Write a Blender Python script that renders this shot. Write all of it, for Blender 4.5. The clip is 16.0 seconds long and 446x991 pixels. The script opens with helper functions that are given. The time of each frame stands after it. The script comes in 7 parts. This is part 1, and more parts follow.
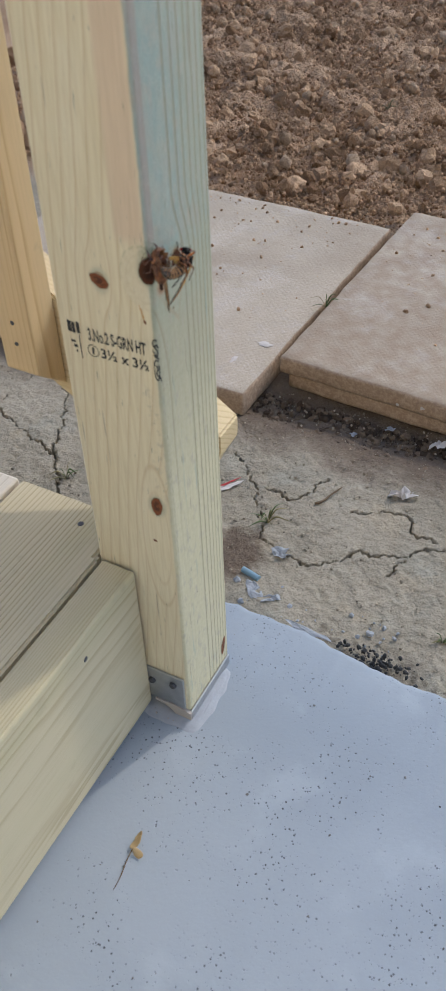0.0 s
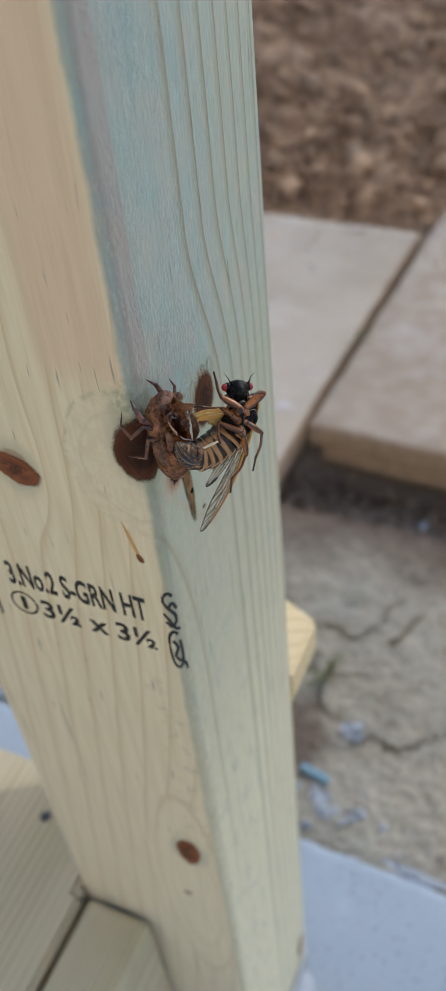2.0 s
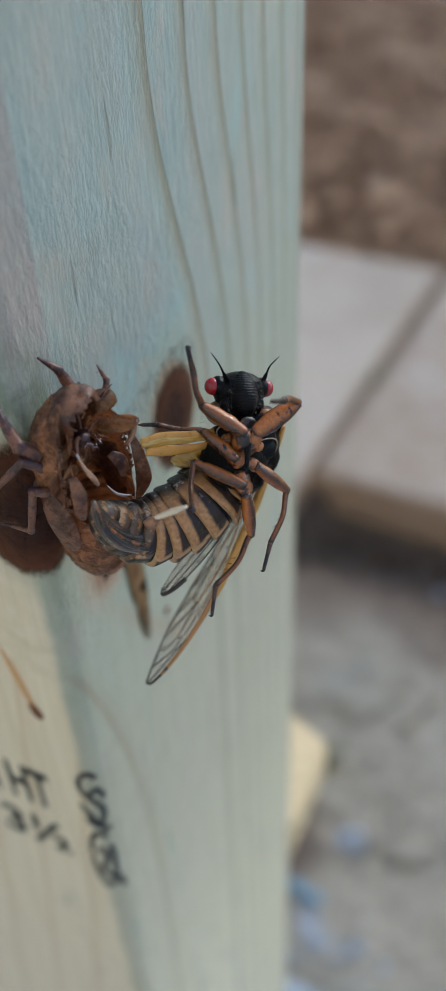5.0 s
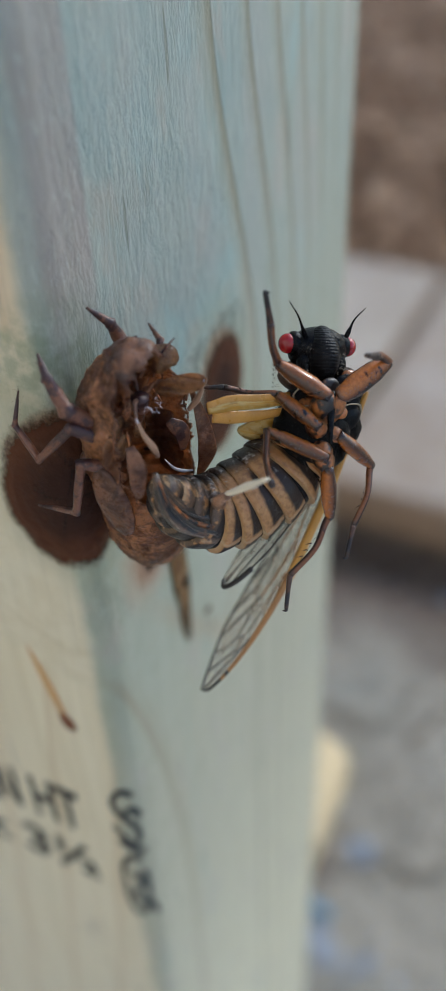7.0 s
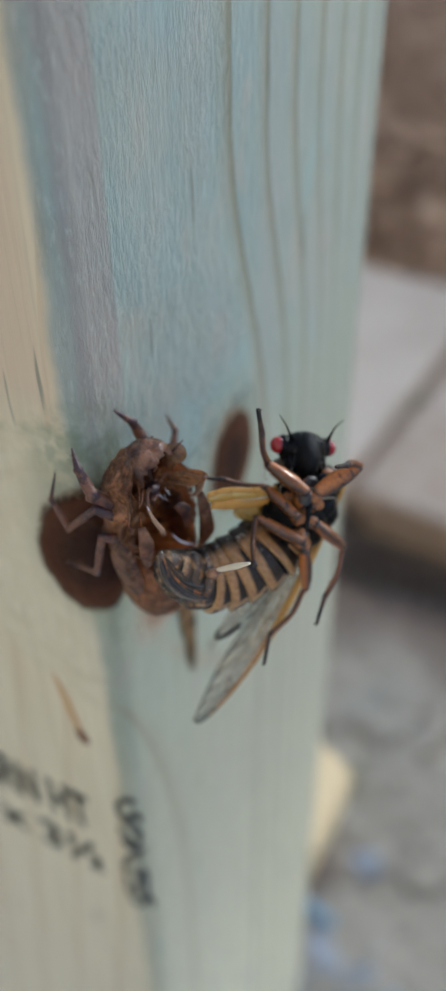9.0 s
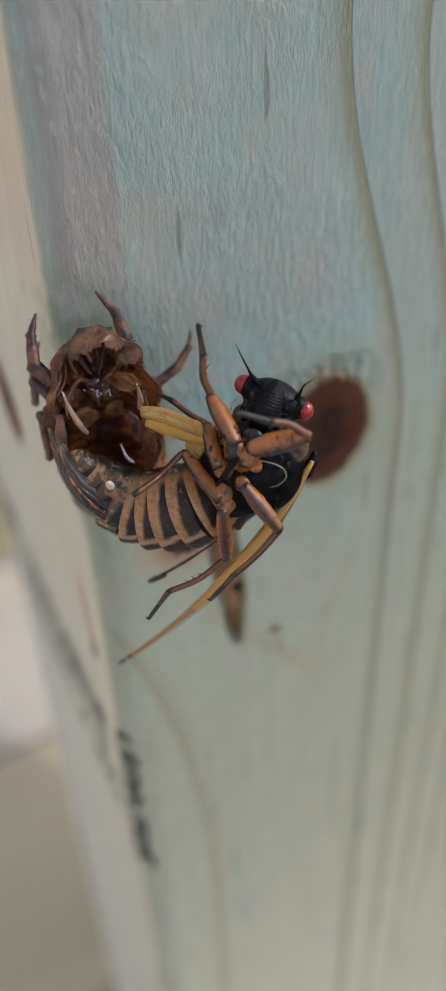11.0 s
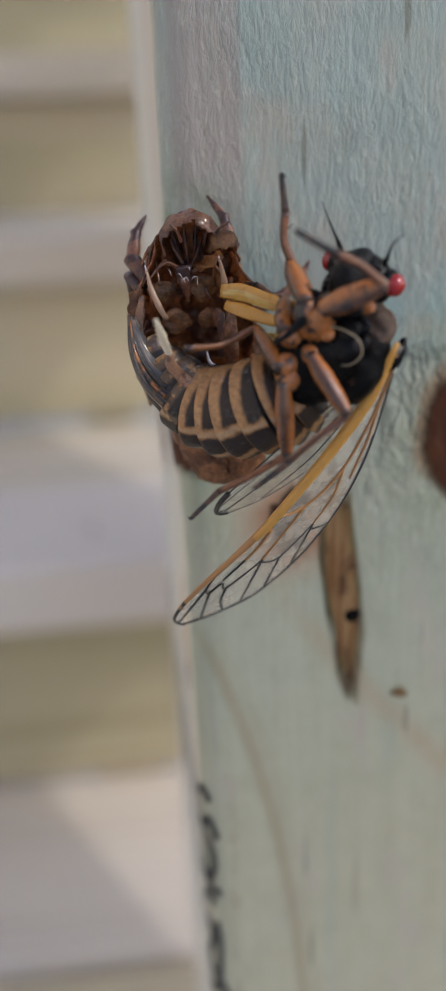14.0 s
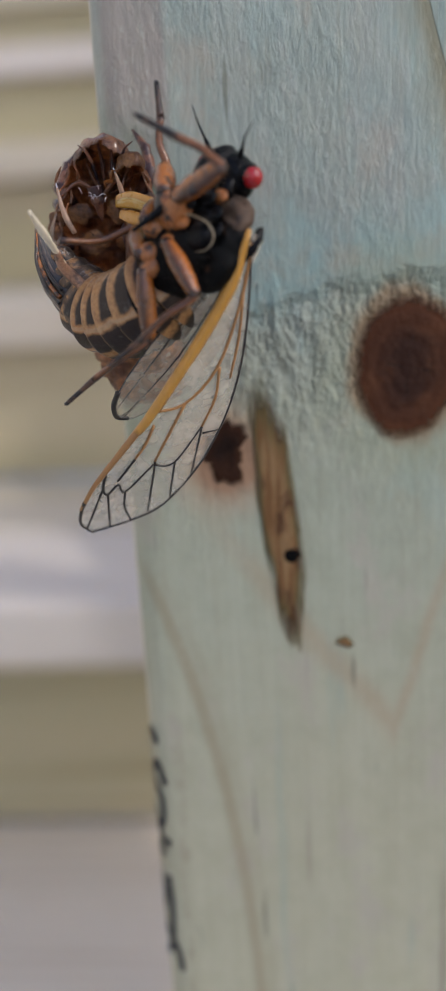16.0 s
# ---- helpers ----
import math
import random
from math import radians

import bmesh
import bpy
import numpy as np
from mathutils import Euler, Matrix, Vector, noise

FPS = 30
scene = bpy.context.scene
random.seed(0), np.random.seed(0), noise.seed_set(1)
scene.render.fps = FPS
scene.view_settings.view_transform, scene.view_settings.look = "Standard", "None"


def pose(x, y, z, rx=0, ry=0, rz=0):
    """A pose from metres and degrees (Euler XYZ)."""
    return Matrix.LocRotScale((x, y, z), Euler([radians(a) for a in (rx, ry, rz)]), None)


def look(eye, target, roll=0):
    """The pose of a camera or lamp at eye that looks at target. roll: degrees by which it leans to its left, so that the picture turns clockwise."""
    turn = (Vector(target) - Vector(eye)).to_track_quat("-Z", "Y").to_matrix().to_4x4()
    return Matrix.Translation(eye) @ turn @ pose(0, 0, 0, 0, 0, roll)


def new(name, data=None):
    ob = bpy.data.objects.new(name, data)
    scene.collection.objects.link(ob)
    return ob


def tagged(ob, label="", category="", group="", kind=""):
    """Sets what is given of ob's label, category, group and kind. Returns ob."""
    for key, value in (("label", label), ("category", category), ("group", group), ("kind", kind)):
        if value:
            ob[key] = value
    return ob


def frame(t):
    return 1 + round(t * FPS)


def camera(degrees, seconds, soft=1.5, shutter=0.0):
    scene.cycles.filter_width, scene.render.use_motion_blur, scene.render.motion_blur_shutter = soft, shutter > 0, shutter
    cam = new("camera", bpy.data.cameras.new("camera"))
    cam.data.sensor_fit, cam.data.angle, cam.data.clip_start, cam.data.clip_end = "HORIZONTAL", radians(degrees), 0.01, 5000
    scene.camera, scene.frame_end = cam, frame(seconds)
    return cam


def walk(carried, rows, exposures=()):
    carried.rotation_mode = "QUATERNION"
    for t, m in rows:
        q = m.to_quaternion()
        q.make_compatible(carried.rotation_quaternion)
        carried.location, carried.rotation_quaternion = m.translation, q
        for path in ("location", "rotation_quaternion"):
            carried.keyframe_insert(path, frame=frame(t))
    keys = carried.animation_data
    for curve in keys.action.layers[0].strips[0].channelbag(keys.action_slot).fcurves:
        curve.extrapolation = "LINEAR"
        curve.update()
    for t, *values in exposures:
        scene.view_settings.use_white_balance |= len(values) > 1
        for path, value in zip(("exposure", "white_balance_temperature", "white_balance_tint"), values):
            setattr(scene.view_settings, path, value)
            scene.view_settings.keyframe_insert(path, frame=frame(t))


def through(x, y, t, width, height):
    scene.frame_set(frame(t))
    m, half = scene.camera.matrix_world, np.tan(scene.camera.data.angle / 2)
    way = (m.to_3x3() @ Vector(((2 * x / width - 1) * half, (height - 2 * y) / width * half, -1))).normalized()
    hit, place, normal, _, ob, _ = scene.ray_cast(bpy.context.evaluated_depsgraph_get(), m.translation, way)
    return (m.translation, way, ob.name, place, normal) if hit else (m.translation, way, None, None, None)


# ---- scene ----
cam = camera(27.4, 16.0, soft=1.1)
cicada = new("cicada")
cicada.location = (0.0165, 0.0088, 0.5500)
focus_mark = new("focus_mark")
cam.data.dof.use_dof, cam.data.dof.focus_object, cam.data.dof.aperture_fstop = True, focus_mark, 23.0
PATH = [
    (0, (0.31732, -0.47387, 0.85973), (0.27424, -0.39724, 0.77806), -2.20),
    (0.5, (0.19684, -0.31855, 0.81323), (0.15530, -0.24125, 0.73138), -4.00),
    (1, (0.14275, -0.22013, 0.75001), (0.10168, -0.14283, 0.66792), -6.22),
    (1.5, (0.10906, -0.18028, 0.70781), (0.06775, -0.10304, 0.62579), -6.91),
    (2, (0.10132, -0.15193, 0.69331), (0.06004, -0.07377, 0.61216), -6.48),
    (2.5, (0.09036, -0.12547, 0.67230), (0.04940, -0.04642, 0.59184), -5.06),
    (3, (0.07946, -0.09802, 0.65094), (0.03780, -0.01864, 0.57117), -3.96),
    (3.2, (0.07549, -0.08920, 0.64761), (0.03411, -0.00952, 0.56800), -3.74),
    (5.3, (0.05583, -0.05966, 0.61062), (0.01416, 0.02230, 0.53351), -2.56),
    (5.5, (0.05407, -0.05694, 0.60763), (0.01282, 0.02527, 0.53056), -2.56),
    (6, (0.04980, -0.05622, 0.60630), (0.00785, 0.02616, 0.52980), -2.66),
    (6.5, (0.04844, -0.05934, 0.60515), (0.00638, 0.02332, 0.52900), -2.64),
    (7, (0.04644, -0.05898, 0.60466), (0.00505, 0.02370, 0.52818), -2.56),
    (7.5, (0.04422, -0.05732, 0.60315), (0.00194, 0.02577, 0.52759), -2.78),
    (8, (0.04847, -0.05561, 0.60454), (0.00667, 0.02736, 0.52860), -2.71),
    (8.5, (0.05120, -0.05664, 0.60256), (0.00829, 0.02611, 0.52699), -2.74),
    (9, (0.05504, -0.06507, 0.62325), (0.00930, 0.01542, 0.54690), -1.06),
    (9.2, (0.06463, -0.06624, 0.63310), (0.01191, 0.00941, 0.55630), -1.73),
    (11.3, (0.09000, -0.01438, 0.60407), (0.00217, 0.02180, 0.53076), -2.52),
    (11.5, (0.09041, -0.01331, 0.60353), (0.00204, 0.02379, 0.53133), -2.83),
    (12, (0.08943, -0.01488, 0.59959), (-0.00155, 0.02070, 0.52990), -2.71),
    (12.5, (0.09395, -0.01069, 0.59720), (-0.00067, 0.01950, 0.52986), -2.71),
    (13, (0.10064, -0.00530, 0.59274), (0.00008, 0.01610, 0.53084), -3.38),
    (13.5, (0.10561, -0.00063, 0.58664), (-0.00272, 0.01412, 0.53717), -2.76),
    (14, (0.10018, -0.00448, 0.56830), (-0.01176, 0.00602, 0.52635), -2.66),
    (14.5, (0.10168, 0.00315, 0.56530), (-0.01268, 0.00939, 0.52949), -2.60),
    (15, (0.09802, 0.00285, 0.56001), (-0.01701, 0.00853, 0.52631), -2.41),
    (15.5, (0.09836, 0.01138, 0.55524), (-0.01705, 0.01337, 0.52241), -2.18),
    (16, (0.10898, 0.02165, 0.55145), (-0.00633, 0.01165, 0.51979), -3.32),
]
LIGHT = 0.57
walk(cam, [(t, look(eye, target, roll)) for t, eye, target, roll in PATH], [(0.0, LIGHT - 0.06, 6080, 6), (1.0, LIGHT - 0.04, 6000, 6), (3.0, LIGHT - 0.04, 5720, 3), (5.5, LIGHT - 0.02, 5560, 3), (9.0, LIGHT - 0.02, 5560, 3), (11.5, LIGHT - 0.06, 6080, 9), (16.0, LIGHT - 0.06, 6120, 12)])

# ---- light ----
SUN_AZ, SUN_EL = math.atan2(0.94, 0.34), radians(40)
sun_dir = Vector((math.cos(SUN_AZ) * math.cos(SUN_EL), math.sin(SUN_AZ) * math.cos(SUN_EL), math.sin(SUN_EL)))
world = bpy.data.worlds.new("sky")
scene.world = world
world.use_nodes = True
sky = world.node_tree.nodes.new("ShaderNodeTexSky")
sky.sky_type, sky.sun_disc, sky.sun_elevation, sky.sun_rotation = "NISHITA", False, SUN_EL, math.pi / 2 - SUN_AZ
sky.air_density, sky.dust_density, sky.ozone_density = 1.0, 1.6, 1.0
world.node_tree.links.new(sky.outputs[0], world.node_tree.nodes["Background"].inputs[0])
world.node_tree.nodes["Background"].inputs[1].default_value = 0.153
sun = new("sun", bpy.data.lights.new("sun", "SUN"))
sun.data.energy, sun.data.angle, sun.data.color = 0.90, radians(2.0), (1.0, 0.89, 0.74)
sun.matrix_world = look(sun_dir * 5, (0, 0, 0))

# ---- materials ----


class Mat:
    """A node material with short ways to add nodes."""

    def __init__(self, name, rough=0.6, metal=0.0, spec=0.5):
        self.m = bpy.data.materials.new(name)
        self.m.use_nodes = True
        self.t = self.m.node_tree
        self.b = self.t.nodes["Principled BSDF"]
        self.set("Roughness", rough), self.set("Metallic", metal), self.set("Specular IOR Level", spec)
        self.co = self.t.nodes.new("ShaderNodeTexCoord")

    def set(self, socket, value):
        self.put(self.b.inputs[socket], value)

    def put(self, socket, value):
        if isinstance(value, bpy.types.NodeSocket):
            self.t.links.new(value, socket)
        elif isinstance(value, tuple) and len(value) == 3 and socket.type == "RGBA":
            socket.default_value = (*value, 1)
        else:
            socket.default_value = value

    def math(self, op, a, b=0.0, c=0.0, clamp=False):
        n = self.t.nodes.new("ShaderNodeMath")
        n.operation, n.use_clamp = op, clamp
        for k, v in enumerate((a, b, c)):
            self.put(n.inputs[k], v)
        return n.outputs[0]

    def vec(self, op, a, b=(0, 0, 0), out=0):
        n = self.t.nodes.new("ShaderNodeVectorMath")
        n.operation = op
        self.put(n.inputs[0], a), self.put(n.inputs[1], b)
        return n.outputs[out]

    def obj(self):
        return self.co.outputs["Object"]

    def uv(self):
        return self.co.outputs["UV"]

    def split(self, v):
        n = self.t.nodes.new("ShaderNodeSeparateXYZ")
        self.put(n.inputs[0], v)
        return n.outputs

    def join(self, x, y, z):
        n = self.t.nodes.new("ShaderNodeCombineXYZ")
        for k, v in enumerate((x, y, z)):
            self.put(n.inputs[k], v)
        return n.outputs[0]

    def noise(self, v, scale, detail=4.0, rough=0.55, out=0, dist=0.0):
        n = self.t.nodes.new("ShaderNodeTexNoise")
        self.put(n.inputs["Vector"], v), self.put(n.inputs["Scale"], scale)
        n.inputs["Detail"].default_value, n.inputs["Roughness"].default_value, n.inputs["Distortion"].default_value = detail, rough, dist
        return n.outputs[out]

    def cells(self, v, scale, feature="F1", out=0):
        n = self.t.nodes.new("ShaderNodeTexVoronoi")
        n.feature = feature
        self.put(n.inputs["Vector"], v), self.put(n.inputs["Scale"], scale)
        return n.outputs[out]

    def ramp(self, f, *stops):
        n = self.t.nodes.new("ShaderNodeValToRGB")
        while len(n.color_ramp.elements) < len(stops):
            n.color_ramp.elements.new(0.5)
        for e, (p, c) in zip(n.color_ramp.elements, stops):
            e.position, e.color = p, (*c, 1) if isinstance(c, tuple) else (c, c, c, 1)
        self.put(n.inputs[0], f)
        return n.outputs[0]

    def mix(self, f, a, b, mode="MIX"):
        n = self.t.nodes.new("ShaderNodeMix")
        n.data_type, n.blend_type = "RGBA", mode
        self.put(n.inputs[0], f), self.put(n.inputs[6], a), self.put(n.inputs[7], b)
        return n.outputs[2]

    def step(self, v, lo, hi, a=0.0, b=1.0):
        n = self.t.nodes.new("ShaderNodeMapRange")
        n.interpolation_type = "SMOOTHSTEP"
        for k, x in enumerate((v, lo, hi, a, b)):
            self.put(n.inputs[k], x)
        return n.outputs[0]

    def rand(self):
        return self.t.nodes.new("ShaderNodeObjectInfo").outputs["Random"]

    def island(self):
        return self.t.nodes.new("ShaderNodeNewGeometry").outputs["Random Per Island"]

    def bump(self, h, dist, strength=1.0, under=None):
        n = self.t.nodes.new("ShaderNodeBump")
        self.put(n.inputs["Height"], h)
        n.inputs["Distance"].default_value, n.inputs["Strength"].default_value = dist, strength
        if under is not None:
            self.put(n.inputs["Normal"], under)
        self.set("Normal", n.outputs[0])
        return n.outputs[0]


def lumber(name, axis, pith, early, late, spacing=0.0045, tint=None, rough=0.62, wander=0.012):
    """Sawn treated pine: growth rings round a pith that runs along one axis, with fibre and mottling."""
    m = Mat(name, rough)
    p = m.vec("ADD", m.obj(), m.vec("MULTIPLY", m.join(m.rand(), m.rand(), m.rand()), (0.013, 0.021, 0.017)))
    s = m.split(p)
    a, b, l = {"z": (0, 1, 2), "y": (0, 2, 1), "x": (1, 2, 0)}[axis]
    flat = m.join(m.math("MULTIPLY", s[a], 1.0), m.math("MULTIPLY", s[b], 1.0), m.math("MULTIPLY", s[l], 0.10))
    w = m.noise(flat, 14, 2, 0.5)
    w2 = m.noise(flat, 60, 2, 0.5)
    da, db = m.math("SUBTRACT", s[a], pith[0]), m.math("SUBTRACT", s[b], pith[1])
    r = m.math("SQRT", m.math("ADD", m.math("MULTIPLY", da, da), m.math("MULTIPLY", db, db)))
    r = m.math("ADD", r, m.math("ADD", m.math("MULTIPLY", w, wander), m.math("MULTIPLY", w2, wander * 0.30)))
    ring = m.math("FRACT", m.math("DIVIDE", r, spacing))
    late_f = m.ramp(ring, (0.0, 0.0), (0.62, 0.12), (0.86, 1.0), (0.93, 1.0), (1.0, 0.0))
    fibre = m.noise(m.join(m.math("MULTIPLY", s[a], 1.0), m.math("MULTIPLY", s[b], 1.0), m.math("MULTIPLY", s[l], 0.02)), 900, 3, 0.6)
    late_f = m.math("MULTIPLY", late_f, m.step(m.noise(flat, 32, 3, 0.6), 0.34, 0.64, 0.25, 1.0))
    col = m.mix(late_f, early, late)
    col = m.mix(m.math("MULTIPLY", m.math("SUBTRACT", fibre, 0.5), 0.9), col, (0.30, 0.24, 0.14))
    if tint:
        col = m.mix(m.step(m.noise(flat, 9, 3), 0.42, 0.66), col, m.mix(0.7, col, tint, "MULTIPLY"))
    col = m.mix(m.step(m.noise(m.obj(), 30, 4), 0.62, 0.75, 0.0, 0.25), col, (0.33, 0.27, 0.18))
    m.set("Base Color", col)
    m.set("Roughness", m.math("ADD", rough - 0.08, m.math("MULTIPLY", fibre, 0.2)))
    m.bump(m.math("ADD", m.math("MULTIPLY", fibre, 0.6), m.math("MULTIPLY", late_f, 0.4)), 0.0006, 0.5)
    return m.m


def post_wood():
    """The post: growth rings as lines down both faces, pushed aside by the knots, with a copper-blue stain above them."""
    m = Mat("post_wood", 0.6, spec=0.3)
    p = m.vec("ADD", m.obj(), (-0.0445, 0.0445, 0.0))
    s = m.split(p)
    x, y, z = s[0], s[1], s[2]

    def add(a, b):
        return m.math("ADD", a, b)

    def mul(a, b):
        return m.math("MULTIPLY", a, b)

    def off(a, centre, size):
        return m.math("DIVIDE", m.math("SUBTRACT", a, centre), size)

    def square(a):
        return mul(a, a)

    def ring_lines(phase, sharp=0.62):
        f = m.math("FRACT", phase)
        return m.ramp(f, (0.0, 0.10), (0.06, 0.0), (sharp, 0.0), (0.88, 0.40), (0.955, 1.0), (0.985, 0.85), (1.0, 0.10))

    def wide_lines(phase):
        f = m.math("FRACT", phase)
        return m.ramp(f, (0.0, 0.08), (0.03, 0.0), (0.58, 0.0), (0.80, 0.42), (0.93, 1.0), (0.985, 0.92), (1.0, 0.08))

    tall = m.join(x, y, mul(z, 0.085))
    w = m.noise(tall, 16, 2, 0.45)
    w2 = m.noise(m.join(x, y, mul(z, 0.2)), 70, 2, 0.5)
    wob = add(mul(m.math("SUBTRACT", w, 0.5), 0.9), mul(m.math("SUBTRACT", w2, 0.5), 0.22))
    cloud = m.noise(p, 55, 4, 0.6)
    fine_cloud = m.noise(p, 210, 5, 0.65)
    fibre = m.noise(m.join(x, y, mul(z, 0.03)), 1100, 3, 0.6)
    streak = m.noise(m.join(x, y, mul(z, 0.045)), 330, 4, 0.6)
    spot = m.noise(m.join(x, y, mul(z, 0.25)), 26, 4)
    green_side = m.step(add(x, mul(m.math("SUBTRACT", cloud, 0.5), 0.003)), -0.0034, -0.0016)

    # stair side: lines that lean a little, a teardrop round the lower knot, a pale swirl round the corner knot
    lean = add(x, mul(m.math("SUBTRACT", z, 0.42), -0.11))
    knot_l = m.math("EXPONENT", mul(add(square(off(z, 0.527, 0.030)), square(off(x, -0.045, 0.018))), -1.0))
    knot_b = m.math("EXPONENT", mul(add(square(off(z, 0.290, 0.060)), square(off(x, -0.012, 0.020))), -1.0))
    lean = add(lean, add(mul(knot_b, 0.012), mul(mul(knot_l, 0.008), m.step(x, -0.036, -0.056, -1.0, 1.0))))
    phase_y = add(mul(lean, -95.0), add(wob, 3.0))
    line_y = ring_lines(phase_y, 0.70)
    fine_y = mul(ring_lines(mul(phase_y, 2.4)), m.step(x, -0.030, -0.060, 0.15, 0.75))
    drop = m.math("SQRT", add(square(off(x, -0.016, 0.0165)), square(off(z, 0.272, 0.088))))
    drop = add(drop, mul(wob, 0.12))
    rim_d = m.math("MAXIMUM", m.step(m.math("ABSOLUTE", m.math("SUBTRACT", drop, 1.0)), 0.07, 0.0), mul(m.step(m.math("ABSOLUTE", m.math("SUBTRACT", drop, 0.66)), 0.06, 0.0), 0.6))
    in_drop = m.step(drop, 1.02, 0.90)
    line_y = m.math("MAXIMUM", mul(line_y, m.math("SUBTRACT", 1.0, in_drop)), mul(rim_d, 0.8))
    swirl = m.math("SQRT", add(square(off(x, -0.0055, 0.0200)), square(off(z, 0.537, 0.0250))))
    swirl = add(swirl, add(mul(m.math("SUBTRACT", cloud, 0.5), 0.20), mul(m.math("SUBTRACT", fine_cloud, 0.5), 0.06)))
    in_swirl = m.step(swirl, 1.04, 0.94)
    line_y = mul(line_y, m.math("SUBTRACT", 1.0, mul(in_swirl, 0.9)))
    yellow = m.mix(m.step(streak, 0.36, 0.66), (0.685, 0.608, 0.420), (0.622, 0.537, 0.348))
    yellow = m.mix(m.step(spot, 0.5, 0.75, 0.0, 0.5), yellow, (0.700, 0.642, 0.485))
    yellow = m.mix(mul(fine_y, 0.45), yellow, (0.53, 0.40, 0.215))
    yellow = m.mix(mul(line_y, 0.58), yellow, (0.47, 0.335, 0.165))
    edge = add(x, mul(m.math("SUBTRACT", w, 0.5), 0.010))
    tan_f = mul(mul(m.step(edge, -0.029, -0.023), m.step(edge, -0.0010, -0.0060)), m.step(add(z, mul(m.math("SUBTRACT", cloud, 0.5), 0.02)), 0.556, 0.572))
    yellow = m.mix(mul(tan_f, 0.90), yellow, m.mix(m.step(streak, 0.35, 0.65), (0.630, 0.490, 0.335), (0.585, 0.450, 0.305)))
    yellow = m.mix(mul(in_swirl, 0.75), yellow, m.mix(m.step(fine_cloud, 0.40, 0.62), (0.655, 0.585, 0.415), (0.590, 0.510, 0.335)))
    rim_s = m.step(m.math("ABSOLUTE", m.math("SUBTRACT", swirl, 1.0)), 0.055, 0.0)
    yellow = m.mix(mul(rim_s, mul(m.step(z, 0.500, 0.560, 0.12, 0.55), m.step(fine_cloud, 0.40, 0.58))), yellow, (0.36, 0.345, 0.20))
    inner_s = m.step(m.math("ABSOLUTE", m.math("SUBTRACT", swirl, 0.74)), 0.05, 0.0)
    yellow = m.mix(mul(inner_s, 0.22), yellow, (0.46, 0.37, 0.20))
    smear = mul(mul(m.step(z, 0.452, 0.440), m.step(z, 0.300, 0.345)), mul(m.step(x, -0.019, -0.010), m.step(m.noise(p, 130, 5, 0.7), 0.50, 0.66)))
    yellow = m.mix(mul(smear, 0.40), yellow, (0.30, 0.27, 0.20))

    # green side: lines crowd towards the back edge and swing out below the knot
    below = mul(m.step(z, 0.588, 0.532), m.step(y, 0.092, 0.040))
    y_up = m.math("SUBTRACT", y, mul(below, 0.0125))
    d_up, d_up2 = m.math("SUBTRACT", y_up, 0.036), m.math("SUBTRACT", y_up, 0.046)
    phase_g = add(add(mul(d_up, 100.0), mul(mul(d_up, d_up2), 575.0)), add(mul(wob, 0.45), 4.03))
    line_g = mul(wide_lines(phase_g), m.step(y_up, 0.024, 0.034, 0.06, 1.0))
    # a broad soft band that comes in from the corner below the cast skin
    fall = m.math("MAXIMUM", m.math("DIVIDE", m.math("SUBTRACT", z, 0.416), 0.095), 0.0)
    band_at = m.math("SUBTRACT", 0.0140, mul(mul(square(fall), fall), 0.0120))
    band_d = m.math("SUBTRACT", add(y, mul(wob, 0.0012)), band_at)
    band = mul(m.math("MAXIMUM", m.step(m.math("ABSOLUTE", band_d), 0.0016, 0.0002), mul(m.step(m.math("ABSOLUTE", m.math("SUBTRACT", band_d, 0.0016)), 0.0022, 0.0), 0.35)), mul(m.step(z, 0.515, 0.508), m.step(z, 0.22, 0.42)))
    # the tongue of grain under the round knot
    d_v = m.math("SUBTRACT", y, 0.0330)
    tongue = m.math("SUBTRACT", z, add(0.487, m.math("MAXIMUM", mul(d_v, 3.4), mul(d_v, -1.3))))
    tongue = add(tongue, mul(m.math("SUBTRACT", cloud, 0.5), 0.006))
    tongue_f = mul(m.step(m.math("ABSOLUTE", m.math("SUBTRACT", tongue, 0.0018)), 0.0048, 0.0), m.step(z, 0.526, 0.505))
    soft_grain = add(mul(streak, 0.4), mul(fine_cloud, 0.6))
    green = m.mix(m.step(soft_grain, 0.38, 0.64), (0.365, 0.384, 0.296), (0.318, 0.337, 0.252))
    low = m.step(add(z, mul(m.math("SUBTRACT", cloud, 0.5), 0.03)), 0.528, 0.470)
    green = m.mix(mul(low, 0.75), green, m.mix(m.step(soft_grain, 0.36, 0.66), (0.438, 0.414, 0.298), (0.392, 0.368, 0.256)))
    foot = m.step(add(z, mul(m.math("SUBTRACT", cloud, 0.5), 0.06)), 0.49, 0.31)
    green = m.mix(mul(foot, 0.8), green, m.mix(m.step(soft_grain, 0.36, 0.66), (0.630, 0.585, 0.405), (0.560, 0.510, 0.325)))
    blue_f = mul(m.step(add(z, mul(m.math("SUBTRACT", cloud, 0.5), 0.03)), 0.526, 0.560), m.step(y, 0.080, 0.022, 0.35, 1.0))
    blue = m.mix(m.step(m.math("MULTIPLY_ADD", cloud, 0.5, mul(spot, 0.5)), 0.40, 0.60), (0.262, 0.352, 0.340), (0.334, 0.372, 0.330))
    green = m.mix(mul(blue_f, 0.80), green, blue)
    patches = m.noise(m.join(x, y, mul(z, 0.5)), 120, 5, 0.65)
    green = m.mix(m.step(patches, 0.53, 0.67, 0.0, 0.68), green, (0.400, 0.365, 0.300))
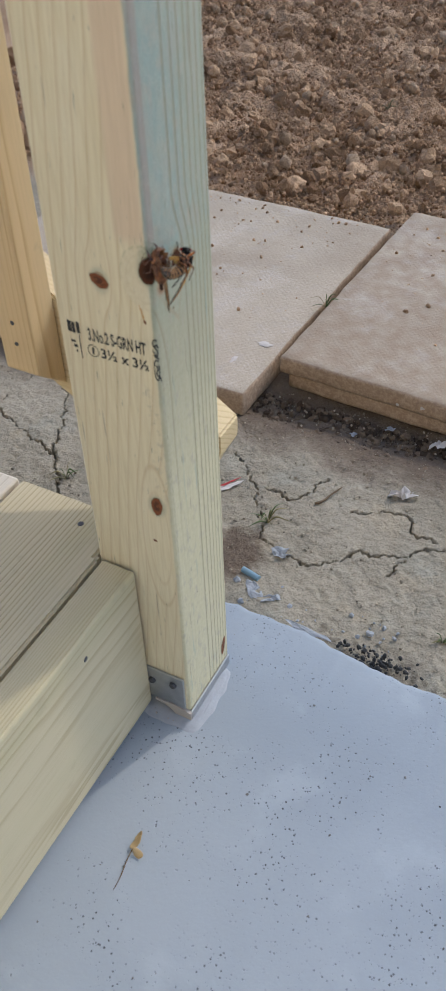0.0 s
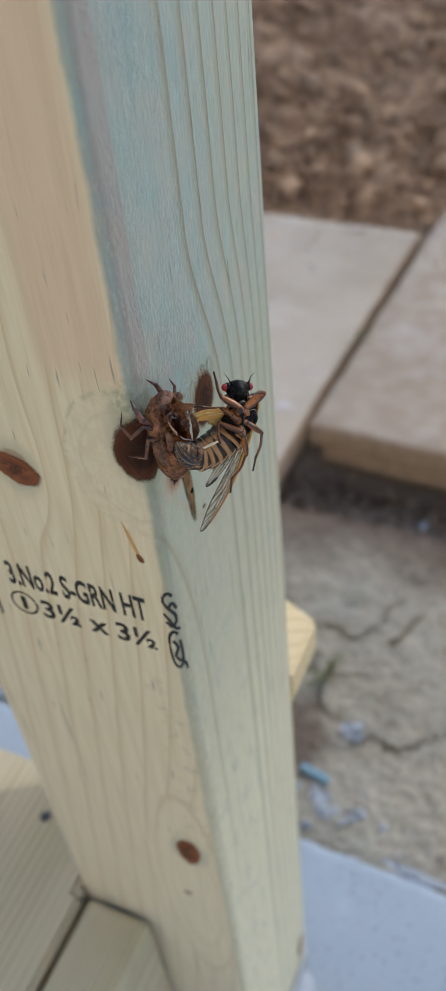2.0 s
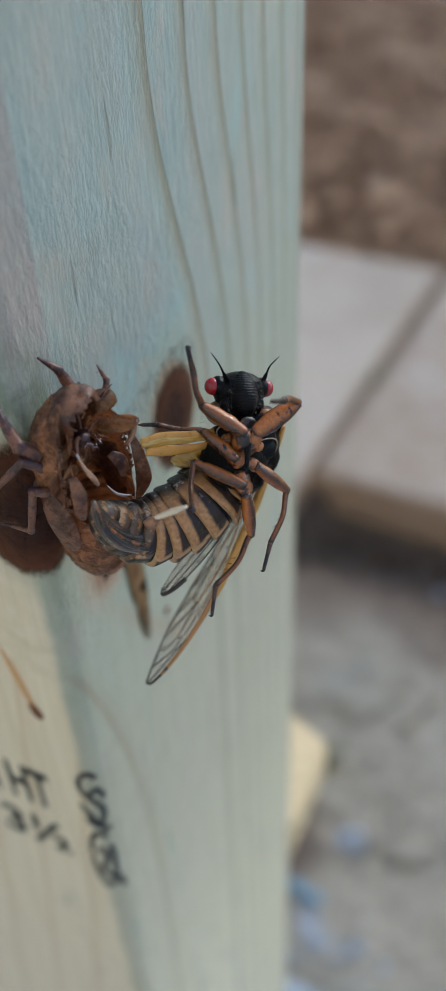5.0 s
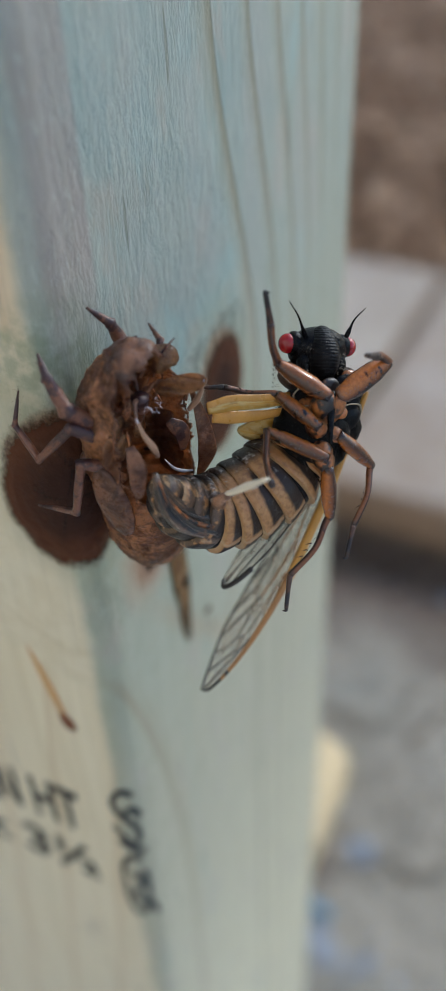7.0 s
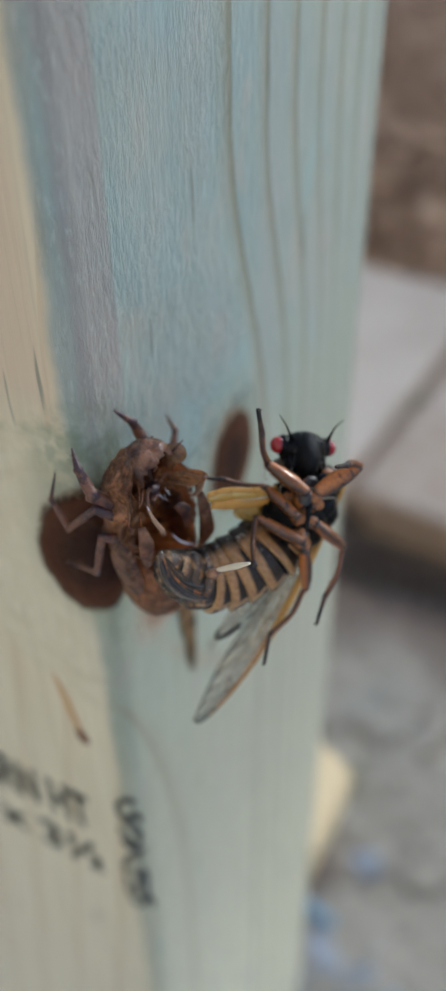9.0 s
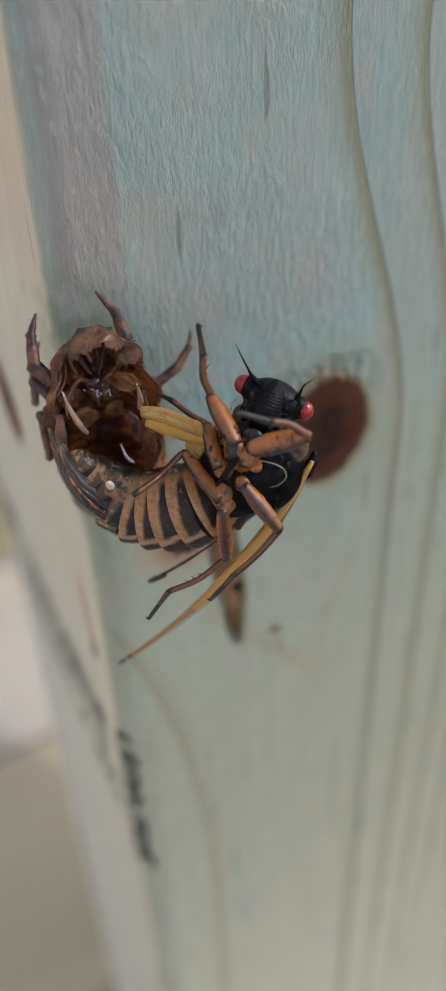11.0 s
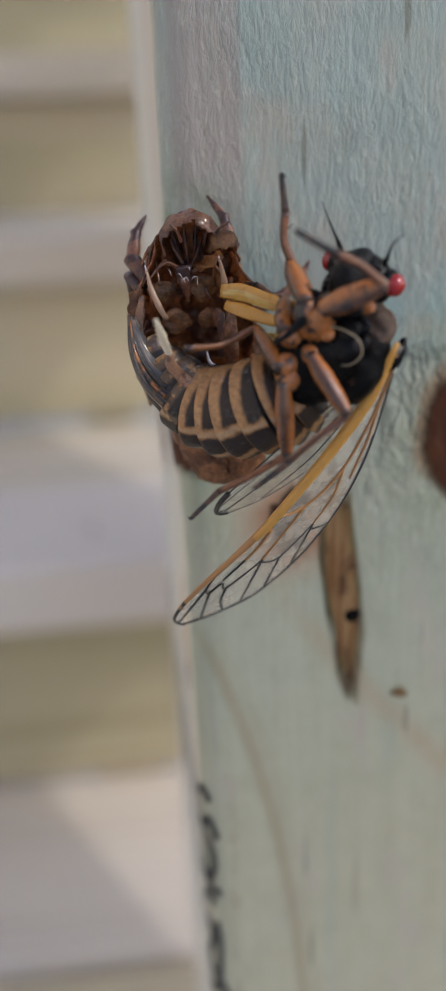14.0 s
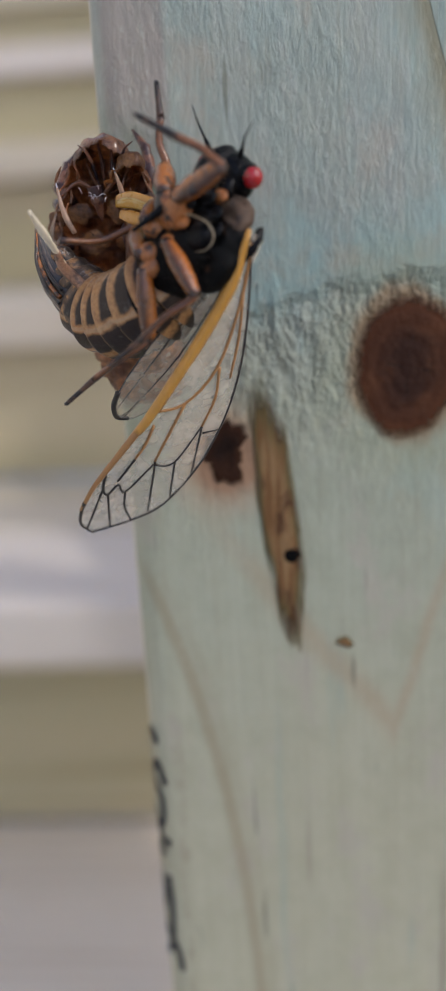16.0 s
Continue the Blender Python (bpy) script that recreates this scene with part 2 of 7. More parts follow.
    green = m.mix(mul(m.step(patches, 0.44, 0.32, 0.0, 0.60), m.step(z, 0.500, 0.545)), green, (0.310, 0.425, 0.395))
    # weathered grey-brown bands and lens-shaped fibre strokes in the upper wood
    band_n = m.noise(m.join(x, y, mul(z, 0.16)), 75, 4, 0.6)
    above = m.step(z, 0.525, 0.565)
    green = m.mix(mul(m.step(band_n, 0.47, 0.62, 0.0, 0.42), above), green, (0.372, 0.358, 0.316))
    stroke = m.noise(m.join(x, y, mul(z, 0.24)), 640, 4, 0.6)
    green = m.mix(mul(m.step(stroke, 0.56, 0.68, 0.0, 0.24), above), green, (0.480, 0.490, 0.445))
    green = m.mix(mul(m.step(stroke, 0.42, 0.32, 0.0, 0.26), above), green, (0.225, 0.240, 0.212))
    teal = m.noise(m.join(x, y, mul(z, 0.07)), 190, 3, 0.55)
    green = m.mix(m.step(teal, 0.62, 0.72, 0.0, 0.55), green, (0.235, 0.330, 0.300))
    green = m.mix(mul(line_g, 0.88), green, (0.225, 0.205, 0.128))
    green = m.mix(mul(band, 0.62), green, (0.285, 0.240, 0.150))
    green = m.mix(mul(tongue_f, 0.55), green, (0.370, 0.290, 0.190))
    strip = add(y, mul(m.math("SUBTRACT", w, 0.5), 0.004))
    strip_f = mul(mul(m.step(strip, 0.0092, 0.0080), m.step(strip, 0.0008, 0.0022)), m.step(z, 0.556, 0.570))
    green = m.mix(mul(strip_f, m.math("MULTIPLY_ADD", cloud, 0.5, 0.50)), green, (0.325, 0.275, 0.240))
    # copper bloom along the torn ridge above the knots
    ridge_at = add(m.math("SUBTRACT", z, 0.5452), add(mul(m.math("SUBTRACT", cloud, 0.5), 0.006), add(mul(m.math("SUBTRACT", fine_cloud, 0.5), 0.0030), mul(m.math("SUBTRACT", y, 0.026), -0.16))))
    ridge_y = mul(m.step(y, 0.008, 0.014), m.step(y, 0.044, 0.036))
    bloom = mul(mul(m.step(m.math("ABSOLUTE", m.math("SUBTRACT", ridge_at, 0.003)), 0.0075, 0.0), ridge_y), m.step(fine_cloud, 0.34, 0.60))
    green = m.mix(mul(bloom, 0.55), green, (0.270, 0.440, 0.430))
    pores = m.noise(m.join(x, y, mul(z, 0.30)), 1500, 4, 0.65)
    rough_at = mul(m.step(m.noise(p, 60, 3), 0.30, 0.70), mul(m.step(y, 0.062, 0.020), m.step(z, 0.505, 0.535)))
    green = m.mix(mul(m.step(pores, 0.55, 0.68), m.math("MULTIPLY_ADD", rough_at, 0.26, 0.08)), green, (0.215, 0.250, 0.215))
    green = m.mix(mul(m.step(pores, 0.45, 0.33), m.math("MULTIPLY_ADD", rough_at, 0.30, 0.08)), green, (0.560, 0.590, 0.520))
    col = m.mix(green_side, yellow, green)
    # short dark flecks and fine brown checks in the fibre
    fleck = m.noise(m.join(x, y, mul(z, 0.09)), 520, 2, 0.5)
    col = m.mix(m.step(fleck, 0.675, 0.745, 0.0, 0.7), col, (0.15, 0.16, 0.12))
    check = m.noise(m.join(x, y, mul(z, 0.045)), 210, 2, 0.5)
    col = m.mix(m.step(check, 0.700, 0.735, 0.0, 0.65), col, (0.235, 0.195, 0.15))
    # a line of torn grain beside the lower corner
    tear = m.math("ABSOLUTE", m.math("SUBTRACT", add(y, mul(m.math("SUBTRACT", w, 0.5), 0.004)), 0.0040))
    tear = mul(mul(m.step(tear, 0.0016, 0.0004), m.step(z, 0.500, 0.480)), mul(m.step(z, 0.10, 0.30), green_side))
    col = m.mix(mul(tear, m.step(m.noise(m.join(x, y, mul(z, 0.5)), 500, 4, 0.7), 0.46, 0.60, 0.1, 0.45)), col, (0.26, 0.225, 0.16))
    col = m.mix(m.math("MULTIPLY", m.math("SUBTRACT", fibre, 0.5), 0.8, clamp=True), col, (0.30, 0.27, 0.18))
    # pale collar and brown halo round each knot
    for (kx, ky, kz), reach in KNOTS_AT:
        d = m.vec("LENGTH", m.vec("MULTIPLY", m.vec("SUBTRACT", p, (kx, ky, kz)), (1.0, 1.0, 0.75)), out=1)
        d = add(d, mul(m.math("SUBTRACT", cloud, 0.5), 0.006))
        col = m.mix(mul(m.step(d, reach * 0.34, reach * 0.70, 0.22, 0.0), m.math("SUBTRACT", 1.0, green_side)), col, (0.62, 0.54, 0.37))
        col = m.mix(m.step(d, reach * 0.28, reach * 0.52, 0.55, 0.0), col, (0.30, 0.315, 0.215))
        col = m.mix(m.step(d, reach * 0.24, reach * 0.30, 0.70, 0.0), col, (0.24, 0.125, 0.050))
    # orange weeping round the small broken knot
    d = m.vec("LENGTH", m.vec("MULTIPLY", m.vec("SUBTRACT", p, (0.0, 0.0128, 0.5262)), (1.0, 1.0, 0.9)), out=1)
    d = add(d, mul(m.math("SUBTRACT", fine_cloud, 0.5), 0.004))
    col = m.mix(mul(m.step(d, 0.0085, 0.0050, 0.0, 0.55), green_side), col, (0.400, 0.300, 0.205))
    col = m.mix(mul(m.step(d, 0.0060, 0.0030, 0.0, 0.85), green_side), col, (0.310, 0.165, 0.090))
    # mossy tarnish on the corner above the broken knot
    d = m.vec("LENGTH", m.vec("SUBTRACT", p, (-0.0008, 0.0004, 0.5585)), out=1)
    moss = mul(m.step(d, 0.0110, 0.003), m.step(m.noise(p, 300, 5, 0.6), 0.36, 0.62))
    col = m.mix(mul(moss, 0.62), col, (0.15, 0.19, 0.115))
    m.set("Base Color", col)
    m.set("Sheen Weight", m.math("MULTIPLY_ADD", green_side, -0.65, 0.85)), m.set("Sheen Roughness", 0.40), m.set("Sheen Tint", (1.0, 0.95, 0.82))
    m.set("Specular IOR Level", m.math("MULTIPLY_ADD", green_side, -0.30, 0.65))
    m.set("Roughness", add(m.math("MULTIPLY_ADD", green_side, 0.14, 0.36), mul(fibre, 0.25)))
    fuzz = m.noise(m.join(x, y, mul(z, 0.38)), 1000, 5, 0.65, dist=0.3)
    lump = m.noise(m.join(x, y, mul(z, 0.6)), 420, 4, 0.6)
    torn = mul(mul(m.step(ridge_at, 0.0010, -0.0008), m.step(ridge_at, -0.022, -0.004)), ridge_y)
    h = add(add(mul(fibre, m.math("MULTIPLY_ADD", green_side, -0.18, 0.30)), mul(line_g, -0.25)), mul(mul(stroke, above), mul(green_side, 0.25)))
    h = add(h, mul(mul(fuzz, green_side), m.math("MULTIPLY_ADD", rough_at, 1.1, 0.10)))
    h = add(h, mul(mul(torn, green_side), m.math("MULTIPLY_ADD", lump, 6.0, -4.3)))
    m.bump(h, 0.0008, 0.75)
    return m.m


def plain(name, colour, rough=0.5, metal=0.0, vary=0.25, scale=400.0, bump=0.0, spec=0.5):
    """One colour, mottled at two scales."""
    m = Mat(name, rough, metal, spec)
    f = m.noise(m.obj(), scale, 4)
    g = m.noise(m.obj(), scale * 0.17, 3)
    dark = tuple(c * (1 - vary) for c in colour)
    lite = tuple(min(1, c * (1 + vary)) for c in colour)
    m.set("Base Color", m.mix(m.math("MULTIPLY_ADD", g, 0.6, m.math("MULTIPLY", f, 0.4)), dark, lite))
    m.set("Roughness", m.math("ADD", rough - 0.1, m.math("MULTIPLY", f, 0.2)))
    if bump:
        m.bump(f, bump, 0.7)
    return m.m


def knot_wood(name="knot_wood", tone=1.0):
    """Knot: dark heart with a star of checks, red-brown towards a ragged rim."""
    m = Mat(name, 0.6, spec=0.12)
    k = lambda *c: tuple(v * tone for v in c)
    s = m.split(m.uv())
    f, g = m.noise(m.obj(), 450, 4, 0.6), m.noise(m.obj(), 1600, 4, 0.7)
    rad = m.math("ADD", s[1], m.math("MULTIPLY", m.math("SUBTRACT", f, 0.5), 0.30))
    rings = m.math("SINE", m.math("MULTIPLY", rad, 30.0))
    col = m.mix(m.step(rad, 0.25, 0.85), k(0.062, 0.026, 0.016), k(0.150, 0.054, 0.024))
    col = m.mix(m.math("MULTIPLY_ADD", rings, 0.07, 0.10), col, k(0.045, 0.019, 0.012))
    col = m.mix(m.step(m.noise(m.obj(), 240, 4, 0.6), 0.48, 0.66, 0.0, 0.65), col, k(0.175, 0.068, 0.030))
    col = m.mix(m.step(g, 0.56, 0.70, 0.0, 0.22), col, k(0.19, 0.095, 0.050))
    spoke = m.math("SINE", m.math("ADD", m.math("MULTIPLY", s[0], 6.2832 * 4), m.math("MULTIPLY", f, 4.0)))
    check = m.math("MULTIPLY", m.step(spoke, 0.970, 0.998), m.step(rad, 0.55, 0.25))
    col = m.mix(m.math("MULTIPLY", check, 0.85), col, (0.012, 0.007, 0.005))
    col = m.mix(m.step(rad, 0.86, 1.0, 0.0, 0.8), col, (0.050, 0.030, 0.014))
    m.set("Base Color", col)
    m.set("Alpha", m.step(m.math("ADD", s[1], m.math("MULTIPLY", m.math("SUBTRACT", g, 0.5), 0.26)), 1.0, 0.76))
    m.bump(m.math("SUBTRACT", m.math("ADD", m.math("MULTIPLY", g, 0.7), m.math("MULTIPLY", rings, 0.12)), m.math("MULTIPLY", check, 0.8)), 0.0003, 0.8)
    return m.m


def resin_stain():
    """Brown bleeding stain: amber along the middle, olive-dark along its edges, darker in patches, feathering out."""
    m = Mat("resin_stain", 0.6, spec=0.12)
    s, o = m.split(m.uv()), m.split(m.obj())
    f = m.noise(m.join(o[0], o[1], m.math("MULTIPLY", o[2], 0.10)), 1300, 5, 0.65)
    g = m.noise(m.join(o[0], o[1], m.math("MULTIPLY", o[2], 0.45)), 420, 4, 0.6)
    rad = m.math("ADD", s[1], m.math("MULTIPLY", m.math("SUBTRACT", f, 0.5), 0.7))
    col = m.mix(m.step(f, 0.38, 0.62), (0.150, 0.076, 0.030), (0.245, 0.150, 0.072))
    col = m.mix(m.step(rad, 0.50, 0.80, 0.0, 0.85), col, (0.110, 0.085, 0.034))
    col = m.mix(m.step(g, 0.52, 0.64, 0.0, 0.85), col, (0.070, 0.033, 0.016))
    m.set("Base Color", col)
    m.set("Alpha", m.step(rad, 1.10, 0.66))
    m.bump(f, 0.0003, 0.6)
    return m.m


def ink():
    """Worn black stamping ink, broken up by the grain."""
    m = Mat("stamp_ink", 0.6)
    m.set("Base Color", m.mix(m.noise(m.obj(), 2000), (0.012, 0.012, 0.014), (0.03, 0.03, 0.03)))
    s = m.split(m.obj())
    gaps = m.noise(m.join(s[0], s[1], m.math("MULTIPLY", s[2], 0.4)), 900, 4, 0.7)
    m.set("Alpha", m.step(gaps, 0.33, 0.41))
    return m.m


def pale_resin():
    m = Mat("pale_resin", 0.45)
    f = m.noise(m.vec("MULTIPLY", m.obj(), (1, 1, 0.3)), 700, 4)
    m.set("Base Color", m.mix(f, (0.58, 0.36, 0.15), (0.46, 0.24, 0.08)))
    return m.m


def concrete():
    m = Mat("concrete", 0.75)
    p = m.obj()
    big, fine = m.noise(p, 3.0, 5), m.noise(p, 220, 5, 0.65)
    col = m.mix(m.step(big, 0.35, 0.65), (0.268, 0.310, 0.368), (0.325, 0.368, 0.425))
    col = m.mix(m.math("MULTIPLY", fine, 0.25), col, (0.30, 0.30, 0.32))
    pale = m.step(m.noise(p, 11, 4), 0.55, 0.7)
    col = m.mix(m.math("MULTIPLY", pale, 0.35), col, (0.39, 0.43, 0.485))
    pits = m.cells(m.vec("ADD", p, m.vec("MULTIPLY", m.noise(p, 90, 2, 0.5, 1), (0.004, 0.004, 0.0))), 165)
    fine_pits = m.cells(m.vec("ADD", p, m.vec("MULTIPLY", m.noise(p, 200, 2, 0.5, 1), (0.002, 0.002, 0.0))), 260)
    where = m.step(m.noise(p, 9, 4), 0.40, 0.62)
    pit = m.math("MAXIMUM", m.math("MULTIPLY", m.step(pits, 0.21, 0.10), where), m.math("MULTIPLY", m.step(fine_pits, 0.16, 0.06), m.math("MULTIPLY", where, 0.7)))
    col = m.mix(m.math("MULTIPLY", pit, 0.92), col, (0.05, 0.05, 0.06))
    m.set("Base Color", col)
    m.set("Roughness", m.math("ADD", 0.62, m.math("MULTIPLY", fine, 0.25)))
    m.bump(m.math("SUBTRACT", m.math("MULTIPLY", fine, 0.3), pit), 0.0012, 0.7)
    return m.m


def paver_stone():
    m = Mat("paver_stone", 0.85)
    p = m.obj()
    big, fine = m.noise(p, 5.0, 5), m.noise(p, 160, 5, 0.7)
    col = m.mix(m.step(big, 0.3, 0.7), (0.40, 0.325, 0.245), (0.52, 0.440, 0.345))
    col = m.mix(m.math("MULTIPLY", m.step(m.noise(p, 17, 7, 0.7), 0.50, 0.66), 0.55), col, (0.50, 0.445, 0.40))
    speck = m.noise(p, 420, 4, 0.75)
    col = m.mix(m.step(speck, 0.54, 0.66, 0.0, 0.5), col, (0.27, 0.195, 0.14))
    col = m.mix(m.step(speck, 0.44, 0.34, 0.0, 0.5), col, (0.62, 0.53, 0.44))
    col = m.mix(m.math("MULTIPLY", fine, 0.35), col, (0.25, 0.18, 0.13))
    col = m.mix(m.step(m.noise(p, 3.1, 6, 0.7), 0.60, 0.72, 0.0, 0.28), col, (0.27, 0.195, 0.145))
    # worn chalky wash over the dimples
    wash = m.math("MULTIPLY", m.step(m.noise(p, 8, 6, 0.7), 0.52, 0.66), m.step(m.noise(p, 520, 3, 0.7), 0.46, 0.60))
    col = m.mix(m.math("MULTIPLY", wash, 0.55), col, (0.66, 0.60, 0.54))
    s = m.split(p)
    low = m.math("ADD", s[2], m.math("MULTIPLY", m.math("SUBTRACT", m.noise(p, 40, 4), 0.5), 0.03))
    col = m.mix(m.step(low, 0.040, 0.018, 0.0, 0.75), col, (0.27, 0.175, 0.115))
    col = m.mix(m.step(m.noise(p, 70, 5, 0.7), 0.60, 0.72, 0.0, 0.55), col, (0.28, 0.21, 0.16))
    m.set("Base Color", col)
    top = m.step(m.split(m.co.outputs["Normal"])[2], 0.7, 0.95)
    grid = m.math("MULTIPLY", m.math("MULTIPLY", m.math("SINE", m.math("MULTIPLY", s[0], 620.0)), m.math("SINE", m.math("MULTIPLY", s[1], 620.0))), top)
    # soil-brown sides, darkened further to stand in for shade in the joints
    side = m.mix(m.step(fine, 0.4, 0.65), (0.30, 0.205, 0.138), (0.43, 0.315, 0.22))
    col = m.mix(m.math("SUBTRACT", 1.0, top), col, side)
    # dimple bottoms darkened in colour too, as their shade
    col = m.mix(m.math("MULTIPLY", m.math("MULTIPLY", m.step(grid, -0.2, -0.8), m.step(m.noise(p, 26, 4), 0.42, 0.62)), 0.18), col, (0.30, 0.23, 0.165))
    m.set("Base Color", col)
    m.bump(m.math("ADD", m.math("MULTIPLY", grid, 0.07), fine), 0.0016, 0.8)
    return m.m


def soil():
    """Dry cracked loam beside the pad, browner and rougher where it has been dug."""
    m = Mat("soil", 0.95, spec=0.2)
    p = m.obj()
    s = m.split(p)
    dug = m.step(m.math("ADD", s[1], m.math("MULTIPLY", m.noise(p, 5, 3), 0.25)), 1.20, 1.42)
    n1, n2, n3 = m.noise(p, 4, 5), m.noise(p, 45, 5, 0.65), m.noise(p, 330, 4, 0.7)
    dry = m.mix(m.step(n1, 0.35, 0.65), (0.305, 0.268, 0.208), (0.405, 0.358, 0.284))
    dry = m.mix(m.step(m.noise(p, 9, 4), 0.5, 0.68), dry, (0.355, 0.330, 0.270))
    dry = m.mix(m.step(n2, 0.5, 0.7, 0.0, 0.55), dry, (0.45, 0.388, 0.305))
    dry = m.mix(m.step(m.noise(p, 21, 5, 0.7), 0.54, 0.66, 0.0, 0.45), dry, (0.25, 0.215, 0.160))
    dry = m.mix(m.step(m.noise(p, 75, 4, 0.6), 0.62, 0.70, 0.0, 0.5), dry, (0.21, 0.185, 0.145))
    dry = m.mix(m.step(m.noise(p, 13, 3), 0.58, 0.66, 0.0, 0.5), dry, (0.43, 0.360, 0.262))
    wet = m.mix(m.step(n1, 0.3, 0.7), (0.36, 0.222, 0.132), (0.65, 0.440, 0.285))
    wet = m.mix(m.step(n2, 0.48, 0.66, 0.0, 0.6), wet, (0.62, 0.440, 0.300))
    col = m.mix(dug, dry, wet)
    # dark damp soil before the pavers, deepened in colour to hold their shadow
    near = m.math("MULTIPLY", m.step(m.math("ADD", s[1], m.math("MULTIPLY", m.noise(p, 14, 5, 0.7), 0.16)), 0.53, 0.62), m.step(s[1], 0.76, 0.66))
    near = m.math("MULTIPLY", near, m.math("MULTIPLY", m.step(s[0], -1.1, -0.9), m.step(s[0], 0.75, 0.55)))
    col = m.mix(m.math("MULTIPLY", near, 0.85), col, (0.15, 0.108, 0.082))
    damp = m.vec("LENGTH", m.vec("SUBTRACT", m.join(s[0], s[1], 0.0), (-0.085, 0.262, 0.0)), out=1)
    damp = m.math("ADD", damp, m.math("MULTIPLY", m.math("SUBTRACT", m.noise(p, 30, 5, 0.7), 0.5), 0.07))
    col = m.mix(m.step(damp, 0.058, 0.030, 0.0, 0.85), col, (0.125, 0.086, 0.062))
    rim = m.math("MULTIPLY", m.step(s[0], 0.03, 0.10), m.math("MULTIPLY", m.step(m.math("ADD", s[1], m.math("MULTIPLY", s[0], 0.10)), 0.232, 0.205), m.step(m.noise(p, 55, 5, 0.7), 0.46, 0.58)))
    col = m.mix(m.math("MULTIPLY", rim, 0.7), col, (0.115, 0.095, 0.075))
    col = m.mix(m.step(n3, 0.50, 0.64, 0.0, 0.45), col, m.mix(1.0, col, (0.42, 0.38, 0.34), "MULTIPLY"))
    col = m.mix(m.step(m.noise(p, 600, 3, 0.7), 0.60, 0.70, 0.0, 0.35), col, (0.60, 0.52, 0.41))
    m.set("Base Color", col)
    grain = m.cells(m.vec("ADD", p, m.vec("MULTIPLY", m.noise(p, 60, 3, 0.6, 1), (0.02, 0.02, 0.02))), 150)
    lump = m.math("MULTIPLY", m.math("SUBTRACT", 1.0, grain), m.math("MULTIPLY_ADD", dug, 0.9, 0.10))
    m.bump(m.math("ADD", lump, m.math("ADD", m.math("MULTIPLY", n2, 0.8), m.math("MULTIPLY", n3, 0.25))), 0.008, 1.0)
    return m.m


def clod_earth(name, dark, lite):
    m = Mat(name, 0.95, spec=0.2)
    i = m.island()
    col = m.mix(i, dark, lite)
    f = m.noise(m.obj(), 260, 4, 0.7)
    m.set("Base Color", m.mix(m.math("MULTIPLY", f, 0.6), col, m.mix(0.6, col, (0.4, 0.33, 0.27), "MULTIPLY")))
    m.bump(m.math("ADD", f, m.noise(m.obj(), 90, 4, 0.7)), 0.006, 1.0)
    return m.m


def galvanised():
    m = Mat("galvanised_steel", 0.42, 0.9)
    f = m.cells(m.obj(), 180, out=1)
    m.set("Base Color", m.mix(m.noise(m.obj(), 90, 4), (0.36, 0.37, 0.38), (0.56, 0.57, 0.58)))
    m.set("Roughness", m.math("ADD", 0.32, m.math("MULTIPLY", m.noise(m.obj(), 300, 3), 0.25)))
    m.bump(m.noise(m.obj(), 700, 3), 0.0003, 0.4)
    return m.m


def chitin(name, base, dark, patch=0.5, scale=900.0, rough=0.32, hair=0.0, ends=0.12, stripe=0.0, coat=0.0, spec=0.45):
    """Insect cuticle: glossy, mottled, darker at the joints and along a stripe (UV u round the limb, v along it)."""
    m = Mat(name, rough, spec=spec)
    s = m.split(m.uv())
    f = m.noise(m.obj(), scale * 3.2, 5, 0.7)
    g = m.noise(m.obj(), scale * 0.6, 4, 0.6)
    col = m.mix(m.step(f, 0.35, 0.70), base, tuple(c * 0.55 for c in base))
    col = m.mix(m.step(g, patch, patch + 0.10), col, dark)
    if ends:
        e = m.math("ADD", m.step(s[1], ends, 0.0), m.step(s[1], 1.0 - ends, 1.0))
        col = m.mix(m.math("MULTIPLY", e, 0.9, clamp=True), col, dark)
    if stripe:
        u = m.math("ADD", s[0], m.math("MULTIPLY", m.math("SUBTRACT", g, 0.5), 0.10))
        near = m.math("ABSOLUTE", m.math("SUBTRACT", m.math("FRACT", m.math("ADD", m.math("MULTIPLY", u, 2.0), 0.15)), 0.5))
        col = m.mix(m.math("MULTIPLY", m.step(near, stripe * 2.2, 0.02), 0.88), col, dark)
    m.set("Base Color", col)
    m.set("Coat Weight", coat), m.set("Coat Roughness", 0.10)
    m.set("Roughness", m.math("ADD", rough - 0.12, m.math("MULTIPLY", f, 0.26)))
    h = m.math("ADD", f, m.math("MULTIPLY", m.noise(m.obj(), 7000, 2), hair))
    m.bump(h, 0.00007, 0.9)
    return m.m


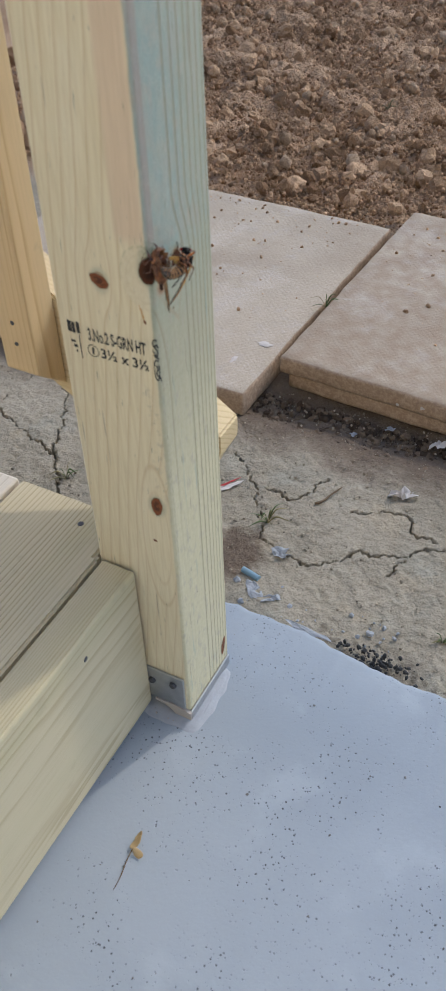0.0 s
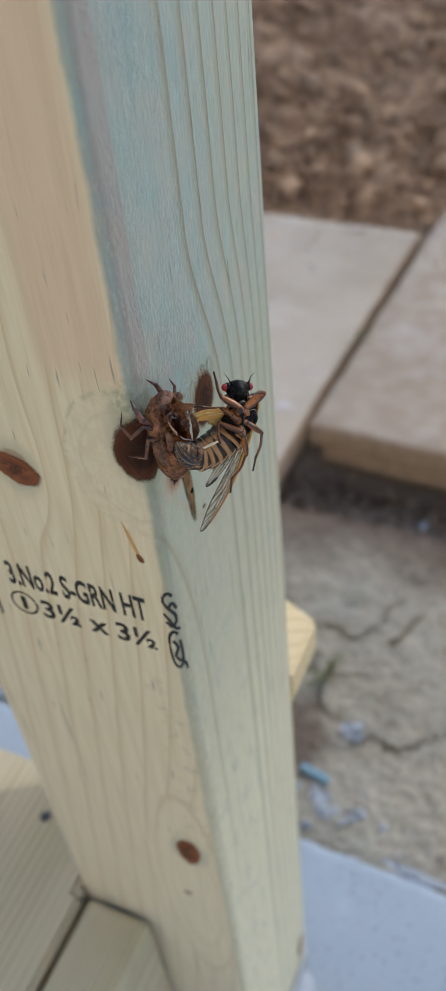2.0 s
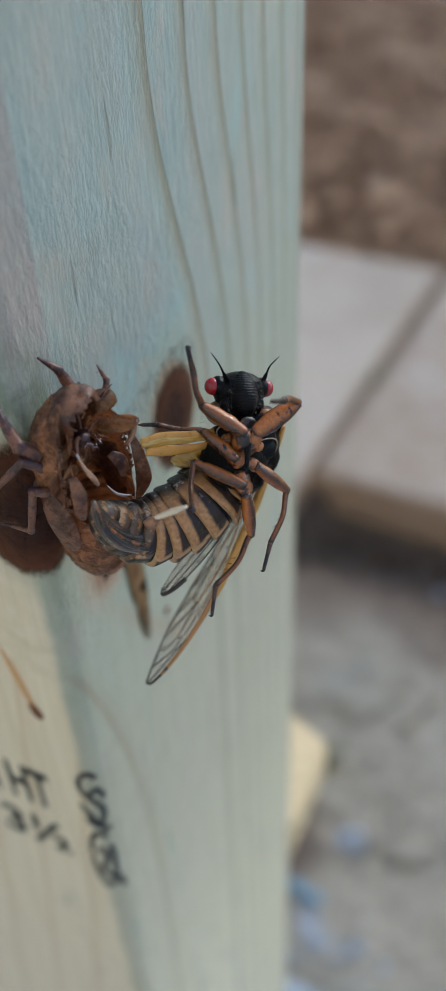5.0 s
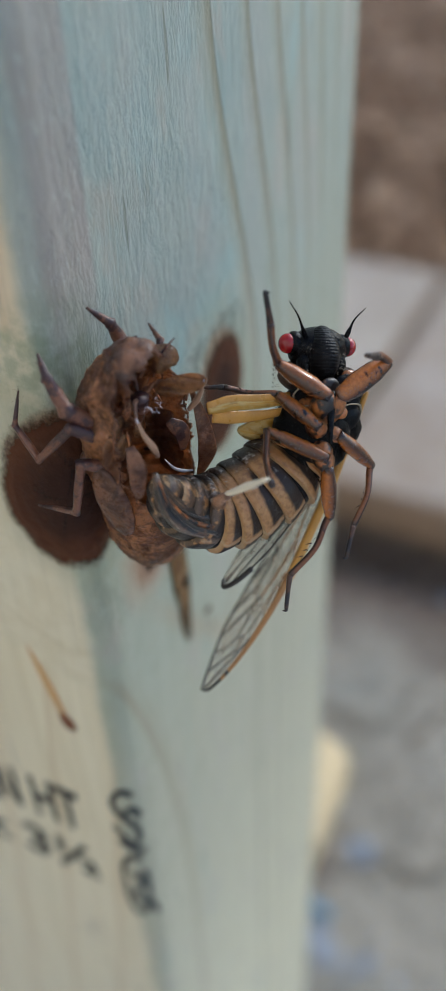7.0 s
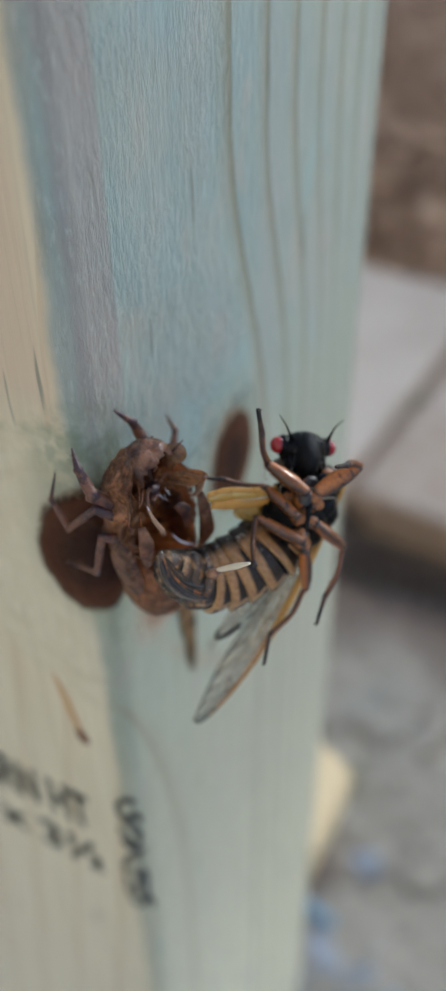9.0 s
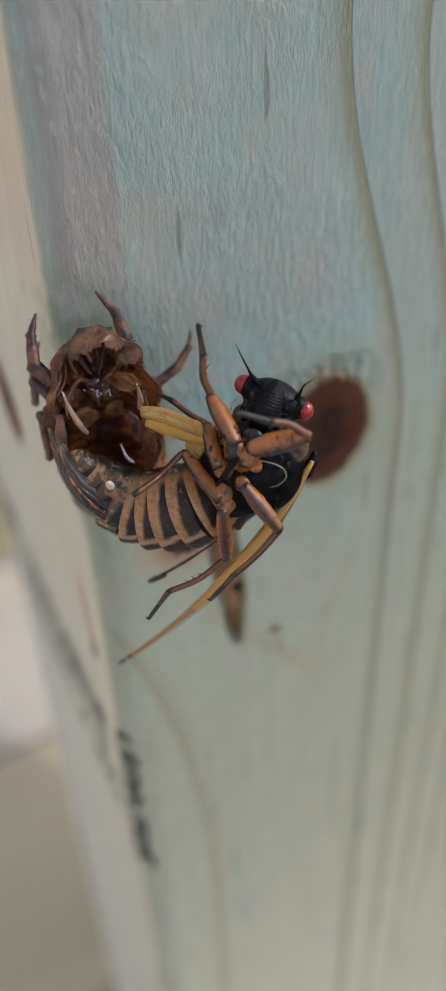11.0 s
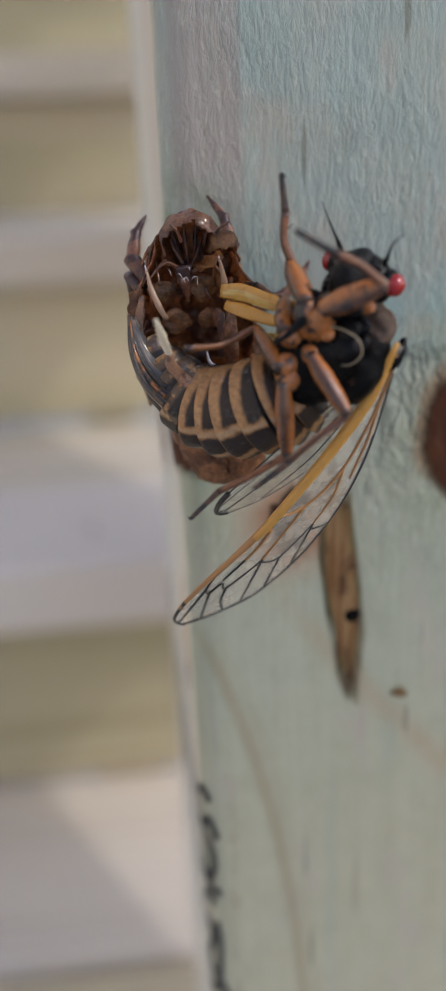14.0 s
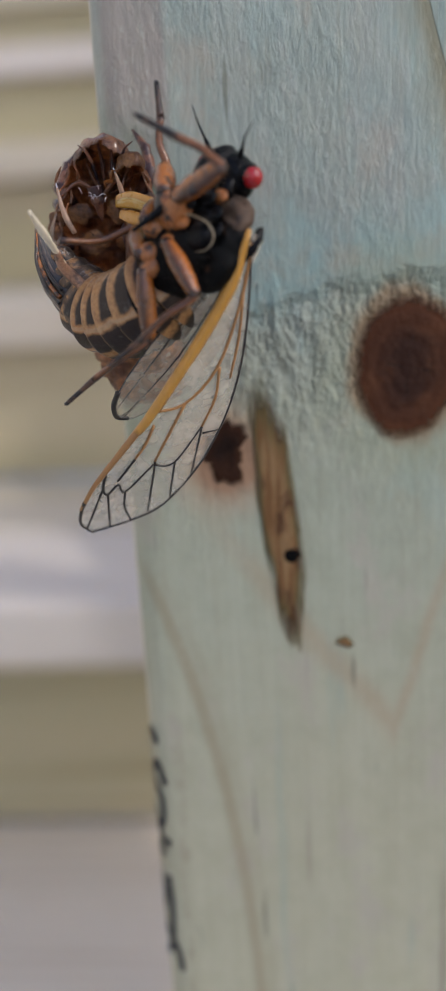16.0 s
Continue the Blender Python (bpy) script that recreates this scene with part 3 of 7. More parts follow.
def belly(name="belly_plate", soot=0.0):
    """One abdominal segment: a dull tan ridge, a black wedge in front of it, a pale line and black flank spots."""
    m = Mat(name, 0.45)
    s = m.split(m.uv())
    f = m.noise(m.obj(), 1900, 5, 0.65)
    g = m.noise(m.obj(), 520, 3)
    v = m.math("ADD", s[1], m.math("MULTIPLY", m.math("SUBTRACT", g, 0.5), 0.10))
    col = m.mix(m.step(f, 0.35, 0.7), (0.40, 0.205, 0.072), (0.235, 0.110, 0.038))
    col = m.mix(m.step(g, 0.50, 0.64, 0.0, 0.6), col, (0.37, 0.165, 0.050))
    col = m.mix(m.step(v, 0.70, 0.92, 0.0, 0.7), col, (0.46, 0.295, 0.140))
    u = m.math("ADD", m.math("SUBTRACT", s[0], 0.05), m.math("MULTIPLY", m.math("SUBTRACT", g, 0.5), 0.05))
    limit = m.math("SUBTRACT", 0.415, m.math("MULTIPLY", m.math("SUBTRACT", u, 0.34), 0.5))
    bar = m.math("MULTIPLY", m.step(m.math("SUBTRACT", v, limit), 0.05, -0.05), m.math("MULTIPLY", m.step(u, 0.345, 0.36), m.step(u, 0.66, 0.56)))
    flank = m.math("MULTIPLY", m.step(v, 0.80, 0.66), m.math("MULTIPLY", m.step(u, 0.215, 0.235), m.step(u, 0.327, 0.312)))
    far = m.math("MULTIPLY", m.step(u, 0.585, 0.66), m.step(v, 0.97, 0.80))
    col = m.mix(m.math("MULTIPLY", m.step(m.math("ABSOLUTE", m.math("SUBTRACT", u, 0.335)), 0.012, 0.004), 0.32), col, (0.46, 0.37, 0.25))
    back = m.step(u, 0.20, 0.17)
    dark = m.math("MAXIMUM", m.math("MAXIMUM", bar, flank), m.math("MAXIMUM", back, far))
    col = m.mix(m.math("MULTIPLY", dark, 0.95), col, m.mix(f, (0.006, 0.006, 0.008), (0.018, 0.016, 0.016)))
    m.set("Specular IOR Level", m.math("SUBTRACT", 0.45, m.math("MULTIPLY", dark, 0.28)))
    if soot:
        smut = m.math("MULTIPLY", m.step(m.noise(m.obj(), 800, 4, 0.65), 0.60 - soot * 0.25, 0.70 - soot * 0.25), soot)
        col = m.mix(smut, col, (0.022, 0.017, 0.015))
    # waxy bloom on the flanks
    col = m.mix(m.math("MULTIPLY", m.step(m.noise(m.obj(), 1100, 5, 0.7), 0.56, 0.70), m.step(u, 0.48, 0.66, 0.10, 0.75)), col, (0.50, 0.45, 0.40))
    m.set("Base Color", col)
    m.set("Roughness", m.math("ADD", 0.34, m.math("MULTIPLY", f, 0.28)))
    m.set("Coat Weight", 0.25), m.set("Coat Roughness", 0.15)
    m.bump(m.math("ADD", f, m.math("MULTIPLY", m.noise(m.obj(), 5000, 3), 0.5)), 0.00010, 0.9)
    return m.m


def valve_skin():
    """Tail valves: grey translucent plates with dark streaks along them."""
    m = Mat("tail_valve", 0.34)
    s = m.split(m.uv())
    g = m.noise(m.obj(), 500, 3)
    f = m.noise(m.join(m.math("MULTIPLY", s[0], 14.0), m.math("MULTIPLY", s[1], 1.6), g), 1.0, 5, 0.65)
    col = m.mix(m.step(f, 0.46, 0.60), (0.012, 0.011, 0.011), (0.115, 0.068, 0.040))
    col = m.mix(m.step(f, 0.56, 0.66, 0.0, 0.75), col, (0.40, 0.345, 0.29))
    col = m.mix(m.step(m.noise(m.obj(), 1000, 4, 0.7), 0.58, 0.66, 0.0, 0.8), col, (0.014, 0.012, 0.012))
    col = m.mix(m.step(g, 0.54, 0.66, 0.0, 0.7), col, (0.17, 0.085, 0.040))
    m.set("Base Color", col)
    m.set("Coat Weight", 0.40), m.set("Coat Roughness", 0.12)
    m.bump(f, 0.00030, 0.8)
    return m.m


def face_black():
    """Black head with fine ridges across the swollen face."""
    m = Mat("face_black", 0.28)
    s = m.split(m.uv())
    f = m.noise(m.obj(), 2500, 4, 0.6)
    m.set("Base Color", m.mix(m.step(f, 0.55, 0.8), (0.003, 0.003, 0.004), (0.015, 0.014, 0.015)))
    m.set("Specular IOR Level", 0.16)
    ridge = m.math("SINE", m.math("ADD", m.math("MULTIPLY", s[1], 170.0), m.math("MULTIPLY", m.noise(m.obj(), 900, 3), 5.0)))
    m.bump(m.math("ADD", m.math("MULTIPLY", ridge, 0.22), m.math("MULTIPLY", f, 1.6)), 0.00010, 0.8)
    m.set("Roughness", m.math("ADD", 0.22, m.math("MULTIPLY", f, 0.3)))
    return m.m


def eye_red():
    m = Mat("eye_red", 0.12)
    f = m.cells(m.obj(), 9000)
    m.set("Base Color", m.mix(m.noise(m.obj(), 700), (0.21, 0.004, 0.007), (0.36, 0.010, 0.013)))
    m.set("Coat Weight", 0.3)
    m.set("Coat Roughness", 0.06)
    m.bump(f, 0.00002, 0.3)
    return m.m


def shell_skin(name="shell_skin", tone=1.0, through=0.48, hue=(1.0, 1.0, 1.0), seams=1.0):
    """Thin amber cast skin that lets some light through: dusty, wrinkled, with fine ring seams; crease shade and
    highlights are in its colour (UV v along it).
    """
    m = Mat(name, 0.3, spec=0.5)
    s = m.split(m.uv())
    f, g = m.noise(m.obj(), 1500, 6, 0.7), m.noise(m.obj(), 300, 4, 0.6, dist=0.6)
    # contrast of lite and deep puts highlights and crevice shade into the colour
    lite, deep = tuple(c * tone for c in (0.60 * hue[0], 0.270 * hue[1], 0.115 * hue[2])), tuple(c * tone for c in (0.15 * hue[0], 0.050 * hue[1], 0.022 * hue[2]))
    col = m.mix(m.step(m.math("MULTIPLY_ADD", g, 0.55, m.math("MULTIPLY", m.noise(m.obj(), 900, 4, 0.6, dist=0.8), 0.45)), 0.40, 0.58), lite, deep)
    col = m.mix(m.step(f, 0.54, 0.72, 0.0, 0.6), col, tuple(c * tone for c in (0.66, 0.40, 0.29)))
    col = m.mix(m.step(m.noise(m.obj(), 820, 5, 0.7), 0.54, 0.64, 0.0, 0.75), col, tuple(c * tone for c in (0.10, 0.040, 0.026)))
    # wrinkle lines, and the seams below, darkened as shade lies in creases
    w = m.noise(m.vec("MULTIPLY", m.obj(), (1.0, 0.55, 1.0)), 420, 4, 0.6, dist=1.2)
    wrinkle = m.step(m.math("ABSOLUTE", m.math("SUBTRACT", w, 0.5)), 0.030, 0.004)
    col = m.mix(m.math("MULTIPLY", wrinkle, 0.50), col, (0.070, 0.035, 0.026))
    col = m.mix(m.math("MULTIPLY", m.step(m.math("ABSOLUTE", m.math("SUBTRACT", s[1], 0.515)), 0.014, 0.006), 0.7 * seams), col, (0.60, 0.24, 0.05))
    seam = m.math("FRACT", m.math("ADD", m.math("MULTIPLY", s[1], 16.0), m.math("MULTIPLY", m.math("SUBTRACT", g, 0.5), 0.25)))
    seam = m.math("MULTIPLY", m.math("ADD", m.step(seam, 0.10, 0.03), m.step(seam, 0.95, 0.99)), m.math("MULTIPLY", m.step(s[1], 0.46, 0.52), seams))
    col = m.mix(m.math("MULTIPLY", seam, 0.75, clamp=True), col, (0.065, 0.028, 0.018))
    col = m.mix(m.step(m.noise(m.obj(), 620, 4, 0.6), 0.63, 0.70, 0.0, 0.5), col, (0.060, 0.035, 0.035))
    m.set("Base Color", col)
    m.set("Roughness", m.math("ADD", 0.12, m.math("MULTIPLY", f, 0.36)))
    h = m.math("ADD", m.math("ADD", m.math("MULTIPLY", f, 1.0), m.math("MULTIPLY", g, 1.2)), m.math("SUBTRACT", m.math("MULTIPLY", w, 1.6), m.math("ADD", m.math("MULTIPLY", wrinkle, 0.3), m.math("MULTIPLY", seam, 0.6))))
    m.set("Coat Weight", 0.8), m.set("Coat Roughness", 0.10)
    m.bump(h, 0.00045, 1.0)
    t = m.t.nodes.new("ShaderNodeBsdfTranslucent")
    m.put(t.inputs[0], m.mix(0.5, col, (0.70, 0.42, 0.24)))
    x = m.t.nodes.new("ShaderNodeMixShader")
    x.inputs[0].default_value = through
    m.t.links.new(m.b.outputs[0], x.inputs[1]), m.t.links.new(t.outputs[0], x.inputs[2])
    m.t.links.new(x.outputs[0], m.t.nodes["Material Output"].inputs[0])
    return m.m


def bud_film():
    """Crumpled unspread wing: yellow film with brown-orange streaks along its folds (UV u across, v along)."""
    m = Mat("bud_film", 0.22)
    s = m.split(m.uv())
    g = m.noise(m.obj(), 500, 3)
    f = m.noise(m.join(m.math("MULTIPLY", s[0], 6.0), m.math("MULTIPLY", s[1], 1.2), g), 1.0, 4, 0.55)
    col = m.mix(m.step(f, 0.38, 0.58), (0.60, 0.34, 0.055), (0.66, 0.50, 0.20))
    col = m.mix(m.step(f, 0.62, 0.70, 0.0, 0.8), col, (0.30, 0.14, 0.03))
    col = m.mix(m.step(g, 0.56, 0.66, 0.0, 0.5), col, (0.42, 0.20, 0.04))
    m.set("Base Color", col)
    m.bump(f, 0.00035, 1.0)
    t = m.t.nodes.new("ShaderNodeBsdfTranslucent")
    m.put(t.inputs[0], col)
    x = m.t.nodes.new("ShaderNodeMixShader")
    x.inputs[0].default_value = 0.35
    m.t.links.new(m.b.outputs[0], x.inputs[1]), m.t.links.new(t.outputs[0], x.inputs[2])
    m.t.links.new(x.outputs[0], m.t.nodes["Material Output"].inputs[0])
    return m.m


def wing_film():
    """Clear, faintly smoky membrane with a gloss."""
    m = Mat("wing_film", 0.16)
    f = m.noise(m.obj(), 420, 4)
    m.set("Base Color", m.mix(f, (0.50, 0.43, 0.33), (0.70, 0.63, 0.52)))
    m.set("Alpha", m.step(f, 0.35, 0.7, 0.24, 0.52))
    m.bump(f, 0.0002, 0.6)
    return m.m


# ---- building helpers ----
def part(name, bm, material, parent=None, label="", smooth=False):
    """Links a bmesh as one mesh object, under a thing or a part. Its points are in world metres."""
    me = bpy.data.meshes.new(name)
    base = Vector((0, 0, 0))
    up = parent
    while up is not None:
        base += up.location
        up = up.parent
    bmesh.ops.translate(bm, vec=-base, verts=bm.verts)
    bm.normal_update()
    bm.to_mesh(me)
    bm.free()
    if smooth:
        me.polygons.foreach_set("use_smooth", [True] * len(me.polygons))
    for one in material if isinstance(material, (list, tuple)) else (material,):
        me.materials.append(one)
    ob = new(name, me)
    ob.parent = parent
    if label:
        tagged(ob, label)
    return ob


def thing(name, at, label, category, group="", kind=""):
    ob = new(name)
    ob.location = at
    return tagged(ob, label, category, group, kind)


def box_bm(lo, hi, bevel=0.002, seg=2, bm=None):
    """A box with eased edges."""
    own = bmesh.new()
    bmesh.ops.create_cube(own, size=1)
    lo, hi = Vector(lo), Vector(hi)
    for v in own.verts:
        v.co = Vector(((lo[k] + hi[k]) / 2 + v.co[k] * (hi[k] - lo[k]) for k in range(3)))
    if bevel:
        bmesh.ops.bevel(own, geom=own.edges[:], offset=bevel, segments=seg, affect="EDGES", profile=0.5)
    return own


def spline(points, n):
    """Catmull-Rom through the points; n steps for each span."""
    pts = [Vector(p) for p in points]
    pts = [pts[0] * 2 - pts[1]] + pts + [pts[-1] * 2 - pts[-2]]
    out = []
    for k in range(1, len(pts) - 2):
        a, b, c, d = pts[k - 1 : k + 3]
        for j in range(n):
            t = j / n
            out.append(0.5 * (2 * b + (c - a) * t + (2 * a - 5 * b + 4 * c - d) * t * t + (3 * b - a - 3 * c + d) * t ** 3))
    return out + [pts[-2]]


def tube_bm(points, radii, around=12, steps=5, flat=1.0, side=None, bm=None):
    """A tapered tube along a smooth line, with UV (u round it, v along it). flat squashes it across side."""
    bm = bm or bmesh.new()
    uvl = bm.loops.layers.uv.verify()
    line = spline(points, steps) if steps > 1 else [Vector(p) for p in points]
    keys = np.linspace(0, 1, len(radii))
    ts = np.linspace(0, 1, len(line))
    rad = np.interp(ts, keys, radii)
    axis = (line[1] - line[0]).normalized()
    ref = Vector(side).normalized() if side else axis.orthogonal().normalized()
    rings = []
    for k, p in enumerate(line):
        t = (line[min(k + 1, len(line) - 1)] - line[max(k - 1, 0)]).normalized()
        ref = (ref - t * ref.dot(t)).normalized()
        bi = t.cross(ref)
        rings.append([bm.verts.new(p + (ref * math.cos(a) * flat + bi * math.sin(a)) * rad[k]) for a in (2 * math.pi * j / around for j in range(around))])
    for k in range(len(rings) - 1):
        for j in range(around):
            f = bm.faces.new((rings[k][j], rings[k][(j + 1) % around], rings[k + 1][(j + 1) % around], rings[k + 1][j]))
            for loop, (u, v) in zip(f.loops, ((j / around, ts[k]), ((j + 1) / around, ts[k]), ((j + 1) / around, ts[k + 1]), (j / around, ts[k + 1]))):
                loop[uvl].uv = (u, v)
    for ring, v, flip in ((rings[0], 0, True), (rings[-1], 1, False)):
        f = bm.faces.new(ring[::-1] if flip else ring)
        for loop in f.loops:
            loop[uvl].uv = (0.5, v)
    return bm


def blob_bm(centre, ax, ay, az, rings=16, around=24, shape=None, bm=None):
    """An ellipsoid with half-axes ax, ay, az (vectors); az is its pole. shape(p, unit) may move a point."""
    bm = bm or bmesh.new()
    uvl = bm.loops.layers.uv.verify()
    c, ax, ay, az = Vector(centre), Vector(ax), Vector(ay), Vector(az)

    def at(i, j):
        th, ph = math.pi * i / rings, 2 * math.pi * j / around
        unit = Vector((math.sin(th) * math.cos(ph), math.sin(th) * math.sin(ph), math.cos(th)))
        p = c + ax * unit.x + ay * unit.y + az * unit.z
        return shape(p, unit) if shape else p

    grid = [[bm.verts.new(at(i, j)) for j in range(around)] for i in range(1, rings)]
    top, bot = bm.verts.new(at(0, 0)), bm.verts.new(at(rings, 0))

    def face(vs, uvs):
        f = bm.faces.new(vs)
        for loop, uv in zip(f.loops, uvs):
            loop[uvl].uv = uv

    for j in range(around):
        k = (j + 1) % around
        face((top, grid[0][j], grid[0][k]), ((j / around, 1), (j / around, 1 - 1 / rings), ((j + 1) / around, 1 - 1 / rings)))
        face((bot, grid[-1][k], grid[-1][j]), ((j / around, 0), ((j + 1) / around, 1 / rings), (j / around, 1 / rings)))
        for i in range(rings - 2):
            v0, v1 = 1 - (i + 1) / rings, 1 - (i + 2) / rings
            face((grid[i][j], grid[i + 1][j], grid[i + 1][k], grid[i][k]), ((j / around, v0), (j / around, v1), ((j + 1) / around, v1), ((j + 1) / around, v0)))
    bmesh.ops.recalc_face_normals(bm, faces=bm.faces)
    return bm


def limb_bm(points, radii, around=10, bm=None):
    """A jointed limb: straight lengths that swell a little at the joints."""
    pts = [Vector(p) for p in points]
    line, rad = [], []
    for k in range(len(pts) - 1):
        for t in (0.0, 0.12, 0.5, 0.88):
            line.append(pts[k].lerp(pts[k + 1], t))
            rad.append((radii[k] * (1 - t) + radii[k + 1] * t) * (1.12 if t == 0.0 and k else 0.86 if t in (0.12, 0.88) and k else 1.0))
    line.append(pts[-1]), rad.append(radii[-1])
    return tube_bm(line, rad, around, 1, bm=bm)


def hairs_bm(roots, length, width, seed):
    """Short bristles at (place, direction) roots."""
    rng = random.Random(seed)
    bm = bmesh.new()
    for p, d in roots:
        d = (Vector(d) + Vector((rng.uniform(-1, 1), rng.uniform(-1, 1), rng.uniform(-1, 1))) * 0.6).normalized()
        tip = p + d * length * rng.uniform(0.5, 1.2)
        side = d.orthogonal().normalized() * width
        other = d.cross(side)
        a, b, c = bm.verts.new(p + side), bm.verts.new(p - side * 0.5 + other * 0.87), bm.verts.new(p - side * 0.5 - other * 0.87)
        e = bm.verts.new(tip)
        bm.faces.new((a, b, e)), bm.faces.new((b, c, e)), bm.faces.new((c, a, e))
    return bm


ARRIS = 0.0035
HALF = ARRIS * math.pi / 4


def on_post(u, z, out=0.0):
    """A place on the post's two front faces, unrolled round the eased corner: u < 0 stair side, u > 0 green side."""
    if u < -HALF:
        return Vector((-ARRIS + (u + HALF), -out, z))
    if u > HALF:
        return Vector((out, ARRIS + (u - HALF), z))
    a = (u + HALF) / ARRIS
    return Vector((-ARRIS + (ARRIS + out) * math.sin(a), ARRIS - (ARRIS + out) * math.cos(a), z))


def arc_u(x=None, y=None):
    return x + ARRIS - HALF if x is not None else y - ARRIS + HALF


def patch_bm(u0, z0, ru, rz, tilt=0.0, rag=0.06, lift=0.0004, rings=7, around=36, seed=0, hollow=0.0):
    """A low uneven disc laid on the post's surface (knots, stains); UV v is the radius."""
    bm = bmesh.new()
    uvl = bm.loops.layers.uv.verify()
    rng = random.Random(seed)
    ph = [rng.uniform(0, 6.3) for _ in range(5)]

    def at(i, j):
        a = 2 * math.pi * j / around
        k = 1 + rag * (math.sin(2 * a + ph[0]) + 0.7 * math.sin(3 * a + ph[1]) + 0.5 * math.sin(7 * a + ph[2]) + 0.4 * math.sin(13 * a + ph[3]))
        s = i / rings
        du, dz = ru * k * s * math.cos(a), rz * k * s * math.sin(a)
        du, dz = du * math.cos(tilt) - dz * math.sin(tilt), du * math.sin(tilt) + dz * math.cos(tilt)
        h = lift * (1 - s ** 6) - hollow * math.exp(-(s * 2.5) ** 2) + 0.00004
        h += 0.00012 * noise.noise(Vector((u0 + du, z0 + dz, seed)) * 900) * (1 - s)
        return on_post(u0 + du, z0 + dz, max(h, 0.00003))

    mid = bm.verts.new(at(0, 0))
    grid = [[bm.verts.new(at(i, j)) for j in range(around)] for i in range(1, rings + 1)]
    for j in range(around):
        k = (j + 1) % around
        f = bm.faces.new((mid, grid[0][j], grid[0][k]))
        for loop, v in zip(f.loops, (0, 1 / rings, 1 / rings)):
            loop[uvl].uv = (j / around, v)
        for i in range(rings - 1):
            f = bm.faces.new((grid[i][j], grid[i + 1][j], grid[i + 1][k], grid[i][k]))
            for loop, v in zip(f.loops, (i + 1, i + 2, i + 2, i + 1)):
                loop[uvl].uv = (j / around, v / rings)
    bm.normal_update()
    if sum(f.normal.x - f.normal.y for f in bm.faces) < 0:
        bmesh.ops.reverse_faces(bm, faces=bm.faces)
    return bm


def letters_bm(text, size):
    """Built-in letters as a flat bmesh in x, y, their left end at 0."""
    cu = bpy.data.curves.new("letters", "FONT")
    cu.body, cu.size, cu.resolution_u, cu.offset = text, size, 4, 0.00025
    ob = bpy.data.objects.new("letters", cu)
    scene.collection.objects.link(ob)
    bpy.context.view_layer.update()
    me = bpy.data.meshes.new_from_object(ob.evaluated_get(bpy.context.evaluated_depsgraph_get()))
    bm = bmesh.new()
    bm.from_mesh(me)
    bpy.data.objects.remove(ob)
    bpy.data.curves.remove(cu)
    bpy.data.meshes.remove(me)
    return bm


def stamp(text, x0, x1, z0, height, slope=0.0, turn=0.0):
    """Letters printed on the stair side from x0 to x1; turn (degrees) swings them about their start."""
    bm = letters_bm(text, 0.01)
    xs, ys = [v.co.x for v in bm.verts], [v.co.y for v in bm.verts]
    w, lo, hi = max(xs) - min(xs), min(ys), max(ys)
    ca, sa = math.cos(radians(turn)), math.sin(radians(turn))
    bmesh.ops.subdivide_edges(bm, edges=[e for e in bm.edges if e.calc_length() > 0.002], cuts=2)
    for v in bm.verts:
        a, b = (v.co.x - min(xs)) / w * (x1 - x0), (v.co.y - lo) / (hi - lo) * height
        v.co = on_post(arc_u(x=x0) + a * ca - b * sa, z0 + a * sa + b * ca + slope * a, 0.00012)
    return bm


# ---- ground, pad, pavers ----
def spread(lo, hi, step, far, n):
    """Grid lines: even from lo to hi, then growing out to far."""
    grow = np.geomspace(step * 1.5, far, n)
    return np.concatenate([lo - grow[::-1], np.arange(lo, hi + step / 2, step), hi + grow])


CRACKS = [
    [(-0.063, 0.307), (-0.033, 0.293), (0.023, 0.291), (0.058, 0.334), (0.091, 0.342), (0.127, 0.362), (0.161, 0.392), (0.25, 0.40)],
    [(-0.176, 0.451), (-0.126, 0.405), (-0.095, 0.36), (-0.063, 0.307)],
    [(0.110, 0.316), (0.122, 0.353)],
    [(0.031, 0.402), (0.061, 0.421), (0.094, 0.432), (0.118, 0.403), (0.150, 0.399)],
    [(-0.104, 0.400), (-0.052, 0.396), (-0.039, 0.432), (-0.031, 0.459)],
    [(-0.62, 0.40), (-0.5, 0.35), (-0.42, 0.32), (-0.36, 0.25)],
    [(-0.55, 0.52), (-0.48, 0.44), (-0.42, 0.32)],
    [(-0.95, 0.48), (-0.8, 0.44), (-0.62, 0.40), (-0.57, 0.28)],
]


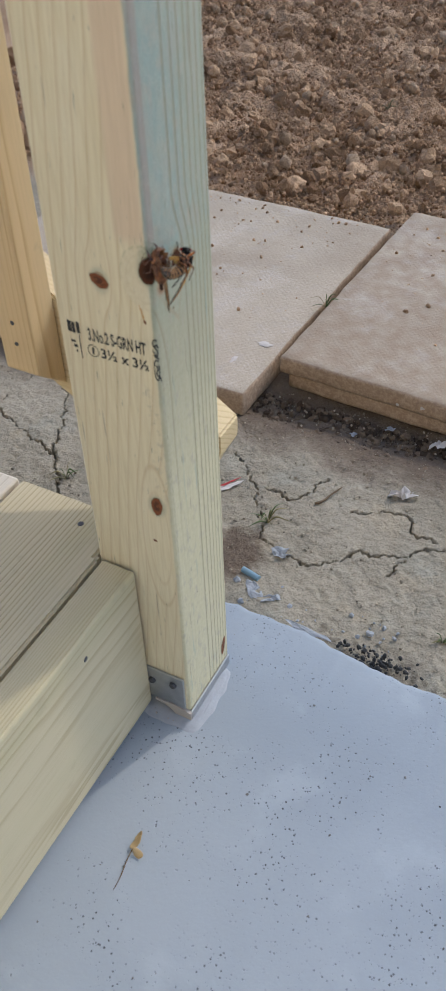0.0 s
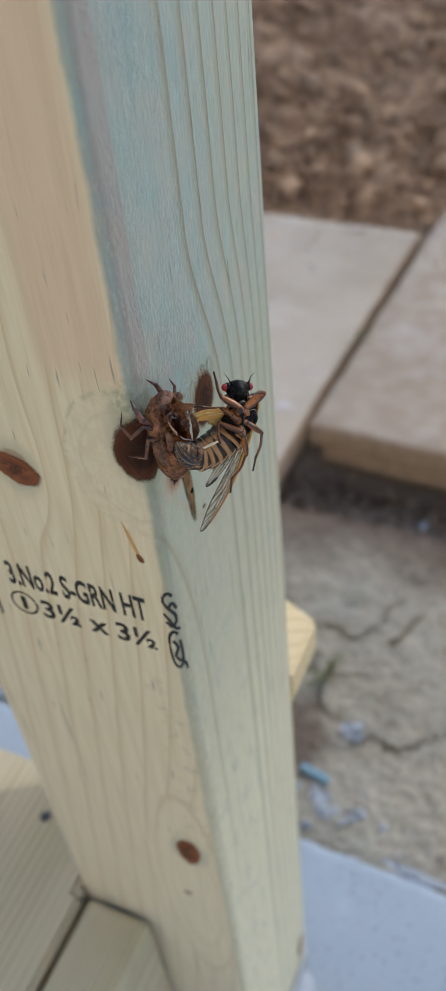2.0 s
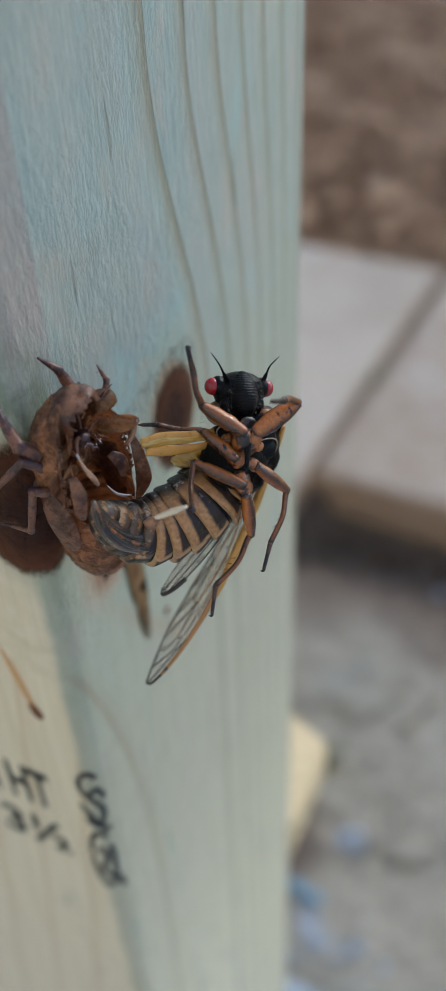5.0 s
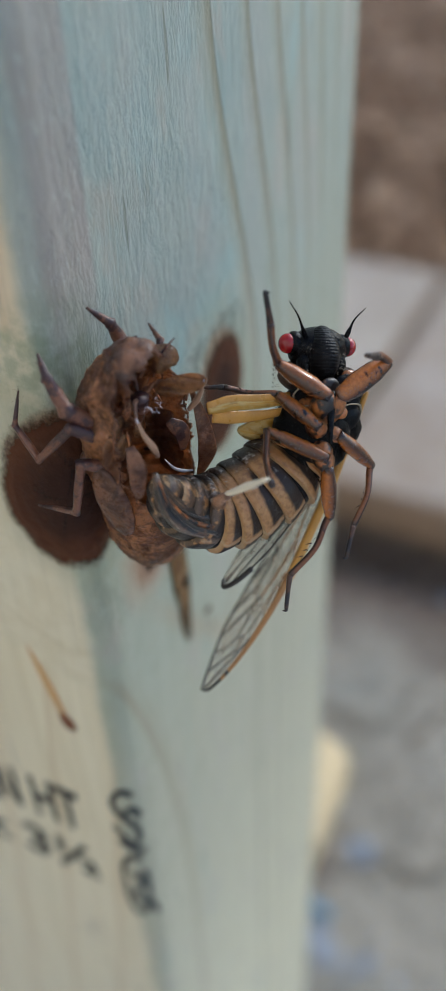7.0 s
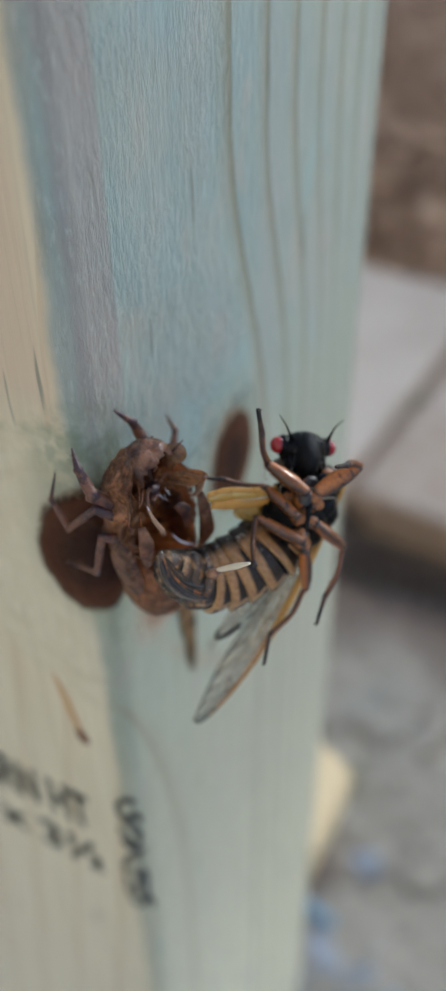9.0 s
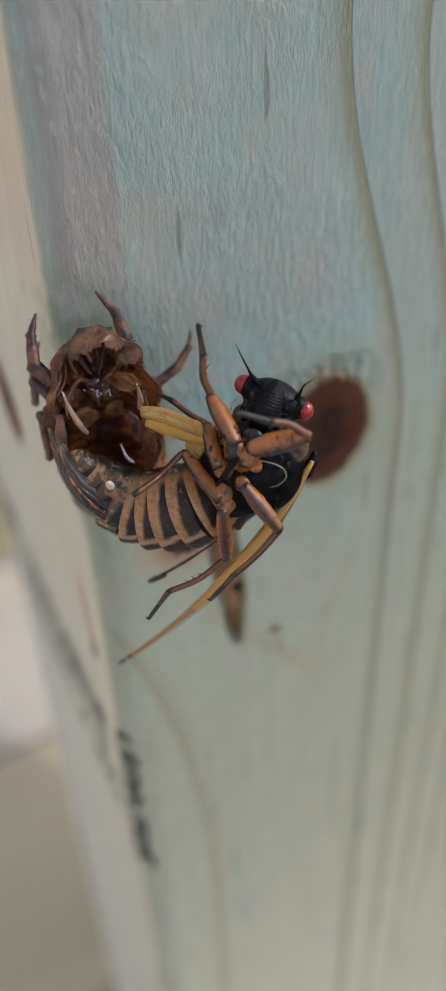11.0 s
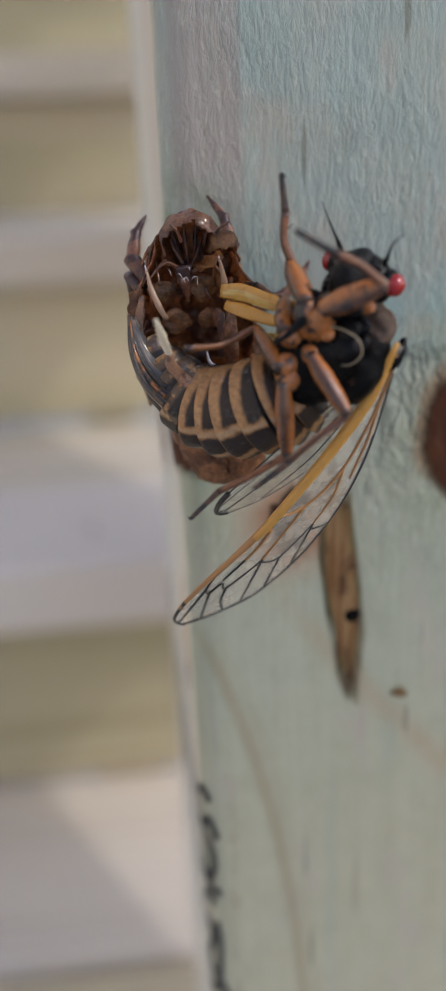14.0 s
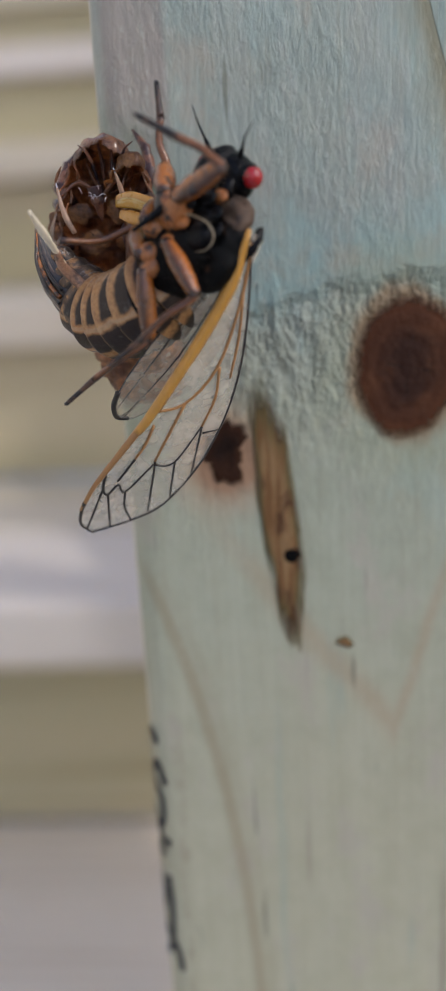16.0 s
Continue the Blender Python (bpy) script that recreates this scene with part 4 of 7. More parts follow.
def build_ground():
    xs = np.unique(np.concatenate([spread(-1.25, 0.95, 0.010, 400, 26), np.arange(-0.62, 0.34, 0.0018)]))
    ys = np.unique(np.concatenate([spread(0.10, 3.5, 0.011, 400, 26), np.arange(0.16, 0.60, 0.0018)]))
    X, Y = np.meshgrid(xs, ys)
    Z = np.empty_like(X)
    for i in range(X.shape[0]):
        for j in range(X.shape[1]):
            x, y = X[i, j], Y[i, j]
            if -1.3 < x < 1.0 and 0 < y < 3.6:
                p = Vector((x, y, 0.0))
                dug = min(max((y + 0.10 * noise.noise(p * 6) - 1.18) / 0.22, 0), 1)
                h = -0.026 + 0.006 * noise.noise(p * 7) + 0.0025 * noise.noise(p * 40)
                if y > 0.85:
                    h += dug * (0.02 + 0.026 * noise.fractal(p * 7, 0.8, 2.1, 4) + 0.014 * noise.fractal(p * 40, 0.7, 2.2, 3))
                else:
                    h += 0.0015 * noise.noise(p * 110)
                    h -= 0.022 * max(0, 1 - abs(y - 0.60) / 0.07) * (0.6 + 0.4 * noise.noise(p * 18)) * (1 if x > -0.25 else 0.4)
                Z[i, j] = h
            else:
                Z[i, j] = -0.026
    for crack in CRACKS:
        line = spline([(x, y, 0) for x, y in crack], 6)
        for a, b in zip(line, line[1:]):
            a, b = np.array(a[:2]), np.array(b[:2])
            ii = np.where((ys > min(a[1], b[1]) - 0.02) & (ys < max(a[1], b[1]) + 0.02))[0]
            jj = np.where((xs > min(a[0], b[0]) - 0.02) & (xs < max(a[0], b[0]) + 0.02))[0]
            if not len(ii) or not len(jj):
                continue
            sub = np.ix_(ii, jj)
            px, py = X[sub] + 0.003 * np.sin(Y[sub] * 190) + 0.0015 * np.sin(Y[sub] * 610), Y[sub] + 0.003 * np.sin(X[sub] * 170) + 0.0015 * np.sin(X[sub] * 570)
            d = b - a
            t = np.clip(((px - a[0]) * d[0] + (py - a[1]) * d[1]) / max(d @ d, 1e-9), 0, 1)
            dist = np.hypot(px - a[0] - t * d[0], py - a[1] - t * d[1])
            cut = -0.040 - 0.030 * np.clip(1 - dist / 0.0016, 0, 1)
            Z[sub] = np.where(dist < 0.0012 + 0.0006 * np.sin(X[sub] * 61 + Y[sub] * 47), np.minimum(Z[sub], cut), Z[sub])
    rows, cols = X.shape
    k = np.arange(rows * cols).reshape(rows, cols)
    faces = np.stack([k[:-1, :-1], k[:-1, 1:], k[1:, 1:], k[1:, :-1]], -1).reshape(-1, 4)
    me = bpy.data.meshes.new("ground")
    me.from_pydata(np.stack([X, Y, Z], -1).reshape(-1, 3).tolist(), [], faces.tolist())
    me.polygons.foreach_set("use_smooth", [True] * len(me.polygons))
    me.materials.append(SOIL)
    return tagged(new("ground", me), "dry cracked brown soil, dug up beyond the pavers", "ground", kind="structure")


def build_pad():
    """The concrete pad, its free edge chipped and wavy."""
    bm = bmesh.new()
    xs = np.concatenate([np.linspace(-2.2, -0.6, 9), np.arange(-0.58, 0.70, 0.006), np.linspace(0.72, 2.4, 9)])
    back = [0.176 - 0.075 * max(-0.3, min(x + 0.05, 0.30)) + 0.006 * noise.noise(Vector((x * 9, 0, 0))) + 0.004 * noise.noise(Vector((x * 55, 3, 0))) for x in xs]
    prof = [(-2.6, 0.0), (-0.3, 0.0), (0.05, 0.0), (None, 0.0, -0.012), (None, -0.002, -0.005), (None, -0.008, -0.001), (None, -0.016, 0.0), (None, -0.12, 0.004)]
    cols = []
    for x, b in zip(xs, back):
        col = []
        for n, q in enumerate(prof):
            if q[0] is None:
                wob = 0.0018 * noise.noise(Vector((x * 90, n * 3.0, 1)))
                col.append(bm.verts.new((x, b + q[2] + wob, q[1] + (wob * 0.5 if n > 3 else 0))))
            else:
                col.append(bm.verts.new((x, q[0], q[1])))
        cols.append(col)
    for a, b in zip(cols, cols[1:]):
        for n in range(len(prof) - 1):
            bm.faces.new((a[n], b[n], b[n + 1], a[n + 1]))
    bmesh.ops.recalc_face_normals(bm, faces=bm.faces)
    if sum(f.normal.z for f in bm.faces) < 0:
        bmesh.ops.reverse_faces(bm, faces=bm.faces)
    ob = part("concrete_pad", bm, CONCRETE)
    for p in ob.data.polygons:
        p.use_smooth = True
    return tagged(ob, "pale grey cast concrete pad with pitted trowelled surface", "pad", kind="structure")


def build_paver(x0, x1, y0, y1, z0, z1, turn, seed, label):
    """A cast paving slab with worn, slightly wavy edges."""
    ob = thing("paver", ((x0 + x1) / 2, (y0 + y1) / 2, z0), label, "paver", "pavers beside the pad")
    bm = box_bm((x0, y0, z0), (x1, y1, z1), 0.005, 2)
    bmesh.ops.subdivide_edges(bm, edges=[e for e in bm.edges if e.calc_length() > 0.1], cuts=34, use_grid_fill=True)
    c = Vector(((x0 + x1) / 2, (y0 + y1) / 2, 0))
    m = Matrix.Rotation(radians(turn), 3, "Z")
    for v in bm.verts:
        q = v.co * 24 + Vector((seed, 0, 0))
        n = v.co * 90 + Vector((seed, 5, 0))
        v.co += Vector((noise.noise(q), noise.noise(q + Vector((9, 0, 0))), 0)) * 0.0025 + Vector((noise.noise(n), noise.noise(n + Vector((4, 0, 0))), noise.noise(n + Vector((0, 7, 0))) * 0.6)) * 0.0012
        v.co = m @ (v.co - c) + c
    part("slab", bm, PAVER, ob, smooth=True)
    return ob


def paver_spots(ob, spots, material, label, seed):
    """Flat splashes dried on a face of a paver: centre, half sizes along x and the other way, and the face's lean."""
    for k, ((x, y, z), w, h, upright) in enumerate(spots):
        bm = bmesh.new()
        rim = []
        for j in range(14):
            a = 2 * math.pi * j / 14
            r = 0.75 + 0.5 * noise.noise(Vector((math.cos(a) * 1.6, math.sin(a) * 1.6, seed + k * 3.7)))
            du, dv = w * r * math.cos(a), h * r * math.sin(a)
            rim.append(bm.verts.new((x + du, y, z + dv) if upright else (x + du, y + dv, z)))
        mid = bm.verts.new((x, y - 0.0012, z) if upright else (x, y, z + 0.0012))
        for j in range(14):
            bm.faces.new((rim[j], rim[(j + 1) % 14], mid))
        part("splash", bm, material, ob, label)


def rock_into(bm, at, r, rng, mesh_data):
    verts, faces = mesh_data
    rot = Euler((rng.uniform(0, 6), rng.uniform(0, 6), rng.uniform(0, 6))).to_matrix()
    sq = Vector((rng.uniform(0.7, 1.25), rng.uniform(0.7, 1.2), rng.uniform(0.55, 0.95)))
    off = Vector((rng.uniform(0, 99), rng.uniform(0, 99), 0))
    out = []
    for v in verts:
        q = rot @ Vector((v[0] * sq.x, v[1] * sq.y, v[2] * sq.z))
        out.append(Vector(at) + q * r * (1 + 0.55 * noise.noise(Vector(v) * 2.1 + off) + rng.uniform(-0.09, 0.09)))
    return out, faces


def ico(level):
    bm = bmesh.new()
    bmesh.ops.create_icosphere(bm, subdivisions=level, radius=1)
    bm.verts.ensure_lookup_table()
    data = [tuple(v.co) for v in bm.verts], [tuple(v.index for v in f.verts) for f in bm.faces]
    bm.free()
    return data


def scatter(name, count, place, radius, material, label, category, seed, level=1, smooth=True):
    """Many small stones or clods as one object."""
    rng = random.Random(seed)
    base = ico(level)
    vs, fs = [], []
    for _ in range(count):
        r = radius(rng)
        x, y, z = place(rng)
        out, faces = rock_into(None, (x, y, z + r * 0.25), r, rng, base)
        k = len(vs)
        vs += [tuple(v) for v in out]
        fs += [tuple(i + k for i in f) for f in faces]
    me = bpy.data.meshes.new(name)
    me.from_pydata(vs, [], fs)
    if smooth:
        me.polygons.foreach_set("use_smooth", [True] * len(me.polygons))
    me.materials.append(material)
    return tagged(new(name, me), label, category, kind="stuff")


# ---- lumber ----
def build_post():
    """A 4 by 4 post with eased corners, standing in a steel base."""
    ob = thing("wooden_post", (-0.0445, 0.0445, 0.0), "square treated pine post, yellow-green with brown knots and black stamp", "post")
    bm = bmesh.new()
    zs = np.concatenate([np.linspace(0.014, 0.44, 14), np.linspace(0.46, 0.64, 37), np.linspace(0.66, 1.25, 12)])
    corner = lambda cx, cy, a0: [(cx + ARRIS * math.cos(a0 + math.pi / 2 * k / 6), cy + ARRIS * math.sin(a0 + math.pi / 2 * k / 6)) for k in range(7)]
    lo, hi = ARRIS, 0.089 - ARRIS
    loop = corner(-lo, lo, -math.pi / 2) + corner(-lo, hi, 0) + corner(-hi, hi, math.pi / 2) + corner(-hi, lo, math.pi)
    rings = []
    for z in zs:
        rings.append([bm.verts.new((x, y, z)) for x, y in loop])
    n = len(loop)
    for a, b in zip(rings, rings[1:]):
        for j in range(n):
            bm.faces.new((a[j], a[(j + 1) % n], b[(j + 1) % n], b[j]))
    bm.faces.new(rings[0][::-1]), bm.faces.new(rings[-1])
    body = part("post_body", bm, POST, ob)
    for p in body.data.polygons:
        p.use_smooth = abs(p.normal.z) < 0.5
    body.data.set_sharp_from_angle(angle=radians(40))
    part("knot", patch_bm(arc_u(x=-0.0446), 0.5269, 0.0090, 0.0060, radians(-24), 0.05, 0.0003, seed=1), KNOT_PALE, ob, "oval brown knot")
    part("knot", patch_bm(arc_u(x=-0.0151), 0.3147, 0.0062, 0.0118, 0.0, 0.05, 0.0003, seed=2), KNOT_PALE, ob, "round brown knot")
    part("knot", patch_bm(-0.0008, 0.5438, 0.0084, 0.0121, radians(-8), 0.035, 0.0006, seed=3, rings=10, around=56), KNOT, ob, "large dark knot broken by the corner")
    part("knot", patch_bm(arc_u(y=0.0349), 0.5364, 0.0065, 0.0094, radians(-6), 0.03, 0.0003, seed=4, rings=9, around=48), KNOT, ob, "round dark brown knot")
    part("knot", patch_bm(arc_u(y=0.0775), 0.040, 0.0045, 0.014, radians(-14), 0.05, 0.0003, seed=5), KNOT_PALE, ob)
    part("knot", patch_bm(arc_u(y=0.0128), 0.5270, 0.0032, 0.0036, 0.0, 0.22, 0.0003, seed=6, hollow=0.0002), KNOT_DEEP, ob, "small broken knot")
    part("resin_streak", patch_bm(arc_u(y=0.0190), 0.5186, 0.0024, 0.0190, radians(5), 0.07, 0.00025, seed=7, rings=8, around=56), RESIN, ob, "long brown resin streak")
    # black disc laid on the wood paints the unlit depth of a pin hole
    part("hole_disc", patch_bm(arc_u(y=0.0204), 0.5135, 0.00115, 0.00125, 0, 0.05, 0.0004, seed=8, rings=3, around=14), BLACK, ob, "black pin hole, its dark depth painted as a disc")
    part("resin_streak", patch_bm(arc_u(x=-0.0101), 0.5085, 0.0007, 0.0072, radians(14), 0.10, 0.0002, seed=9, rings=4), RESIN_PALE, ob, "thin orange resin streak")
    part("knot", patch_bm(arc_u(x=-0.0083), 0.5020, 0.0013, 0.0021, radians(14), 0.08, 0.0002, seed=10, rings=4), KNOT_PALE, ob)
    part("knot", patch_bm(arc_u(x=-0.0208), 0.2700, 0.0022, 0.0018, 0.2, 0.15, 0.0002, seed=11, rings=4), KNOT_PALE, ob)
    part("knot", patch_bm(arc_u(y=0.0268), 0.5015, 0.0011, 0.0008, 0.0, 0.15, 0.0002, seed=12, rings=4), RESIN, ob)
    part("stamp", stamp("3.No.2 S-GRN HT", -0.0620, -0.0100, 0.4716, 0.0114, 0.012), INK, ob, "black grade stamp lettering")
    part("stamp", stamp("3½ x 3½", -0.0520, -0.0088, 0.4578, 0.0094, 0.010), INK, ob, "black size stamp lettering")
    # ringed figure beside the size
    bm = stamp("1", -0.0600, -0.0580, 0.4594, 0.0066)
    for k in range(40):
        a, b = 2 * math.pi * k / 40, 2 * math.pi * (k + 1) / 40
        q = [on_post(arc_u(x=-0.0590) + r * math.cos(t), 0.4627 + 1.05 * r * math.sin(t), 0.00012) for r, t in ((0.0046, a), (0.0054, a), (0.0054, b), (0.0046, b))]
        bm.faces.new([bm.verts.new(p) for p in q])
    bmesh.ops.recalc_face_normals(bm, faces=bm.faces)
    part("stamp", bm, INK, ob)
    # marks cut off by the edges, too broken to read
    bars = [(-0.0805, 0.4753, 0.0036, 0.010), (-0.0765, 0.4748, 0.0030, 0.0098), (-0.0722, 0.4753, 0.0030, 0.0105), (-0.0712, 0.4524, 0.0011, 0.0215), (-0.0790, 0.4660, 0.0042, 0.0022), (-0.0770, 0.4617, 0.0036, 0.0026), (-0.0755, 0.4573, 0.0016, 0.0022)]
    for x, z, w, h in bars:
        bm = bmesh.new()
        bm.faces.new([bm.verts.new(on_post(arc_u(x=px), pz, 0.00012)) for px, pz in ((x, z), (x + w, z), (x + w, z + h), (x, z + h))])
        part("stamp_mark", bm, INK, ob)
    for path in (
        [(0.0022, 0.4868), (0.0002, 0.4884), (-0.0022, 0.4868), (-0.0022, 0.4836), (0.0002, 0.4808), (0.0022, 0.4780), (0.0020, 0.4748), (-0.0004, 0.4732), (-0.0026, 0.4752)],
        [(0.0020, 0.4690), (-0.0006, 0.4704), (-0.0028, 0.4670), (-0.0032, 0.4612), (-0.0026, 0.4550), (-0.0002, 0.4524), (0.0020, 0.4548), (0.0026, 0.4610), (0.0022, 0.4660)],
        [(-0.0030, 0.4850), (-0.0008, 0.4822), (0.0016, 0.4838), (0.0034, 0.4806)],
        [(-0.0034, 0.4790), (-0.0010, 0.4762), (0.0012, 0.4722), (0.0036, 0.4712)],
        [(-0.0012, 0.4660), (0.0008, 0.4625), (-0.0010, 0.4580), (0.0030, 0.4540), (0.0040, 0.4500)],
    ):
        line = spline([(u, z, 0) for u, z in path], 6)
        bm = bmesh.new()
        edge = []
        for i, p in enumerate(line):
            d = line[min(i + 1, len(line) - 1)] - line[max(i - 1, 0)]
            n = Vector((-d.y, d.x)).normalized() * 0.00074
            edge.append([bm.verts.new(on_post((p.x + k * n.x) * 0.65 - 0.0010, p.y + k * n.y, 0.00012)) for k in (1, -1)])
        for p, q in zip(edge, edge[1:]):
            bm.faces.new((p[0], p[1], q[1], q[0]))
        bmesh.ops.recalc_face_normals(bm, faces=bm.faces)
        part("stamp_mark", bm, INK, ob, "smeared black stamp on the corner")
    return ob


def build_post_base():
    ob = thing("post_base", (-0.0445, 0.0445, 0.0), "galvanised steel post base bolted to the concrete", "post base")
    part("tray", box_bm((-0.088, 0.030, 0.002), (-0.002, 0.087, 0.0130), 0.001, 1), STEEL, ob)
    bm = box_bm((-0.0885, -0.0030, 0.018), (-0.004, -0.0003, 0.070), 0.0008, 1)
    part("side_plate", bm, STEEL, ob)
    part("foot_strip", box_bm((0.0004, -0.001, 0.0), (0.0030, 0.086, 0.016), 0.0008, 1), STEEL, ob)
    # broken pale mortar below the plate, with a hollow left open beside the riser
    edge = [(-0.041, 0.0190), (-0.030, 0.0184), (-0.020, 0.0205), (-0.010, 0.0182), (0.0026, 0.0150), (0.0026, 0.0), (-0.012, 0.0), (-0.0170, 0.0040), (-0.0200, 0.0085), (-0.0255, 0.0115), (-0.032, 0.0145), (-0.041, 0.0160)]
    bm = bmesh.new()
    front = [bm.verts.new((x, -0.0040 + 0.0006 * noise.noise(Vector((x * 400, z * 400, 1))), z)) for x, z in edge]
    rear = [bm.verts.new((x, -0.0002, z)) for x, z in edge]
    bm.faces.new(front), bm.faces.new(rear[::-1])
    for j in range(len(edge)):
        k = (j + 1) % len(edge)
        bm.faces.new((front[j], rear[j], rear[k], front[k]))
    bmesh.ops.recalc_face_normals(bm, faces=bm.faces)
    part("mortar_patch", bm, MORTAR_PALE, ob, "broken pale pinkish mortar edge")
    for x, z in ((-0.0426, 0.0500), (-0.0165, 0.0560)):
        bm = bmesh.new()
        tube_bm([(x, -0.0030, z), (x, -0.0046, z), (x, -0.0060, z)], [0.0043, 0.0041, 0.0034], 12, 2, bm=bm)
        part("bolt_head", bm, STEEL_DARK, ob, smooth=False)
    return ob


def mortar():
    """A thin uneven skirt of slurry on the pad round the post."""
    bm = bmesh.new()
    around, rings = 60, 5
    cx, cy = -0.030, 0.030
    grid = []
    for i in range(rings + 1):
        row = []
        for j in range(around):
            a = 2 * math.pi * j / around
            k = 1 / max(abs(math.cos(a)), abs(math.sin(a)))
            r = 0.040 * min(k, 1.30) + (0.007 + 0.005 * noise.noise(Vector((math.cos(a) * 3, math.sin(a) * 3, 0)))) * i / rings
            h = 0.0045 * (1 - (i / rings) ** 0.7) * (0.6 + 0.6 * noise.noise(Vector((math.cos(a) * 9, math.sin(a) * 9, i)))) - 0.0006 * (i == rings) + 0.0004
            row.append(bm.verts.new((cx + r * math.cos(a), cy + r * math.sin(a), h)))
        grid.append(row)
    for a, b in zip(grid, grid[1:]):
        for j in range(around):
            bm.faces.new((a[j], b[j], b[(j + 1) % around], a[(j + 1) % around]))
    bm.faces.new(grid[0])
    return tagged(part("mortar_skirt", bm, PALE_CRUST, None, smooth=True), "thin pale skirt of cement slurry round the post", "mortar", kind="structure")


RISE, RUN, STEPS = 0.149, 0.2725, 8


def board_bm(outline, z0, z1, bevel=0.003):
    """A board of any outline in plan, with eased edges."""
    bm = bmesh.new()
    lo = [bm.verts.new((x, y, z0)) for x, y in outline]
    hi = [bm.verts.new((x, y, z1)) for x, y in outline]
    bm.faces.new(lo[::-1]), bm.faces.new(hi)
    for j in range(len(outline)):
        k = (j + 1) % len(outline)
        bm.faces.new((lo[j], lo[k], hi[k], hi[j]))
    bmesh.ops.recalc_face_normals(bm, faces=bm.faces)
    bmesh.ops.bevel(bm, geom=bm.edges[:], offset=bevel, segments=2, affect="EDGES")
    return bm


def build_stairs():
    """Wooden steps that climb away behind the post: two thick tread boards each, a riser under the nose."""
    ob = thing("wooden_stairs", (-0.5, -0.6, 0.0), "new treated pine steps with thick tread boards, standing on the concrete", "stairs")
    y0, top = -1.25, 0.2195
    part("riser_board", box_bm((-0.0830, y0, 0.010), (-0.0460, -0.0030, top), 0.0032, 2), BOARD_A, ob)
    notch = [(-0.0870, y0), (-0.0870, -0.0030), (-0.0915, -0.0030), (-0.0915, 0.057), (-0.2240, 0.057), (-0.2240, y0)]
    part("tread_board", board_bm(notch, top - 0.038, top - 0.0005), BOARD_F, ob)
    part("tread_board", box_bm((-0.3660, y0, top - 0.038), (-0.2275, 0.056, top), 0.003, 2), BOARD_B, ob)
    for n in range(1, STEPS):
        nose, z = -0.345 - (n - 1) * RUN, top + n * RISE
        part("riser_board", box_bm((nose - 0.0575, y0, z - RISE + 0.001), (nose - 0.0200, 0.050, z - 0.0395), 0.0025, 2), (BOARD_A, BOARD_D)[n % 2], ob)
        for k in range(2):
            hi_x = nose - k * 0.1420
            part("tread_board", box_bm((hi_x - 0.1390, y0, z - 0.038), (hi_x, 0.056, z), 0.0040, 2), (BOARD_C, BOARD_E, BOARD_C)[(n + k) % 3], ob)
    for y in (-1.21, -0.62, -0.045):
        bm = bmesh.new()
        pts = [(-0.0845, 0.0), (-0.0845, top - 0.039)]
        for n in range(1, STEPS):
            x = -0.345 - (n - 1) * RUN - 0.0585
            pts += [(x, top - 0.039 + (n - 1) * RISE), (x, top - 0.039 + n * RISE)]
        pts += [(-0.625 - (STEPS - 1) * RUN, top - 0.039 + (STEPS - 1) * RISE), (-0.625 - (STEPS - 1) * RUN, 0.75), (-0.35, 0.0)]
        lo = [bm.verts.new((a, y, b)) for a, b in pts]
        hi = [bm.verts.new((a, y + 0.038, b)) for a, b in pts]
        bm.faces.new(lo), bm.faces.new(hi[::-1])
        for j in range(len(pts)):
            k = (j + 1) % len(pts)
            bm.faces.new((lo[j], hi[j], hi[k], lo[k]))
        bmesh.ops.recalc_face_normals(bm, faces=bm.faces)
        part("stringer", bm, BOARD_X, ob)
    for n in range(STEPS):
        x, z = (-0.1294 if n == 0 else -0.395 - (n - 1) * RUN), top + n * RISE - 0.0005
        for y in (0.0278, -0.035)[: 1 if n == 0 else 2]:
            part("screw_head", tube_bm([(x, y, z - 0.002), (x, y, z), (x, y, z + 0.0006)], [0.0034, 0.0034, 0.0028], 12, 1), STEEL_DARK, ob)
    part("screw_head", tube_bm([(-0.0468, -0.093, 0.190), (-0.0459, -0.093, 0.190), (-0.0455, -0.093, 0.190)], [0.0030, 0.0030, 0.0024], 10, 1), STEEL_DARK, ob)
    return ob


